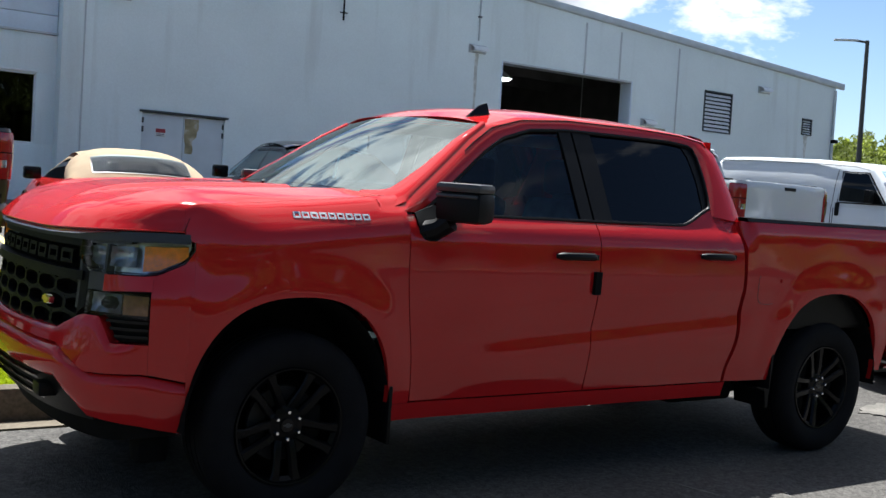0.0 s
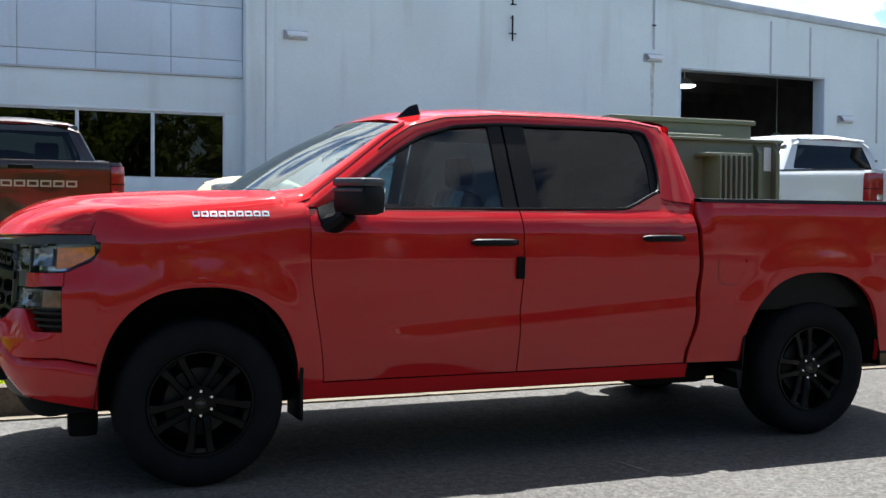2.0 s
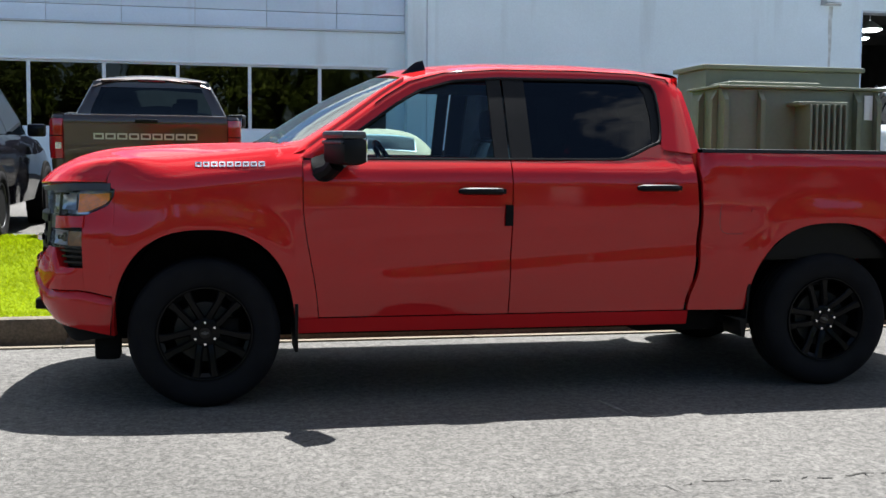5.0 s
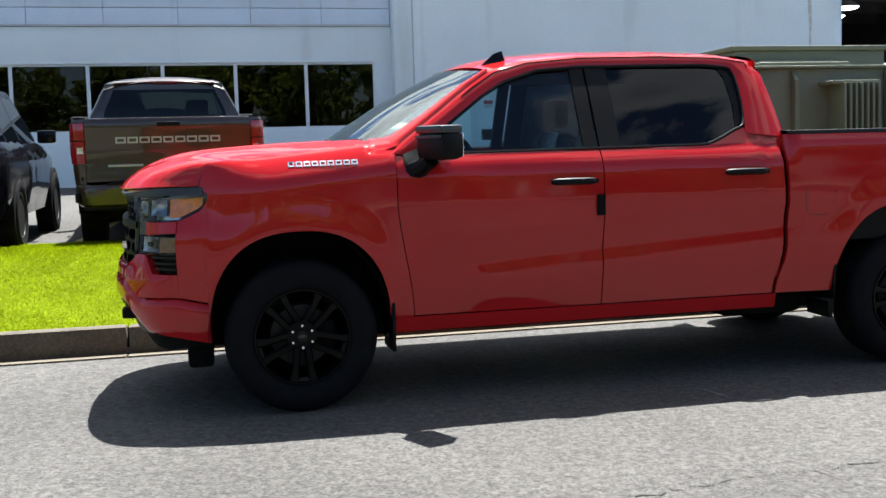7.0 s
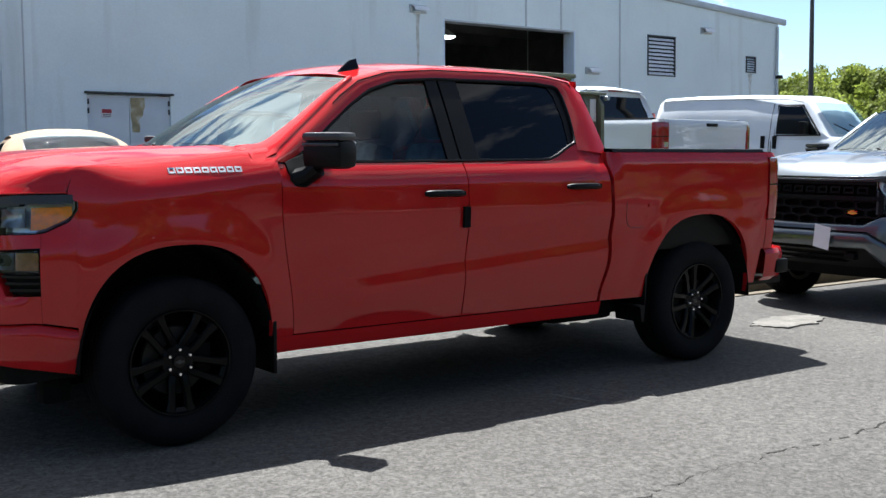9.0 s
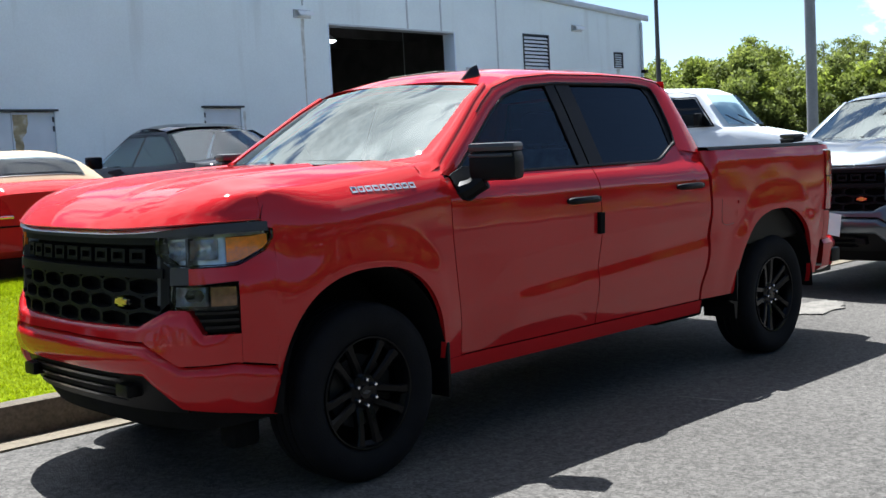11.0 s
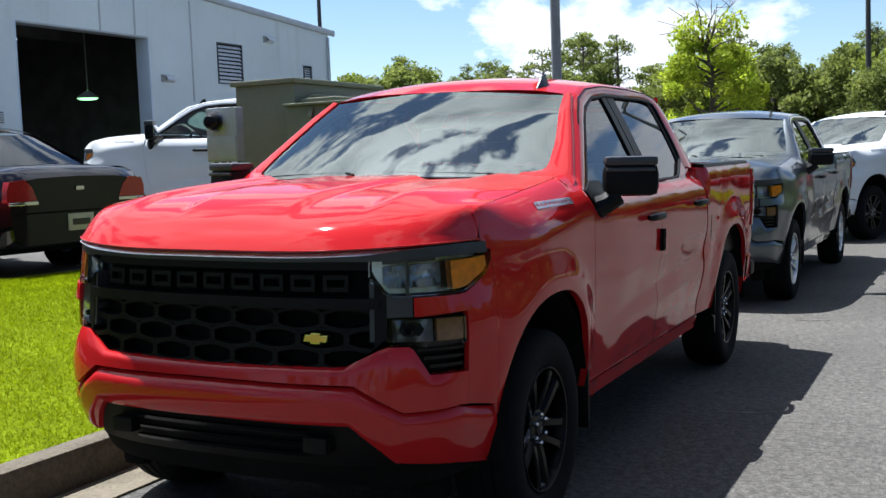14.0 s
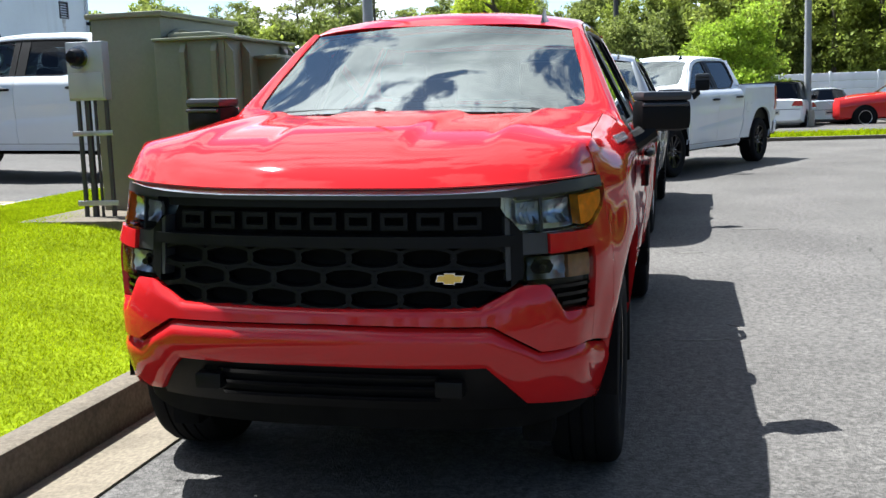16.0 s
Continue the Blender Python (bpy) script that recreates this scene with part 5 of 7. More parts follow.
tagged(part("kerb_opposite", Mesh().bbox((-90, -15.0, -0.05), (90, -14.84, 0.12), 0.02), CONC), "pale concrete kerb across the road", "kerb", kind="structure")
# strip of lawn beyond the road's end
tagged(part("kerb_far", Mesh().bbox((26.5, -60, -0.1), (26.66, -1.5, 0.10), 0.02), KERBM), "dark weathered kerb", "kerb", kind="structure")
tagged(part("lawn_far", Mesh().grid([[(x, y, 0.085 - 0.012 * max(0, x - 29)) for y in cols(-60, -1.5, 12)] for x in cols(26.65, 29.6, 6)]), SOIL), "narrow strip of lawn", "lawn", kind="structure")
tagged(raw("grass_strip", blades(26.7, 29.5, -16, -1.6, 9000, lambda x, y: 0.085 - 0.012 * max(0, x - 29), 0.10, 7), BLADE), "short green grass", "grass", kind="stuff")
for k, xs in enumerate((-4.6, -1.85, 0.95, 3.7, 6.9)):
    m = Mesh().grid([[(xs + u + 0.12 * (y - 6.2), y, ground_z(xs, y) + 0.005) for u in (-0.05, 0.05)] for y in cols(6.25, 11.2, 8)])
    tagged(part("parking_line", m, STRIPE), "faded yellow parking line on asphalt", "road marking", "parking lines")
# mended patch and chalky scrapes on the road
PATCH = mat("pale_patch", (0.13, 0.123, 0.108), 0.95, vary=0.35, scale=6, grain=0.3, gscale=50)
random.seed(8)


def blot(cx, cy, rx, ry, turn, n=18, rough=0.3, z=0.004):
    pts = []
    for k in range(n):
        a = math.tau * k / n
        r = 1 + random.uniform(-rough, rough)
        px, py = rx * r * math.cos(a), ry * r * math.sin(a)
        pts.append((cx + px * math.cos(turn) - py * math.sin(turn), cy + px * math.sin(turn) + py * math.cos(turn)))
    return Mesh().prism(pts, 2, -0.01, z + ground_z(cx, cy))


tagged(part("road_patch", blot(5.72, -0.28, 0.46, 0.22, 0.15, 30, 0.16, 0.009), PATCH), "pale worn cement patch in the asphalt", "patch")
for cx, cy, rx, ry, a in ((2.22, -1.33, 0.013, 0.15, 0.15), (2.66, -1.56, 0.05, 0.010, 0.9), (5.9, -1.30, 0.02, 0.15, 0.05), (7.6, -2.0, 0.02, 0.2, 0.02)):
    tagged(part("road_scrape", blot(cx, cy, rx, ry, a, 12, 0.25), PATCH), "pale scrape on the asphalt", "scrape", "scrapes")
CRACK = mat("tar_crack", (0.028, 0.027, 0.025), 0.95, spec=0.1)
m = Mesh()
px, py, wide = -1.2, -3.05, 0.006
for k in range(260):                                       # a broken line that swells and thins
    qx, qy = px + random.uniform(0.018, 0.045), py + random.uniform(-0.020, 0.0225)
    new_wide = min(0.006, max(0.001, wide + random.uniform(-0.002, 0.002)))
    if random.random() < 0.72:
        m.grid([[(px, py - wide, 0.003), (px, py + wide, 0.003)], [(qx, qy - new_wide, 0.003), (qx, qy + new_wide, 0.003)]])
    if random.random() < 0.12:
        bx, by = qx + random.uniform(-0.06, 0.06), qy + random.uniform(-0.16, 0.10)
        m.grid([[(qx - 0.003, qy, 0.003), (qx + 0.003, qy, 0.003)], [(bx - 0.001, by, 0.003), (bx + 0.001, by, 0.003)]])
    px, py, wide = qx, qy, new_wide
tagged(part("road_crack", m, CRACK, smooth=0), "thin winding crack in the asphalt", "crack", kind="stuff")


# ---------------------------------------------------------------- building
def wall_mat(name, base):
    """Painted wall: faint cloudy dirt and upright rain streaks."""
    m = mat(name, base, 0.75, vary=0.05, scale=0.5, grain=0.03, gscale=30, bump=0.12, bscale=25)
    n, l = m.node_tree.nodes, m.node_tree.links
    b = n["Principled BSDF"]
    src = b.inputs["Base Color"].links[0].from_socket
    co = [k for k in n if k.type == "TEX_COORD"][0]
    mp = n.new("ShaderNodeMapping"); mp.inputs["Scale"].default_value = (1.1, 1.0, 0.10)
    l.new(co.outputs["Object"], mp.inputs["Vector"])
    t = n.new("ShaderNodeTexNoise"); t.inputs["Scale"].default_value, t.inputs["Detail"].default_value = 1.6, 6.0
    l.new(mp.outputs[0], t.inputs["Vector"])
    r = n.new("ShaderNodeMapRange")
    r.inputs[1].default_value, r.inputs[2].default_value, r.inputs[3].default_value, r.inputs[4].default_value = 0.58, 0.75, 0.0, 0.35
    l.new(t.outputs["Fac"], r.inputs[0])
    mx = n.new("ShaderNodeMix"); mx.data_type = "RGBA"
    mx.inputs[7].default_value = (0.45, 0.45, 0.42, 1)
    l.new(r.outputs[0], mx.inputs[0]); l.new(src, mx.inputs[6]); l.new(mx.outputs[2], b.inputs["Base Color"])
    return m


WALLM = wall_mat("white_wall_paint", (0.77, 0.83, 0.84))
PANELM = wall_mat("blue_white_panel", (0.66, 0.74, 0.83))
DOORM = mat("white_steel_door", (0.62, 0.65, 0.68), 0.5, vary=0.06, scale=2, bump=0.05, bscale=40)
FRAME = mat("white_aluminium", (0.75, 0.76, 0.77), 0.4, 0.2, vary=0.04, scale=5)
FASCIA = mat("grey_metal_fascia", (0.50, 0.52, 0.54), 0.45, 0.3, vary=0.08, scale=3)
# base colour kept dark to stand for the dim light inside the rooms
INTERIOR = mat("dim_room_wall", (0.085, 0.08, 0.076), 0.9, vary=0.3, scale=1.5)
RUST = mat("rust_stain", (0.42, 0.34, 0.20), 0.9, vary=0.3, scale=6, tint=(0.60, 0.60, 0.58))
SIGNR = mat("sign_red", (0.35, 0.03, 0.04), 0.5)
SIGNW = mat("sign_white", (0.75, 0.75, 0.75), 0.5)
BLUE = mat("blue_plastic", (0.02, 0.09, 0.30), 0.5, vary=0.1, scale=6)
WINGLASS = glass("dark_office_glass", (0.10, 0.11, 0.11), 0.7, 1.4)
LAMPGLOW = glow("workshop_lamp_glow", (0.95, 1.0, 0.95), 2.5)
GREENGLOW = glow("green_lamp_glow", (0.40, 1.0, 0.40), 0.9)

before = set(scene.objects)
Y0, Y1, YB = 18.38, 18.60, 46.0
ROOF = lambda x: 7.20 - 0.0615 * (x - 17.0)
wall = tagged(new("wall_front"), "white painted metal wall with a sloping roofline", "wall", kind="structure")


def wall_piece(xa, xb, za, zb, y=Y0, thick=0.30, m=WALLM, name="wall_panel"):
    z_at = (lambda x: ROOF(x)) if zb is None else (lambda x: zb)
    return part(name, Mesh().prism([(xa, za), (xb, za), (xb, z_at(xb)), (xa, z_at(xa))], 1, y, y + thick), m, wall, smooth=0)


GX0, GX1, GZ = 16.05, 20.92, 5.38
wall_piece(5.12, 6.30, 0.6, None); wall_piece(6.30, 8.22, 3.06, None); wall_piece(8.22, 12.02, 0.6, None)
wall_piece(12.02, 13.10, 3.14, None); wall_piece(13.10, GX0, 0.6, None); wall_piece(GX0, GX1, GZ, None)
wall_piece(GX1, 24.02, 0.6, None); wall_piece(24.02, 25.32, 0.6, 4.20); wall_piece(24.02, 25.32, 5.48, None)
wall_piece(25.32, 28.86, 0.6, None); wall_piece(28.86, 29.40, 0.6, 4.50); wall_piece(28.86, 29.40, 5.06, None); wall_piece(29.40, 30.60, 0.6, None)
for xs in (19.0, 20.36, 22.8):
    part("wall_batten", Mesh().bbox((xs - 0.03, Y0 - 0.012, GZ if xs < GX1 else 3.6), (xs + 0.03, Y0 + 0.002, ROOF(xs) - 0.25), 0.004), FASCIA, wall)
STREAK = mat("brown_rain_streak", (0.56, 0.56, 0.52), 0.9, vary=0.25, scale=5, tint=(0.70, 0.73, 0.75))
random.seed(14)
for sx, za, zb, w in ((15.20, 3.1, 5.45, 0.075), (29.1, 3.75, 4.48, 0.16), (13.2, 1.6, 3.05, 0.05)):
    pts = [(sx - w * random.uniform(0.5, 1.0) * (0.25 + 0.75 * (z - za) / (zb - za)), z) for z in cols(zb, za, 10)] + [(sx + w * random.uniform(0.5, 1.0) * (0.25 + 0.75 * (z - za) / (zb - za)), z) for z in cols(za, zb, 10)]
    part("rain_streak", Mesh().prism(pts, 1, Y0 - 0.003, Y0 + 0.01), STREAK, wall, smooth=0)
part("corner_pilaster", Mesh().bbox((4.50, Y0 - 0.10, 0.6), (5.14, Y0 + 0.3, 9.5), 0.02), WALLM, wall)
part("pilaster_groove", Mesh().box((4.94, Y0 - 0.115, 0.6), (4.97, Y0 - 0.095, 9.5)), FASCIA, wall)
tagged(part("wall_end", Mesh().prism([(Y0 + 0.301, 0.3), (YB - 0.002, 0.3), (YB - 0.002, ROOF(30.6) - 0.002), (Y0 + 0.301, ROOF(30.6) - 0.002)], 0, 30.32, 30.60), WALLM, smooth=0), "white painted end wall", "wall", kind="structure")
tagged(part("wall_back", Mesh().box((-30, YB, 0.3), (30.6, YB + 0.3, 6.3)), WALLM), "plain white back wall", "wall", kind="structure")
roof = part("roof_sheet", Mesh().prism([(5.0, ROOF(5.0)), (31.0, ROOF(31.0)), (31.0, ROOF(31.0) + 0.10), (5.0, ROOF(5.0) + 0.10)], 1, Y0 - 0.05, YB + 0.3), FASCIA)
tagged(roof, "shallow sloping metal roof", "roof", kind="structure")
m = Mesh()
prof = [(-0.02, -0.12), (-0.05, -0.115), (-0.08, -0.09), (-0.09, -0.03), (-0.08, 0.05), (-0.05, 0.10), (0.0, 0.11)]
m.grid([[(xx, Y0 + a, ROOF(xx) + b) for a, b in prof] for xx in (5.0, 12, 20, 30.95)])
part("roof_edge_trim", m, FASCIA, roof, "rounded grey metal edge trim")
part("corner_downpipe", Mesh().tube([(30.5, Y0 - 0.06, 0.7), (30.5, Y0 - 0.06, 6.15)], 0.05, 8), FASCIA, wall)
part("corner_camera", Mesh().bbox((30.45, Y0 - 0.22, 4.35), (30.62, Y0 - 0.02, 4.47), 0.02), PLASTIC, wall)
# left wing with its window band
wing = tagged(new("wall_wing"), "blue-white panelled wall with a band of dark windows", "wall", kind="structure")


def wing_piece(xa, xb, za, zb, y=Y1, m=WALLM, name="wall_panel", thick=0.3):
    return part(name, Mesh().bbox((xa, y, za), (xb, y + thick, zb), 0.004), m, wing)


wing_piece(-30, 4.50, 0.5, 2.16); wing_piece(-30, 4.50, 3.64, 4.45); wing_piece(4.10, 4.50, 2.16, 3.64)
part("wall_ledge", Mesh().bbox((-30, Y1 - 0.06, 4.455), (4.50, Y1 + 0.3, 4.50), 0.008), FASCIA, wing)
xs = [4.49 - 1.575 * k for k in range(22)]
for a, b in zip(xs[1:], xs):
    for za, zb in ((4.505, 4.85), (4.865, 6.03), (6.045, 7.20), (7.215, 8.4), (8.415, 9.5)):
        wing_piece(a + 0.006, b - 0.006, za, zb, Y1 - 0.02, PANELM, "wall_panel", 0.06)
wing_piece(-30, 4.5, 4.5, 9.5, Y1 + 0.045, FASCIA, "panel_backing", 0.05)
tagged(part("wing_roof", Mesh().box((-30, Y1, 9.5), (5.1, YB, 9.7)), FASCIA), "flat roof", "roof", kind="structure")
mull = [4.10 - 1.575 * k for k in range(22)]
for k, (a, b) in enumerate(zip(mull[1:], mull)):
    w = tagged(new(f"window_{k + 1}"), "dark fixed office window in a white frame", "window", kind="structure")
    part("window_frame", Mesh().box((a, Y1 + 0.02, 2.16), (a + 0.045, Y1 + 0.12, 3.64)).box((b - 0.03, Y1 + 0.02, 2.16), (b, Y1 + 0.12, 3.64))
         .box((a + 0.045, Y1 + 0.02, 2.16), (b - 0.03, Y1 + 0.12, 2.20)).box((a + 0.045, Y1 + 0.02, 3.60), (b - 0.03, Y1 + 0.12, 3.64)), FRAME, w, smooth=0)
    part("pane", Mesh().box((a + 0.045, Y1 + 0.07, 2.20), (b - 0.03, Y1 + 0.078, 3.60)), WINGLASS, w, smooth=0)
part("window_head", Mesh().bbox((-30, Y1 - 0.03, 3.64), (4.12, Y1 + 0.05, 3.68), 0.006), FRAME, wing)
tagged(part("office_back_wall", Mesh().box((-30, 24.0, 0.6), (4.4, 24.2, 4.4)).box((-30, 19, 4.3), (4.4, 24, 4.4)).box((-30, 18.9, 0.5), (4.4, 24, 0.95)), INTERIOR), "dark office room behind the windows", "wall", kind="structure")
# workshop behind the open gate
shop = tagged(new("workshop_shell"), "dark workshop interior", "room", kind="structure")
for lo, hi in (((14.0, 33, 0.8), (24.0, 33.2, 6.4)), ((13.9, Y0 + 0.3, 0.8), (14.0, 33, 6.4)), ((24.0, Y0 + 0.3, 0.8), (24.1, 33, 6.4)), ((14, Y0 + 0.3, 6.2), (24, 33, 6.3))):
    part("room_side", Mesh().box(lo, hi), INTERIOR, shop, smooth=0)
part("room_floor", Mesh().box((14, Y0 + 0.0, 0.80), (24, 33, 0.955)), CONC, shop, smooth=0)
# rear beams take the dark room colour, as if beyond the daylight
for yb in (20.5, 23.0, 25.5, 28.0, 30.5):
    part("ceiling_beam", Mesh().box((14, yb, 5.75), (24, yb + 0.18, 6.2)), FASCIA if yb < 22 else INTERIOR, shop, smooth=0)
for lx, ly, lz, gm, nm in ((17.6, 20.4, 5.2, LAMPGLOW, "white"), (18.9, 23.0, 5.3, LAMPGLOW, "white"), (19.5, 26, 5.3, LAMPGLOW, "white"), (22.2, 22.0, 3.9, GREENGLOW, "greenish"), (17.0, 28, 3.9, LAMPGLOW, "white")):
    l = thing("workshop_lamp", f"{nm} hanging workshop lamp with a wide shade", "lamp", "workshop lamps", pose(lx, ly, lz))
    part("shade", Mesh().grid([[(r * math.cos(math.tau * k / 20), r * math.sin(math.tau * k / 20), z) for k in range(21)] for r, z in ((0.06, 0.22), (0.10, 0.20), (0.30, 0.05), (0.33, 0.0))]), FASCIA, l)
    part("diffuser", Mesh().grid([[(r * math.cos(math.tau * k / 20), r * math.sin(math.tau * k / 20), z) for k in range(21)] for r, z in ((0.32, 0.0), (0.25, -0.05), (0.02, -0.07))]), gm, l)
    part("rod", Mesh().tube([(0, 0, 0.2), (0, 0, 6.2 - lz)], 0.015, 6), FASCIA, l)
part("gate_jamb", Mesh().bbox((GX1 - 0.05, Y0 - 0.01, 0.95), (GX1, Y0 + 0.45, GZ), 0.006), PANELM, wall)
part("gate_jamb", Mesh().bbox((GX0, Y0 - 0.01, 0.95), (GX0 + 0.04, Y0 + 0.45, GZ), 0.006), PANELM, wall)
part("gate_head", Mesh().bbox((GX0 + 0.04, Y0 - 0.01, GZ - 0.05), (GX1 - 0.05, Y0 + 0.4, GZ), 0.006), FASCIA, wall)


def steel_door(n, xa, xb, zt, leaves, label):
    d = tagged(new(f"door_{n}"), label, "door", kind="structure")
    w = (xb - xa) / leaves
    for k in range(leaves):
        leaf = part("door_leaf", Mesh().bbox((xa + k * w + 0.006, Y0 + 0.03, 0.95), (xa + (k + 1) * w - 0.006, Y0 + 0.09, zt - 0.03), 0.006), DOORM, d)
        for hz in (1.25, zt - 0.45, zt - 0.25):
            part("hinge", Mesh().bbox((xa + 0.01 if k == 0 else xb - 0.05, Y0 + 0.005, hz), (xa + 0.05 if k == 0 else xb - 0.01, Y0 + 0.035, hz + 0.12), 0.006), TRIM, leaf)
    part("door_handle", Mesh().tube([(xa + w + 0.08 - 0.15, Y0 + 0.0, 1.85), (xa + w + 0.08, Y0 + 0.0, 1.85)], 0.015, 6).tube([(xa + w + 0.0, Y0 + 0.0, 1.85), (xa + w + 0.0, Y0 + 0.05, 1.85)], 0.015, 6), TRIM, d)
    part("drip_cap", Mesh().bbox((xa - 0.06, Y0 - 0.09, zt - 0.015), (xb + 0.06, Y0 + 0.03, zt + 0.03), 0.008), TRIM, d)
    return d


d1 = steel_door(1, 6.30, 8.22, 3.06, 2, "white steel double door with a rust stain")
part("notice_plate", Mesh().bbox((6.62, Y0 + 0.022, 2.52), (6.86, Y0 + 0.03, 2.72), 0.003), SIGNW, d1)
part("notice_bar", Mesh().bbox((6.63, Y0 + 0.016, 2.62), (6.85, Y0 + 0.0225, 2.71), 0.002), SIGNR, d1)
part("notice_text_bar", Mesh().bbox((6.65, Y0 + 0.016, 2.545), (6.83, Y0 + 0.0225, 2.56), 0.002).bbox((6.65, Y0 + 0.016, 2.58), (6.83, Y0 + 0.0225, 2.595), 0.002), TRIM, d1)
random.seed(4)
m = Mesh()
pts = [(7.30 + random.uniform(-0.02, 0.02), z) for z in cols(2.98, 2.2, 8)] + [(7.60 - 0.1 * (z < 2.5) + random.uniform(-0.03, 0.03), z) for z in cols(2.2, 2.98, 8)]
part("rust_stain", m.prism(pts, 1, Y0 + 0.0265, Y0 + 0.031), RUST, d1)
steel_door(2, 12.02, 13.10, 3.14, 1, "white steel side door")
d3 = tagged(new("hatch_door_1"), "small white flush panel in the wall", "panel", kind="structure")
part("door_leaf", Mesh().bbox((21.75, Y0 - 0.02, 0.95), (22.75, Y0 + 0.005, 3.05), 0.005), DOORM, d3)
part("drip_cap", Mesh().bbox((21.70, Y0 - 0.06, 3.05), (22.80, Y0 + 0.005, 3.10), 0.006), TRIM, d3)
for n, (xa, xb, za, zb, cnt) in enumerate(((24.02, 25.32, 4.20, 5.48, 10), (28.86, 29.40, 4.50, 5.06, 6))):
    v = tagged(new(f"louvre_{n + 1}"), "white slatted wall louvre in a dark frame", "louvre", kind="structure")
    part("louvre_frame", Mesh().box((xa, Y0 - 0.02, za), (xa + 0.05, Y0 + 0.2, zb)).box((xb - 0.05, Y0 - 0.02, za), (xb, Y0 + 0.2, zb)).box((xa + 0.05, Y0 - 0.02, za), (xb - 0.05, Y0 + 0.2, za + 0.04)).box((xa + 0.05, Y0 - 0.02, zb - 0.04), (xb - 0.05, Y0 + 0.2, zb)), TRIM, v, smooth=0)
    part("louvre_backing", Mesh().box((xa, Y0 + 0.2, za), (xb, Y0 + 0.22, zb)), DARK, v)
    h = (zb - za - 0.08) / cnt
    for k in range(cnt):
        z = za + 0.04 + k * h
        part("slat", Mesh().prism([(Y0 - 0.01, z), (Y0 + 0.012, z), (Y0 + 0.07, z + 0.72 * h), (Y0 + 0.048, z + 0.72 * h)], 0, xa + 0.05, xb - 0.05), FRAME, v, smooth=0)
for lx, lz in ((5.66, 5.48), (15.2, 5.56), (21.62, 4.22), (26.8, 5.76)):
    l = thing("wall_lamp", "grey half-round wall lamp on the white wall", "wall lamp", "wall lamps", pose(lx, Y0, lz))
    part("back_plate", Mesh().bbox((-0.28, -0.03, -0.10), (0.28, 0.0, 0.12), 0.01), FASCIA, l)
    part("shade", Mesh().grid([[(xx, -0.03 - 0.20 * math.sin(a), 0.10 - 0.16 * (1 - math.cos(a))) for a in cols(0.0, 1.45, 8)] for xx in (-0.24, -0.2, 0.2, 0.24)]), FRAME, l)
    part("lens", Mesh().bbox((-0.18, -0.19, -0.07), (0.18, -0.03, -0.045), 0.01), SIGNW, l)
c = thing("wall_conduit", "thin grey conduit running up the wall", "conduit", at=pose(15.22, Y0, 0))
part("pipe", Mesh().tube([(0, -0.03, 5.8), (0, -0.03, 7.15)], 0.022, 8), FASCIA, c)
part("clip", Mesh().bbox((-0.05, -0.055, 6.4), (0.05, 0.0, 6.44), 0.005), TRIM, c)
c = thing("wall_bracket", "thin black iron bracket with cross bars", "bracket", at=pose(11.09, Y0 - 0.05, 0))
part("rod", Mesh().tube([(0, -0.05, 5.72), (0, -0.05, 6.35)], 0.022, 6).tube([(0, -0.05, 6.6), (0, -0.05, 8.0)], 0.022, 6), PLASTIC, c)
part("cross_bar", Mesh().tube([(-0.1, -0.05, 5.9), (0.1, -0.05, 5.9)], 0.016, 6).tube([(-0.06, -0.05, 6.62), (0.1, -0.05, 6.62)], 0.016, 6).tube([(0, 0.06, 6.3), (0, -0.06, 6.3)], 0.016, 6), PLASTIC, c)
s = thing("wall_sign", "small white notice sign beside the gate", "sign", at=pose(15.28, Y0 - 0.012, 2.64))
part("plate", Mesh().prism([(-0.17, 0.14), (-0.10, -0.17), (0.10, -0.17), (0.17, 0.14)], 1, -0.008, 0.0), SIGNW, s)
for zz in (0.08, 0.02, -0.04):
    part("text_bar", Mesh().bbox((-0.10, -0.012, zz), (0.10, -0.007, zz + 0.03), 0.002), BLUE, s)
s = thing("wall_vent", "small white slotted vent on the wall", "vent", at=pose(15.26, Y0 - 0.005, 2.98))
part("vent_frame", Mesh().bbox((-0.27, -0.03, -0.17), (0.27, 0.0, 0.17), 0.008), FRAME, s)
for k in range(5):
    part("slot", Mesh().bbox((-0.24, -0.036, -0.13 + 0.06 * k), (0.24, -0.029, -0.105 + 0.06 * k), 0.002), TRIM, s)
b = thing("blue_bin", "small blue plastic bin at the wall", "bin", at=pose(9.0, 17.9, ground_z(9, 17.9)))
part("barrel", Mesh().lathe([(0.0, 0.0), (0.24, 0.0), (0.26, 0.1), (0.27, 0.75), (0.28, 0.80), (0.0, 0.86)], 20, pose(0, 0, 0, 90, 0, 0)), BLUE, b)


SITE = Matrix.Translation((-0.02, 20.0 - 1.07 * Y0, -0.095)) @ Matrix.Diagonal((1.078, 1.07, 1.07, 1))   # the building's true size and distance
for ob in scene.objects:
    if ob not in before and not ob.parent:
        ob.matrix_world = SITE @ ob.matrix_world


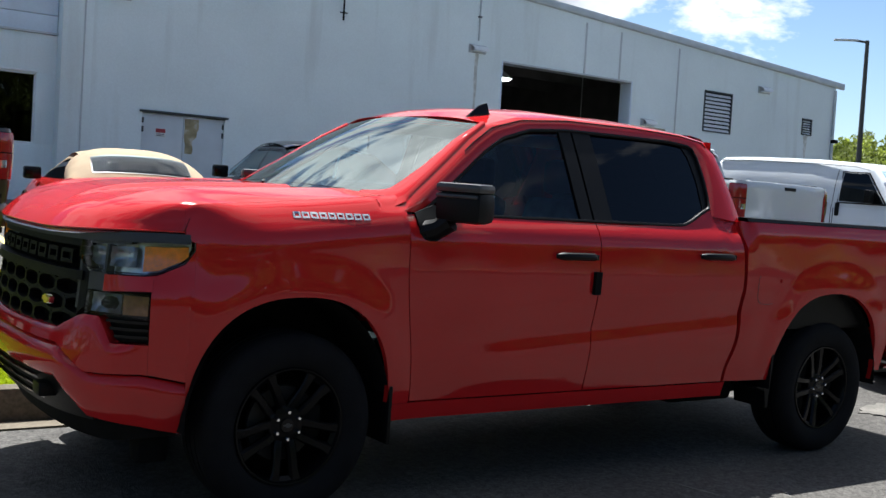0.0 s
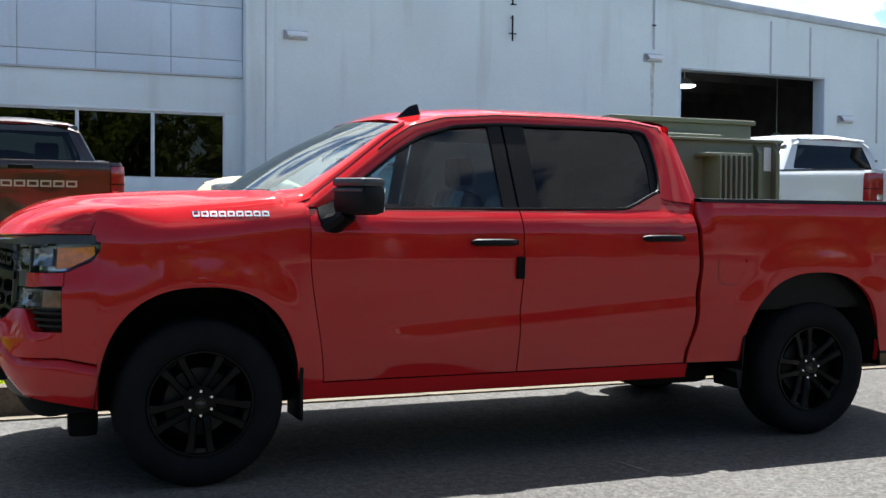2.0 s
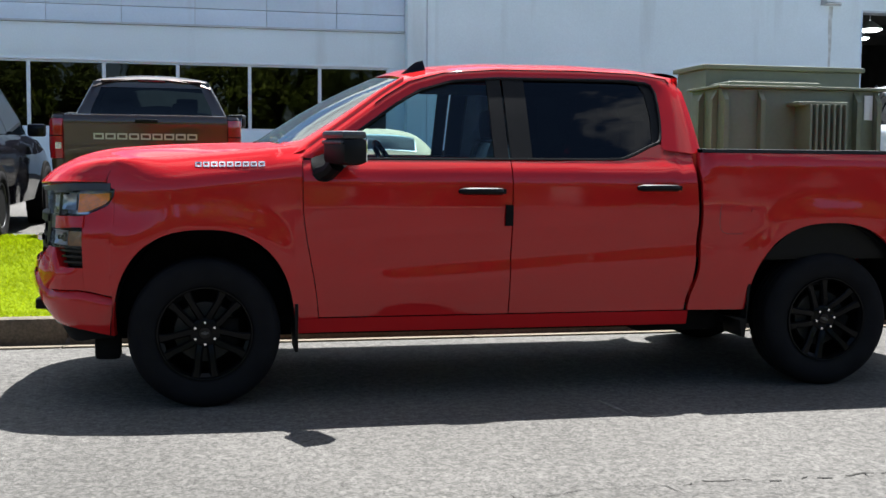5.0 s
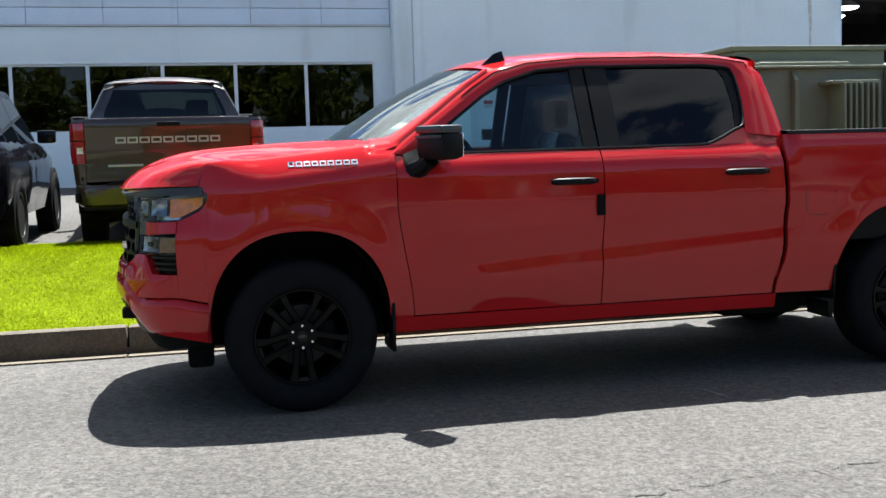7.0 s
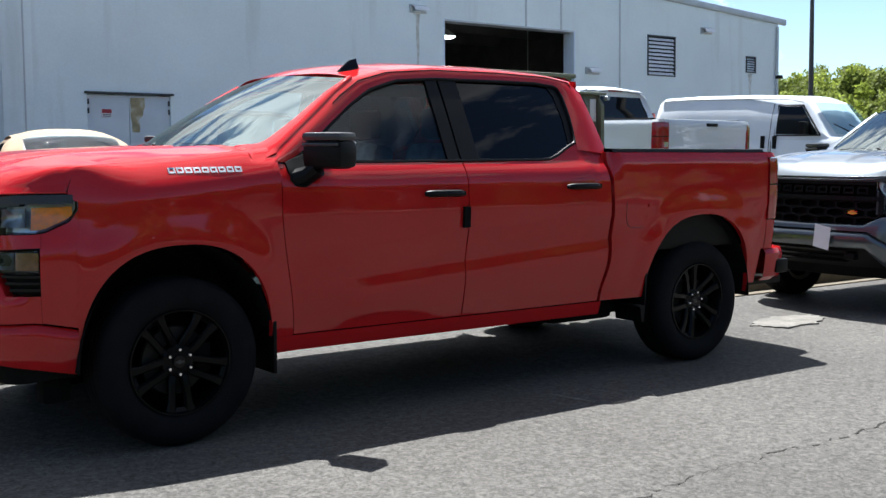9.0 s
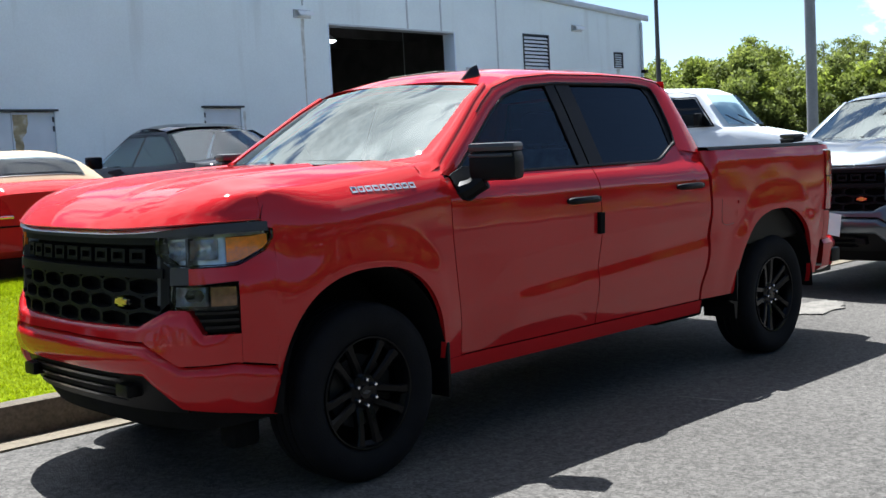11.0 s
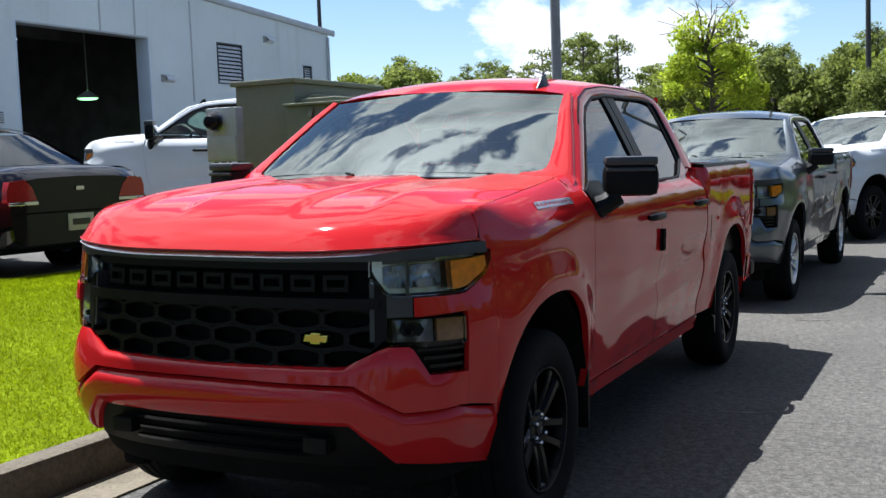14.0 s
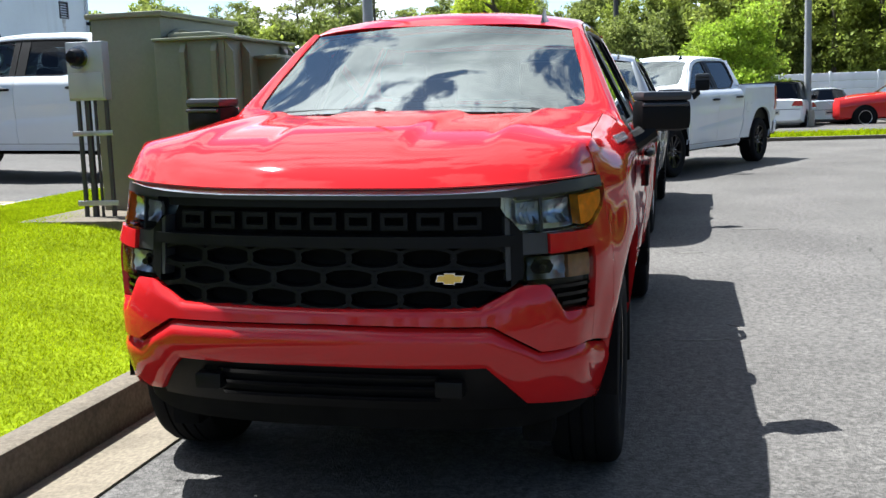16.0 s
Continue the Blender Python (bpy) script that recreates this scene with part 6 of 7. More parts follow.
# ---------------------------------------------------------------- transformer and meter post
GREEN = mat("olive_green_enamel", (0.15, 0.16, 0.105), 0.45, vary=0.08, scale=1.8, grain=0.05, gscale=30, bump=0.06, bscale=14, tint=(0.125, 0.13, 0.075))
METERBOX = mat("grey_meter_box", (0.36, 0.38, 0.39), 0.5, 0.3, vary=0.08, scale=5)
pad = tagged(part("concrete_pad", Mesh().bbox((4.05, 2.45, 0.25), (7.3, 4.45, 0.575), 0.015), KERBM), "weathered concrete pad in the lawn", "pad", kind="structure")
tr = thing("transformer", "olive green pad-mounted transformer on a concrete pad", "transformer", at=pose(0, 0, 0.575))
part("cabinet", Mesh().bbox((4.98, 3.42, 0.0), (6.72, 4.12, 1.775), 0.012), GREEN, tr)
part("cabinet_roof", Mesh().bbox((4.94, 3.385, 1.775), (6.76, 4.16, 1.825), 0.014), GREEN, tr)
part("roof_ridge", Mesh().tube([(5.1, 3.40, 1.60), (5.25, 3.37, 1.66), (6.2, 3.37, 1.65)], 0.018, 6), GREEN, tr)
part("tank", Mesh().bbox((4.82, 2.74, 0.0), (6.50, 3.42, 1.535), 0.012), GREEN, tr)
part("tank_lid", Mesh().bbox((4.77, 2.68, 1.535), (6.55, 3.42, 1.562), 0.012), GREEN, tr)
part("lid_hatch", Mesh().bbox((5.0, 2.95, 1.562), (6.0, 3.37, 1.62), 0.02), GREEN, tr)
for xx in (4.82, 5.20, 6.22, 6.44):
    part("tank_rib", Mesh().prism([(2.74, 0.0), (2.66, 0.0), (2.66, 1.42), (2.735, 1.52)], 0, xx, xx + 0.045), GREEN, tr, smooth=0)
for yy in (2.80, 3.1):
    part("tank_rib", Mesh().prism([(4.82, 0.0), (4.76, 0.0), (4.76, 1.43), (4.815, 1.52)], 1, yy, yy + 0.05), GREEN, tr, smooth=0)
for zz in (0.15, 1.30):
    part("radiator_header", Mesh().bbox((5.50, 2.50, zz + 0.07), (6.02, 2.74, zz + 0.105), 0.01), GREEN, tr)
for k in range(7):
    part("radiator_fin", Mesh().bbox((5.60 + k * 0.062, 2.46, 0.24), (5.625 + k * 0.062, 2.74, 1.38), 0.005), GREEN, tr)
part("data_label", Mesh().bbox((6.34, 2.728, 1.25), (6.43, 2.736, 1.49), 0.002), SIGNW, tr)
part("lid_bolt", Mesh().lathe([(0, -0.03), (0.025, -0.03), (0.025, 0.02)], 10, pose(6.52, 2.66, 1.50)), STEEL, tr)
mp = thing("meter_post", "grey electricity meter box on a steel conduit rack", "meter", at=pose(0, 0, 0.575))
part("box", Mesh().bbox((4.36, 3.68, 1.03), (4.48, 4.03, 1.54), 0.01), METERBOX, mp)
part("box_lid", Mesh().bbox((4.345, 3.69, 1.05), (4.361, 4.02, 1.27), 0.006), METERBOX, mp)
part("meter_glass", Mesh().lathe([(0.0, -0.14), (0.055, -0.135), (0.075, -0.10), (0.08, -0.02)], 24, pose(4.358, 3.90, 1.405, 0, 0, -90)), GLOSSB, mp)
part("meter_ring", Mesh().lathe([(0.08, -0.035), (0.10, -0.035), (0.10, 0.0), (0.08, 0.0)], 24, pose(4.358, 3.90, 1.405, 0, 0, -90)), CHROME, mp)
for yy, rr in ((3.99, 0.022), (3.90, 0.030), (3.83, 0.014), (3.72, 0.022)):
    part("conduit", Mesh().tube([(4.44, yy, -0.05), (4.44, yy, 1.03)], rr, 8), STEEL if yy in (3.93, 3.86) else TRIM, mp)
for zz in (0.72, 0.10):
    part("strut", Mesh().bbox((4.40, 3.66, zz), (4.42, 4.05, zz + 0.045), 0.004), STEEL, mp)


# ---------------------------------------------------------------- other vehicles
def clone(ob, parent, m, rim=None):
    made = {}
    for o in (ob, *ob.children_recursive):
        made[o] = o.copy()
        scene.collection.objects.link(made[o])
        made[o].parent = made.get(o.parent, parent)
        if rim and o.name.startswith("rim"):
            made[o].material_slots[0].link = "OBJECT"
            made[o].material_slots[0].material = rim
    made[ob].matrix_basis = m
    return made[ob]


HERO_WHEEL = [o for o in hero.children if o.name.startswith("wheel") and o.location.x < 1 and o.location.y < 0 and "arch" not in o.name][0]


def parked(m, label, body, rim, letters=None):
    t = copy_thing(hero, m)
    t["label"] = label
    swap = {RED: body}
    for o in [k for k in t.children_recursive if k.name.startswith("door_edge_guard") or (letters is WHITE and k.parent.name.startswith("tailgate") and k.name.startswith(("letter_block", "tail_badge")))]:
        bpy.data.objects.remove(o)
    if body is WHITE:                                      # tall towing mirrors
        for o in t.children:
            if o.name.startswith("wing_mirror"):
                o.matrix_basis = o.matrix_basis @ Matrix.Translation((0, 0, 0.06)) @ Matrix.Diagonal((0.9, 0.95, 1.5, 1))
    for o in t.children_recursive:
        if o.type != "MESH":
            continue
        k = o.data.materials[0]
        if k in swap or (rim and o.name.startswith("rim")) or (letters and o.name.startswith(("letter_block", "tail_badge")) and o.parent.name.startswith("tailgate")):
            o.material_slots[0].link = "OBJECT"
            o.material_slots[0].material = rim if o.name.startswith("rim") else swap.get(k, letters)
    return t


grey = parked(pose(7.36, 0.04, 0.019, CAMBER, 0, -1.0), "dark grey metallic pickup truck with silver alloy wheels", GREY, ALLOY)
PAPER = mat("white_paper", (0.75, 0.76, 0.80), 0.8, vary=0.05, scale=8)
part("paper_tag", Mesh().grid([[(-1.01 - 0.01 * math.sin(3 * u), -0.30 + 0.16 * u + 0.02 * v, 0.77 - 0.20 * v + 0.03 * u) for v in cols(0, 1, 4)] for u in cols(0, 1, 4)]), PAPER, grey, "white paper tag hanging at the grille")
parked(pose(-0.70, 10.05, 0.575, 0, 1.6, -89.2), "brown metallic pickup truck with pale tailgate letters", BROWN, GLOSSB, LETTER)
S = Matrix.Diagonal((1.1, 1.1, 1.1, 1))
w1 = parked(pose(10.86, 10.15, 0.585, 0, 1.6, -87), "white heavy-duty pickup truck parked behind the transformer", WHITE, STEEL, WHITE)
w1.matrix_basis = pose(10.86, 10.15, 0.585, 0, 1.6, -87) @ S
S2 = Matrix.Diagonal((1.08, 1.08, 1.08, 1))
w2 = parked(pose(0, 0, 0), "white heavy-duty pickup truck standing across the road's end", WHITE, GLOSSB)
w2.matrix_basis = pose(14.9, -1.1, 0.0, 0, 0, -24) @ S2 @ pose(0, 0.93, 0)


def car(label, category, at, body, roofm, st, cab, wheels, length, glassm=TINTGLASS, rim=ALLOY, name="car", group="parked cars", wr=0.33, tail=True, doors=(0.5,)):
    """Car from stations. st: (x, half width, under, waist, top); cab: (x0 front foot, x1 front top, x2 rear top, x3 rear foot, half width foot, half width top, z foot, z top)."""
    t = thing(name, label, category, group, at)
    rows = []
    for x, hw, zu, zw, zt in st:
        sec = []
        for y, z in ((0, zu), (hw * 0.80, zu), (hw * 0.96, zu + 0.06), (hw, lerp(zu, zw, 0.45)), (hw, lerp(zu, zw, 0.75)), (hw * 0.985, zw), (hw * 0.90, lerp(zw, zt, 0.8)), (hw * 0.6, zt), (0, zt + 0.012)):
            sec.append((x, -y, z))
        rows.append(sec + [(p[0], -p[1], p[2]) for p in reversed(sec[:-1])])
    m = Mesh().grid(rows)
    for r in (rows[0], rows[-1]):
        n = len(m.v)
        m.v += r
        m.f.append(tuple(range(n, n + len(r) - 1)))
    part("body", m, body, t, smooth=45)
    x0, x1, x2, x3, wf, wt2_, zf, zt = cab
    base = [(x0, wf * 0.92), (lerp(x0, x1, 0.5), wf), (x1, wf), (x2, wf), (lerp(x2, x3, 0.5), wf), (x3, wf * 0.90)]
    crown = lambda x: zt - 0.05 * ((x - (x1 + x2) / 2) / max(0.3, (x2 - x1) / 2)) ** 2
    rows = []
    for q in cols(-1, 1, 12):
        row = []
        for u in cols(0, 1, 14):
            x = lerp(x1, x2, u)
            row.append((x, wt2_ * q, crown(x) - 0.05 * q ** 4))
        rows.append(row)
    part("roof", Mesh().grid(rows).grid([[(p[0], p[1] * 0.98, p[2] - 0.03) for p in r] for r in rows]), roofm, t, smooth=50)
    gl = lambda pts, nm: part(nm, Mesh().grid(pts), glassm, t)
    gl([[(lerp(x0, x1, v) - 0.06 * (1 - q * q) * (1 - v * 0.5), lerp(wf * 0.90, wt2_ * 0.97, v) * q, lerp(zf, crown(x1) - 0.05 * q ** 4, v)) for q in cols(-1, 1, 8)] for v in cols(0, 1, 4)], "windscreen")
    gl([[(lerp(x3, x2, v) + 0.05 * (1 - q * q) * (1 - v * 0.5), lerp(wf * 0.84, wt2_ * 0.90, v) * q, lerp(zf, crown(x2) - 0.05 * q ** 4, v)) for q in cols(-1, 1, 8)] for v in cols(0.08, 0.92, 4)], "rear_window")
    fr = lambda x: smooth01(0, 1, 0) + (min(1, (x - x0) / max(0.01, x1 - x0)) if x < x1 else (1 if x <= x2 else max(0, (x3 - x) / max(0.01, x3 - x2))))
    for sd in (1, -1):
        P = lambda x, v: (x, -sd * lerp(wf * (0.97 if x0 < x < x3 else 0.92), wt2_, v), lerp(zf, zt - 0.10, v))
        cuts = [x0 + 0.12] + [lerp(x0, x3, d) for d in doors] + [x3 - 0.10]
        for a, b in zip(cuts, cuts[1:]):
            pts = []
            for x in cols(a + 0.03, b - 0.03, 8):
                top = max(0.04, min(1.0, fr(x)) - 0.06)
                pts.append([P(x, v * top) for v in cols(0, 1, 4)])
            part("side_window", Mesh().grid(pts), glassm, t)
        fine = cols(x0 - 0.03, x3 + 0.03, 30)
        part("pillar_rail", Mesh().grid([[P(x, max(0.0, min(1.0, fr(x))) * v + 0.0) for v in (max(0.0, 0.86), 1.0)] for x in fine]), roofm, t)
        for d in doors:
            xx = lerp(x0, x3, d)
            part("door_pillar", Mesh().grid([[P(x, v) for v in cols(0, max(0.1, min(1.0, fr(x))), 3)] for x in (xx - 0.035, xx + 0.035)]), GLOSSB if roofm is not CREAM else roofm, t)
        for d in list(doors) + [0.92]:
            xx = lerp(x0, x3, d) - 0.16
            part("door_handle", Mesh().bbox((xx - 0.09, -sd * wf * 1.03 - 0.02, zf - 0.14), (xx + 0.09, -sd * wf * 1.03 + 0.02, zf - 0.11), 0.008), body, t)
        part("wing_mirror", Mesh().bbox((x0 + 0.32, -sd * (wf + 0.14) - 0.10, zf - 0.02), (x0 + 0.46, -sd * (wf + 0.14) + 0.10, zf + 0.13), 0.03), GLOSSB, t)
        hwm = max(s[1] for s in st)
        for xw in wheels:
            # flat dark disc on the flank stands for the shade inside the arch
            part("wheel_arch", Mesh().lathe([(0.0, 0.0), (wr + 0.05, 0.0), (wr + 0.065, 0.02), (wr + 0.065, 0.2)], 28, pose(xw, -sd * (hwm + 0.004), wr, 0, 0, 0 if sd > 0 else 180)), DARK, t)
            clone(HERO_WHEEL, t, pose(xw, -sd * (hwm - 0.085 * wr / 0.41), wr, 0, 0, 0 if sd > 0 else 180) @ Matrix.Diagonal((wr / 0.41, wr / 0.41 * 0.8, wr / 0.41, 1)), rim)
        xe = st[-1][0]
        if tail:
            zt_ = st[-1][4] + 0.035
            hw = st[-1][1] * 1.05
            m = Mesh().prism([(hw * 0.60, zt_ - 0.235), (hw * 0.66, zt_ - 0.12), (hw * 0.76, zt_ - 0.045), (hw * 0.96, zt_ - 0.06), (hw * 1.0, zt_ - 0.14), (hw * 1.005, zt_ - 0.245)], 0, xe - 0.10, xe + 0.006)
            m.v = [(p[0], -sd * p[1], p[2]) for p in m.v]
            tl = part("tail_light", m, REDLENS, t)
            part("reverse_lamp", Mesh().bbox((xe + 0.004, -sd * hw * 0.79 - 0.17, zt_ - 0.275), (xe + 0.016, -sd * hw * 0.79 + 0.17, zt_ - 0.245), 0.004), CHROME, tl)
    if tail:
        part("number_plate", Mesh().bbox((st[-1][0] + 0.0, -0.155, st[-1][4] - 0.50), (st[-1][0] + 0.018, 0.155, st[-1][4] - 0.34), 0.004), PLATE, t)
        part("plate_bar", Mesh().bbox((st[-1][0] + 0.016, -0.11, st[-1][4] - 0.45), (st[-1][0] + 0.022, 0.11, st[-1][4] - 0.39), 0.002), TRIM, t)
        part("boot_badge", Mesh().bbox((st[-1][0] + 0.004, -0.05, st[-1][4] - 0.12), (st[-1][0] + 0.02, 0.05, st[-1][4] - 0.085), 0.006), CHROME, t)
        part("bumper_seam", Mesh().box((st[-1][0] + 0.002, -st[-1][1] * 0.95, st[-1][4] - 0.325), (st[-1][0] + 0.009, st[-1][1] * 0.95, st[-1][4] - 0.31)), DARK, t)
    return t


CARRED = paint("dull_red_paint", (0.42, 0.02, 0.02))
SEDAN = ((-0.95, 0.62, 0.30, 0.55, 0.62), (-0.90, 0.74, 0.22, 0.60, 0.72), (-0.6, 0.88, 0.20, 0.66, 0.83), (0.0, 0.92, 0.20, 0.76, 0.93), (0.75, 0.925, 0.20, 0.86, 0.99), (1.8, 0.925, 0.20, 0.88, 1.0), (2.9, 0.925, 0.20, 0.90, 1.02), (3.5, 0.92, 0.22, 0.92, 1.06), (3.80, 0.90, 0.25, 0.90, 1.05), (3.96, 0.87, 0.29, 0.86, 1.02), (4.05, 0.81, 0.34, 0.80, 0.95))
car("black four-door saloon with red tail lights and a pale plate", "saloon car", pose(5.20, 10.15, 0.585, 0, 1.7, -98) @ Matrix.Diagonal((1.05, 1.02, 1.11, 1)), BLACK, BLACK, SEDAN, (0.72, 1.45, 2.55, 3.42, 0.86, 0.60, 0.98, 1.47), (0.0, 2.8), 5.0, doors=(0.47,), glassm=SIDEGLASS)
COUPE = tuple((x * 0.93, hw * 0.98, zu, zw * 0.96, zt * 0.95) for x, hw, zu, zw, zt in SEDAN)
cv = car("red convertible with a closed cream canvas top", "convertible", pose(2.45, 9.55, 0.56, 0, 1.5, -98), CARRED, CREAM, COUPE, (0.85, 1.45, 2.35, 3.05, 0.82, 0.58, 0.92, 1.30), (0.0, 2.6), 4.7, doors=())
ST = ((1.75, 0.66, 1.30), (1.95, 0.70, 1.335), (2.25, 0.74, 1.335), (2.5, 0.77, 1.29), (2.72, 0.79, 1.20), (2.9, 0.80, 1.08), (3.02, 0.80, 0.97), (3.06, 0.79, 0.92))


def top_at(x, a, off=0.0):
    """Point on the folding top's dome at length x and angle a."""
    w, zt = np.interp(x, [s[0] for s in ST], [s[1] for s in ST]) + off, np.interp(x, [s[0] for s in ST], [s[2] for s in ST]) + off
    c, s = math.cos(a), math.sin(a)
    return (x + 0.5 * off, w * math.copysign(abs(c) ** 0.72, c), 0.90 + (zt - 0.90) * s ** 0.72)


part("canvas_top", Mesh().grid([[top_at(x, math.pi * k / 24) for k in range(25)] for x in cols(1.75, 3.06, 22)]), CREAM, cv, "closed cream canvas top", smooth=60)
part("top_window", Mesh().grid([[top_at(x, a, 0.012) for a in cols(0.98, math.pi - 0.98, 12)] for x in cols(2.60, 2.90, 6)]), SIDEGLASS, cv)
part("top_window_back", Mesh().grid([[top_at(x, a, 0.005) for a in cols(0.96, math.pi - 0.96, 12)] for x in cols(2.58, 2.92, 6)]), TRIM, cv)
SUV = ((-0.9, 0.70, 0.35, 0.70, 0.80), (-0.8, 0.86, 0.28, 0.80, 0.98), (0.0, 0.95, 0.28, 0.92, 1.08), (0.8, 0.96, 0.28, 1.0, 1.14), (2.0, 0.96, 0.28, 1.02, 1.14), (3.3, 0.96, 0.28, 1.04, 1.15), (3.75, 0.93, 0.34, 1.05, 1.16), (3.85, 0.88, 0.42, 1.0, 1.12))
car("dark grey sport utility vehicle parked nose to the building", "SUV", pose(-3.2, 9.1, 0.54, 0, 1.2, -91.5) @ Matrix.Scale(1.07, 4), BLACK, BLACK, SUV, (0.75, 1.35, 3.3, 3.75, 0.90, 0.66, 1.12, 1.78), (0.0, 2.85), 4.8, doors=(0.42, 0.72), wr=0.37, name="suv", rim=TRIM)
car("white and black sport utility vehicle at the far fence", "SUV", pose(39.5, -5.25, -0.16, 0, 0, 168), WHITE, BLACK, SUV, (0.75, 1.35, 3.3, 3.75, 0.90, 0.72, 1.12, 1.82), (0.0, 2.85), 4.8, doors=(0.42, 0.72), wr=0.37, name="suv")
HATCH = ((-0.7, 0.58, 0.3, 0.6, 0.66), (-0.6, 0.74, 0.22, 0.68, 0.82), (0.0, 0.80, 0.2, 0.84, 0.95), (0.7, 0.80, 0.2, 0.9, 1.0), (2.2, 0.80, 0.2, 0.92, 1.04), (2.75, 0.80, 0.26, 0.94, 1.06), (2.9, 0.74, 0.34, 0.86, 1.0))
car("pale blue-silver small hatchback at the far fence", "hatchback", pose(41.3, -6.45, -0.16, 0, 0, 183), SILVER, SILVER, HATCH, (0.45, 1.05, 2.35, 2.85, 0.76, 0.56, 0.98, 1.50), (0.0, 2.35), 3.6, wr=0.29, name="hatchback", doors=(0.5,))
car("red hatchback standing at the far fence", "hatchback", pose(39.0, -7.6, -0.16, 0, 0, -80) @ Matrix.Scale(1.1, 4), CARRED, CARRED, SUV, (0.75, 1.45, 2.9, 3.6, 0.88, 0.64, 1.06, 1.60), (0.0, 2.7), 4.5, wr=0.35, name="hatchback", doors=(0.45, 0.75), glassm=SIDEGLASS)
car("white hatchback standing inside the workshop", "hatchback", pose(18.8, 21.3, 0.957, 0, 0, 92), WHITE, WHITE, HATCH, (0.45, 1.05, 2.35, 2.85, 0.76, 0.56, 0.98, 1.50), (0.0, 2.35), 3.6, wr=0.29, name="hatchback", doors=(0.5,))
VAN = ((-0.85, 0.72, 0.40, 0.75, 0.85), (-0.75, 0.90, 0.30, 0.85, 1.05), (-0.2, 0.98, 0.28, 1.0, 1.16), (0.35, 1.0, 0.28, 1.12, 1.26), (1.5, 1.0, 0.28, 1.15, 1.28), (4.6, 1.0, 0.30, 1.15, 1.28), (4.95, 0.98, 0.40, 1.15, 1.28), (5.0, 0.94, 0.45, 1.1, 1.24))
vn = thing("cargo_van", "white windowless cargo van on the forecourt", "van", at=pose(20.90, 8.4, 0.515, 0, -2.2, 94) @ Matrix.Scale(1.13, 4))
rows = []
for x, hw, zu, zw, zt in VAN:
    sec = [(x, -y, z) for y, z in ((0, zu), (hw * 0.85, zu), (hw, zu + 0.12), (hw, zw), (hw * 0.9, zt), (0, zt + 0.01))]
    rows.append(sec + [(p[0], -p[1], p[2]) for p in reversed(sec[:-1])])
part("body", Mesh().grid(rows), WHITE, vn, smooth=45)
rows = []
for x, wb, wt_, zt in ((0.45, 0.93, 0.90, 1.22), (0.80, 0.96, 0.86, 1.62), (1.12, 0.97, 0.80, 2.02), (1.35, 0.98, 0.78, 2.10), (2.5, 0.985, 0.80, 2.14), (4.0, 0.985, 0.80, 2.13), (4.75, 0.98, 0.80, 2.10), (4.92, 0.96, 0.76, 2.0), (5.0, 0.94, 0.72, 1.5), (5.0, 0.93, 0.90, 1.2)):
    sec = [(x, -y, z) for y, z in ((wb, 1.18), (lerp(wb, wt_, 0.35), lerp(1.18, zt, 0.5)), (wt_, zt - 0.10), (wt_ * 0.93, zt - 0.03), (wt_ * 0.6, zt), (0, zt + 0.01))]
    rows.append(sec + [(p[0], -p[1], p[2]) for p in reversed(sec[:-1])])
part("upper_body", Mesh().grid(rows), WHITE, vn, smooth=45)
part("windscreen", Mesh().grid([[(lerp(0.44, 1.10, v) - 0.05, lerp(0.84, 0.72, v) * q, lerp(1.28, 2.0, v)) for q in cols(-1, 1, 8)] for v in cols(0.05, 0.95, 4)]), SIDEGLASS, vn)
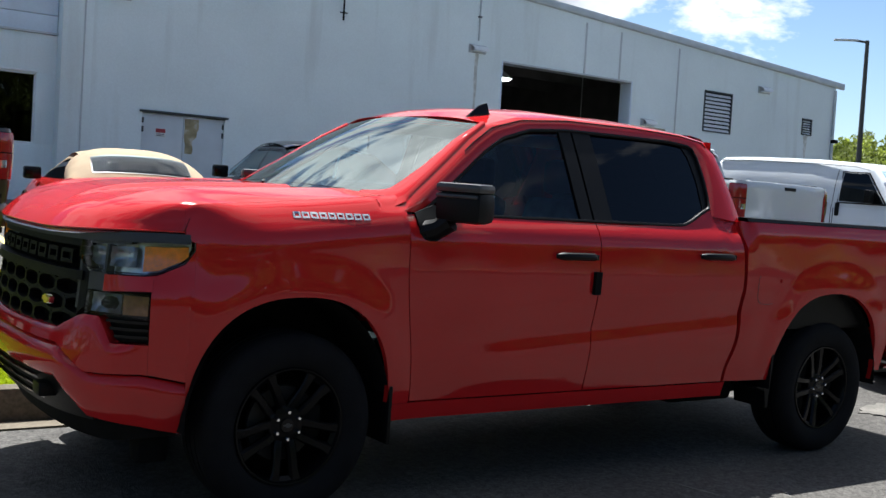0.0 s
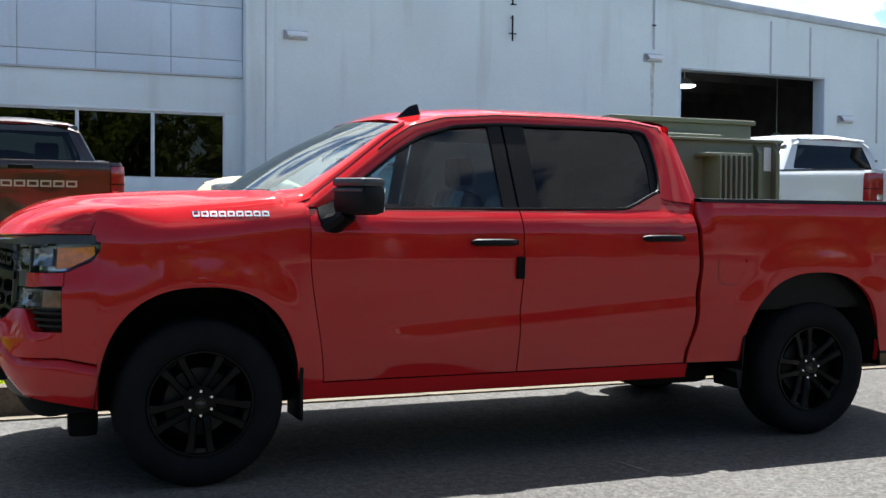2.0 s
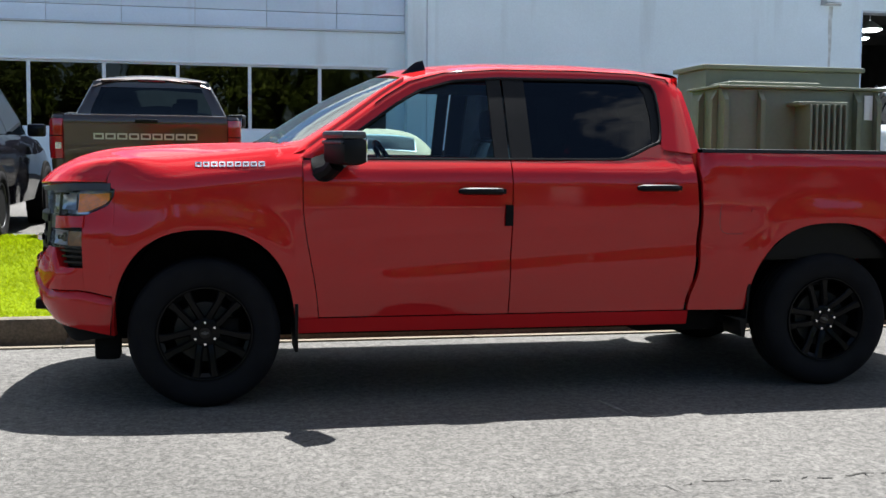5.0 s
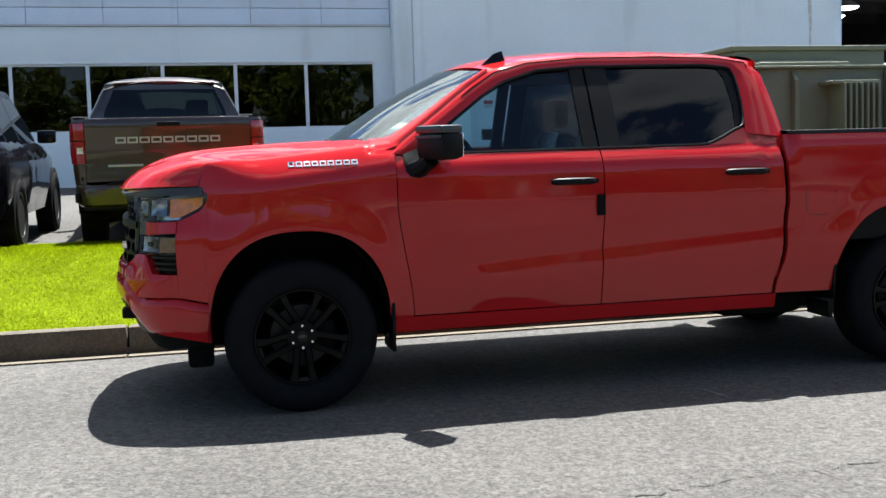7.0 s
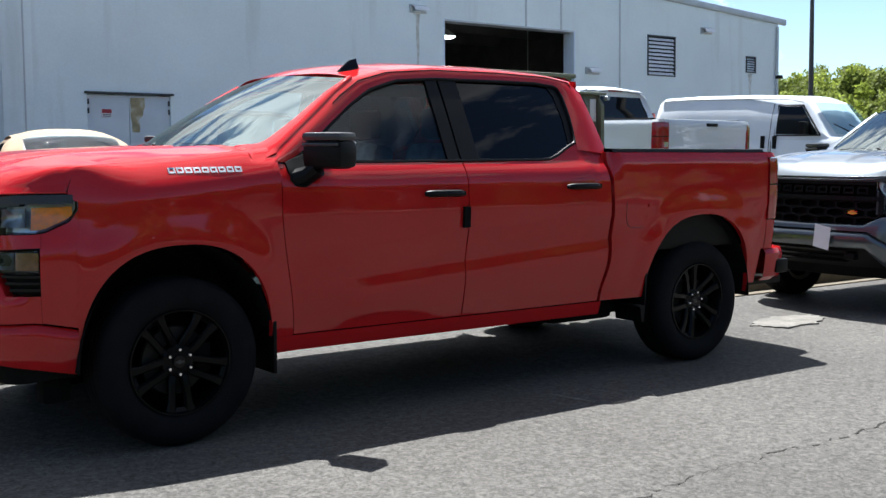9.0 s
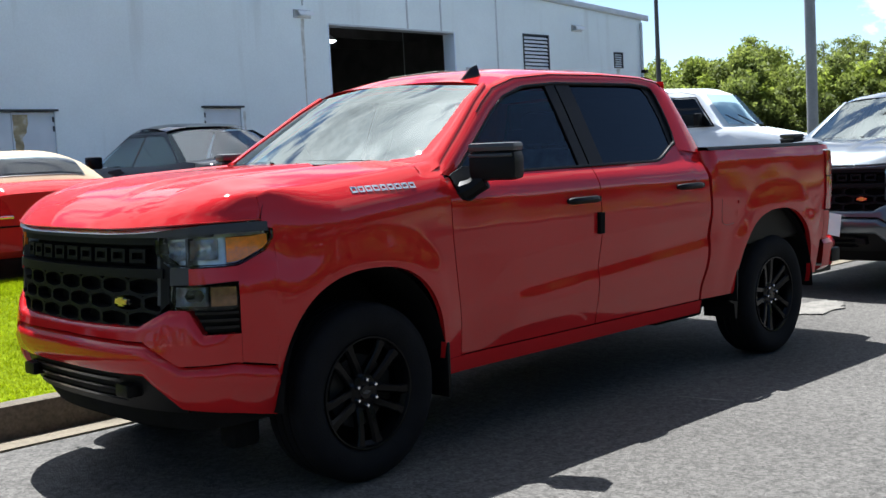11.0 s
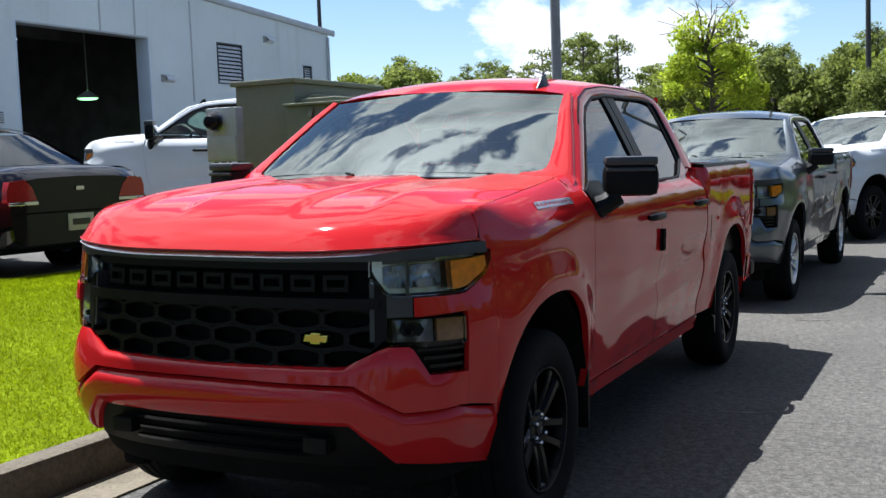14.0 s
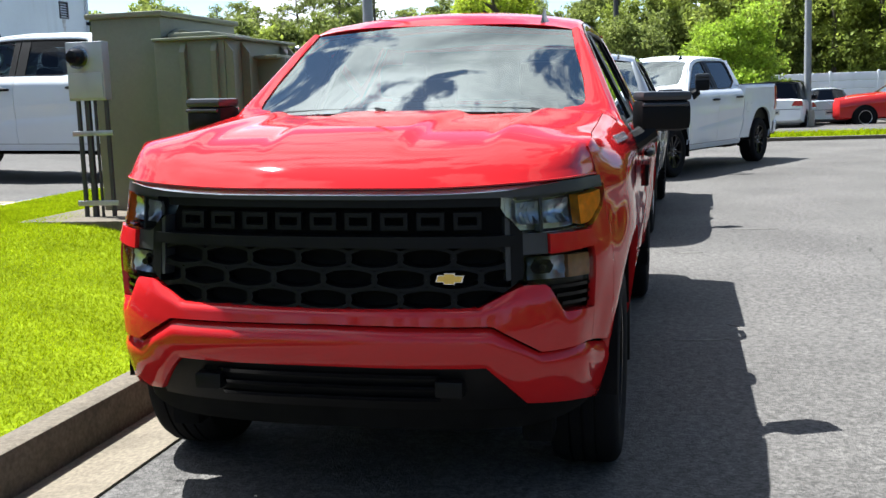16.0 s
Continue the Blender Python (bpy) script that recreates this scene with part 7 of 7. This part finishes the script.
for sd in (1, -1):
    vy = lambda z: float(np.interp(z, (1.18, 1.62, 1.98, 2.05), (0.974, 0.918, 0.806, 0.79)))
    part("front_window", Mesh().grid([[(lerp(lerp(0.74, 1.20, v), 1.72, u), -sd * (vy(lerp(1.30, 1.88, v)) + 0.010), lerp(1.30, 1.88, v)) for v in cols(0, 1, 6)] for u in cols(0, 1, 6)]), TINTGLASS, vn)
    part("window_frame", Mesh().tube([(x, -sd * (vy(z) + 0.008), z) for x, z in ((0.70, 1.29), (1.18, 1.90), (1.75, 1.90), (1.75, 1.27), (0.70, 1.29))], 0.016, 6), PLASTIC, vn)
    part("gutter_rail", Mesh().tube([(x, -sd * (0.80 + 0.012), z) for x, z in ((1.2, 1.965), (1.5, 2.02), (2.5, 2.045), (4.0, 2.04), (4.8, 2.01))], 0.014, 6), FASCIA, vn)
    part("door_seam", Mesh().tube([(x, -sd * (vy(z) + 0.002 if z > 1.18 else 1.003), z) for x, z in ((1.86, 1.93), (1.86, 1.6), (1.86, 1.25), (1.86, 1.14), (1.85, 0.6))], 0.007, 5), DARK, vn)
    part("door_seam", Mesh().box((1.80, -sd * 1.002 - 0.003, 0.5), (1.815, -sd * 1.002 + 0.003, 1.15)), DARK, vn)
    part("wing_mirror", Mesh().bbox((0.92, -sd * 1.12 - 0.09, 1.30), (1.05, -sd * 1.12 + 0.09, 1.56), 0.03), PLASTIC, vn)
    for xx in (1.72, 2.0):
        part("door_handle", Mesh().bbox((xx - 0.045, -sd * 1.005 - 0.02, 1.0), (xx + 0.045, -sd * 1.005 + 0.02, 1.26), 0.012), PLASTIC, vn)
    for xx in (2.9, 3.9):
        part("panel_seam", Mesh().box((xx, -sd * 0.985 - 0.003, 1.2), (xx + 0.012, -sd * 0.985 + 0.003, 1.3)), FASCIA, vn)
    part("tail_light", Mesh().bbox((4.93, -sd * 0.93 - 0.05, 1.1), (5.03, -sd * 0.93 + 0.05, 1.75), 0.02), REDLENS, vn)
    part("headlight", Mesh().bbox((-0.86, -sd * 0.68 - 0.15, 0.8), (-0.78, -sd * 0.68 + 0.15, 0.98), 0.02), CHROME, vn)
    for xw in (0.0, 3.9):
        # no opening in the side: a dark disc gives the arch's shade
        part("wheel_arch", Mesh().lathe([(0.0, 0.0), (0.42, 0.0), (0.435, 0.02), (0.435, 0.2)], 28, pose(xw, -sd * 1.004, 0.37, 0, 0, 0 if sd > 0 else 180)), DARK, vn)
        clone(HERO_WHEEL, vn, pose(xw, -sd * 0.93, 0.37, 0, 0, 0 if sd > 0 else 180) @ Matrix.Diagonal((0.9, 0.75, 0.9, 1)), STEEL)
for y0 in (-0.5, 0.1):
    part("wiper", Mesh().tube([(0.42, y0, 1.32), (0.62, y0 + 0.5, 1.52)], 0.014, 6), PLASTIC, vn)


# ---------------------------------------------------------------- lamp poles
POLE = mat("grey_concrete_pole", (0.24, 0.25, 0.255), 0.7, 0.2, vary=0.1, scale=2, grain=0.08, gscale=40)
DARKPOLE = mat("dark_bronze_pole", (0.05, 0.048, 0.045), 0.5, 0.4, vary=0.1, scale=3)


def lamp_pole(x, y, z, h, r, m, label, head=-1.2, sign=1):
    t = thing("street_lamp", label, "street lamp", "street lamps", pose(x, y, z))
    part("pole", Mesh().tube([(0, 0, 0), (0, 0, h * 0.5), (0, 0, h)], r, 12, radii=[r * 1.15, r, r * 0.75]), m, t)
    part("base", Mesh().lathe([(0.0, -0.6), (r * 2.2, -0.6), (r * 2.2, 0.0), (0.0, 0.03)], 16, pose(0, 0, 0.6, 90, 0, 0) if False else pose(0, 0, 0.0, -90, 0, 0)), CONC, t)
    part("arm", Mesh().tube([(0, 0, h - 0.1), (head * 0.3, -head * 0.3 * sign, h)], r * 0.45, 8), m, t)
    part("lamp_head", Mesh().bbox((min(head * 0.28, head), -0.16, h - 0.06), (max(head * 0.28, head), 0.16, h + 0.05), 0.03, pose(0, 0, 0, 0, 0, -45 * sign)), FASCIA, t)
    return t


lamp_pole(15.1, 4.3, 0.2, 11.0, 0.088, POLE, "tall grey lamp pole behind the parked trucks")
lamp_pole(55.3, 34.1, 0.0, 12.6, 0.15, DARKPOLE, "tall dark lamp pole beyond the building", -1.9)
lamp_pole(54.1, 2.0, -0.3, 13.0, 0.13, DARKPOLE, "tall dark lamp pole before the woods")
lamp_pole(37.3, -5.7, -0.05, 11.0, 0.115, POLE, "stout grey lamp pole on the lawn strip")

# ---------------------------------------------------------------- fence and trees
FENCE = wall_mat("white_panel_fence_paint", (0.76, 0.77, 0.76))
fc = thing("panel_fence", "long weathered white panel fence before the woods", "fence")
y = -4.2
random.seed(11)
while y > -46:
    for k in range(6):
        z = -0.55 + k * 0.43
        part("fence_panel", Mesh().bbox((58.0 + random.uniform(-0.01, 0.01), y - 2.38, z), (58.07, y, z + 0.42), 0.012), FENCE, fc)
    part("fence_post", Mesh().bbox((57.95, y - 0.06, -0.6), (58.12, y + 0.06, 2.1), 0.015), FENCE, fc)
    y -= 2.44


def leaf_mat(name, base, tip):
    return leafy(mat(name, base, 0.65, spec=0.25, vary=0.35, scale=0.7, grain=0.2, gscale=6, island=True, tint=tip), 0.5)


LEAF_D = leaf_mat("dark_green_foliage", (0.15, 0.185, 0.042), (0.23, 0.26, 0.06))
LEAF_M = leaf_mat("mid_green_foliage", (0.21, 0.26, 0.042), (0.30, 0.34, 0.06))
LEAF_B = leaf_mat("bright_green_foliage", (0.25, 0.36, 0.03), (0.34, 0.42, 0.05))
LEAF_Y = leaf_mat("yellow_green_foliage", (0.34, 0.42, 0.03), (0.44, 0.48, 0.05))
BARK = mat("grey_brown_bark", (0.09, 0.075, 0.06), 0.9, vary=0.3, scale=5, bump=0.6, bscale=20)


class Cards:
    """Collects leaf cards of one crown or wood."""

    def __init__(self):
        self.q = []

    def object(self, name, material):
        v = np.concatenate(self.q).reshape(-1, 3).astype(np.float32)
        n = len(v) // 4
        me = bpy.data.meshes.new(name)
        me.vertices.add(len(v)); me.loops.add(len(v)); me.polygons.add(n)
        me.vertices.foreach_set("co", v.ravel())
        me.loops.foreach_set("vertex_index", np.arange(len(v), dtype=np.int32))
        me.polygons.foreach_set("loop_start", np.arange(0, len(v), 4, dtype=np.int32))
        me.update(calc_edges=True)
        me.materials.append(material)
        return new(name, me)


def leaves(m, rng, c, r, n, size, squash=0.8):
    """A clump of small leaf cards round c."""
    d = rng.normal(size=(n, 3))
    d /= np.linalg.norm(d, axis=1)[:, None]
    rad = r * rng.uniform(0.15, 1.0, n) ** 0.6
    p = np.array(c) + d * rad[:, None] * np.array([1, 1, squash])
    a, b = rng.normal(size=(n, 3)), rng.normal(size=(n, 3))
    s = size * rng.uniform(0.6, 1.4, n)[:, None]
    a *= s / np.linalg.norm(a, axis=1)[:, None]
    b *= s * 0.6 / np.linalg.norm(b, axis=1)[:, None]
    m.q.append(np.stack([p - a, p + b, p + a, p - b], axis=1))


def limbs(m, rng, base, h, r, spread, n, start=0.4):
    """Tapered trunk with limbs; returns the limb ends."""
    pts = [Vector(base)]
    for k in range(1, 6):
        pts.append(Vector((base[0] + rng.normal(0, 0.03 * h * k / 5), base[1] + rng.normal(0, 0.03 * h * k / 5), base[2] + h * k / 5)))
    m.tube(pts, r, 7, radii=[r * (1 - 0.15 * k) for k in range(6)])
    ends = []
    for k in range(n):
        f = rng.uniform(start, 0.98)
        o = pts[min(4, int(f * 5))].lerp(pts[min(5, int(f * 5) + 1)], f * 5 % 1)
        a = rng.uniform(0, math.tau)
        l = spread * rng.uniform(0.5, 1.0) * (1.15 - 0.6 * f)
        e = o + Vector((l * math.cos(a), l * math.sin(a), l * rng.uniform(0.15, 0.7)))
        mid = o.lerp(e, 0.5) + Vector((0, 0, 0.08 * l))
        m.tube([o, mid, e], 0.02, 5, radii=[r * 0.35, r * 0.22, r * 0.08])
        ends.append(e)
    return ends, pts[-1]


def tree(x, y, z, h, spread, leaf, label, seed, n=26, per=130, size=0.12, clump=0.55, bare=False, start=0.4):
    rng = np.random.default_rng(seed)
    t = thing("tree", label, "tree", "trees", pose(x, y, z))
    wood, green = Mesh(), Cards()
    ends, top = limbs(wood, rng, (0, 0, 0), h * (0.95 if not bare else 0.86), 0.022 * h, spread, n, start)
    for e in ends + [top] * 2:
        leaves(green, rng, e + Vector(rng.normal(0, 0.12, 3)), clump * rng.uniform(0.6, 1.2), per, size)
    if bare:
        for k in range(9):
            a, l = rng.uniform(0, math.tau), rng.uniform(0.5, 1.1)
            e = top + Vector((l * 0.8 * math.cos(a), l * 0.8 * math.sin(a), l * rng.uniform(0.5, 1.0)))
            mid = top.lerp(e, 0.5) + Vector((0, 0, 0.1))
            wood.tube([top - Vector((0, 0, 0.3)), mid, e], 0.02, 5, radii=[0.03, 0.02, 0.008])
            for _ in range(3):
                e2 = e + Vector(rng.normal(0, 0.28, 3)) + Vector((0, 0, 0.15))
                wood.tube([mid.lerp(e, 0.6), e2], 0.008, 4)
    part("trunk", wood, BARK, t)
    g = green.object("crown", leaf)
    g.parent = t
    return t


tree(24.9, 3.6, 0.2, 4.85, 1.5, LEAF_Y, "young yellow-green tree with bare twigs at its top", 21, 38, 330, 0.055, 0.45, True, 0.38)
tree(40.5, -3.2, -0.1, 4.1, 2.0, LEAF_B, "broad bright green tree beyond the white truck", 22, 36, 420, 0.075, 0.75, False, 0.25)
tree(50.0, 0.8, -0.3, 4.6, 2.0, LEAF_D, "low dark green tree before the woods", 23, 30, 400, 0.08, 0.8, False, 0.2)


def woods(name, spots, seed, label, size=0.15, per=300):
    """Woods far off: trunks and crowns of many small leaf cards."""
    rng = np.random.default_rng(seed)
    wood, dark, mid = Mesh(), Cards(), Cards()
    for x, y, z, h, kind in spots:
        if kind == 0:                                      # pine: bare stem, ragged tufts on short upswept limbs
            bend = rng.normal(0, 0.25, 2)
            wood.tube([(x, y, z), (x + bend[0] * 0.4, y + bend[1] * 0.4, z + 0.6 * h), (x + bend[0], y + bend[1], z + h)], 0.13, 6, radii=[0.16, 0.11, 0.04])
            for k in range(34):
                f = rng.uniform(0.60, 1.0)
                a, l = rng.uniform(0, math.tau), (0.25 + 0.125 * h * math.sin(math.pi * min(1.0, (f - 0.52) / 0.50)) ** 0.8) * rng.uniform(0.25, 1.0)
                e = (x + bend[0] * f + l * math.cos(a), y + bend[1] * f + l * math.sin(a), z + f * h + 0.25 * l)
                leaves(dark, rng, e, rng.uniform(0.35, 0.72), per // 5, size * 0.62, 0.5)
                wood.tube([(x + bend[0] * f, y + bend[1] * f, z + f * h - 0.15), e], 0.025, 4)
        else:                                              # broad tree or thicket: crown down to the ground
            m = mid if rng.uniform() < 0.45 else dark
            wood.tube([(x, y, z), (x, y, z + 0.7 * h)], 0.15, 5)
            for k in range(20):
                f = rng.uniform(0.08, 0.95)
                a, l = rng.uniform(0, math.tau), h * 0.32 * math.sqrt(max(0.1, 1 - (2 * f - 0.9) ** 2)) * rng.uniform(0.2, 1)
                leaves(m, rng, (x + l * math.cos(a), y + l * math.sin(a), z + f * h), 0.125 * h * rng.uniform(0.55, 1.15), per // 2, size, 0.85)
    tagged(raw("woods_" + name + "_stems", wood, BARK), label, "woods", kind="stuff")
    for nm, m, mt in (("woods_" + name + "_dark", dark, LEAF_D), ("woods_" + name + "_light", mid, LEAF_M)):
        tagged(m.object(nm, mt), label, "woods", kind="stuff")


rng0 = np.random.default_rng(77)
spots = []
for k in range(110):                                       # straight ahead, beyond the road's end and fence
    y = lerp(-62, 36, (k + rng0.uniform(-0.4, 0.4)) / 109)
    spots.append((rng0.uniform(63, 70) - (5 if y < -14 else 0), y, -0.6, rng0.uniform(5.6, 8.2) + 3.5 * smooth01(6, -14, y), 1))
    spots.append((rng0.uniform(66, 72), y + 0.5, -0.6, rng0.uniform(4.5, 7.0) + 3.0 * smooth01(6, -14, y), 1))
for k in range(64):
    spots.append((rng0.uniform(66, 84), lerp(-48, 40, (k + rng0.uniform(-0.5, 0.5)) / 63), -0.6, rng0.uniform(8.0, 11.0), 0))
for k in range(90):                                        # low thicket past the building's end
    spots.append((rng0.uniform(58, 66), lerp(30, 80, k / 89) + rng0.uniform(-1, 1), -0.3, rng0.uniform(5.6, 7.4), 1))
for k in range(52):                                        # taller trees behind it
    spots.append((rng0.uniform(66, 80), lerp(34, 84, k / 51) + rng0.uniform(-1, 1), -0.3, rng0.uniform(7.6, 10.0), 1))
for k in range(46):                                        # denser growth in its gaps
    spots.append((rng0.uniform(60, 68), lerp(34, 82, k / 45) + rng0.uniform(-0.6, 0.6), -0.3, rng0.uniform(7.0, 8.6), 1))
woods("ahead", spots, 5, "mixed pine and broadleaf woods", 0.15, 420)
spots = []
for k in range(60):                                        # behind the camera
    spots.append((lerp(-70, 70, (k + rng0.uniform(-0.4, 0.4)) / 59), rng0.uniform(-33, -29), -0.3, rng0.uniform(7.5, 10), 1))
    spots.append((lerp(-70, 70, (k + rng0.uniform(-0.4, 0.4)) / 59), rng0.uniform(-39, -34), -0.3, rng0.uniform(9, 12), 1))
# unseen stand before the nose, added to block low sky light
for k in range(26):
    spots.append((rng0.uniform(-60, -45), lerp(-40, 60, k / 25), -0.3, rng0.uniform(11, 15), 1))
woods("behind", spots, 6, "dense green woods across the road, with an unseen stand added before the truck's nose", 0.30, 130)
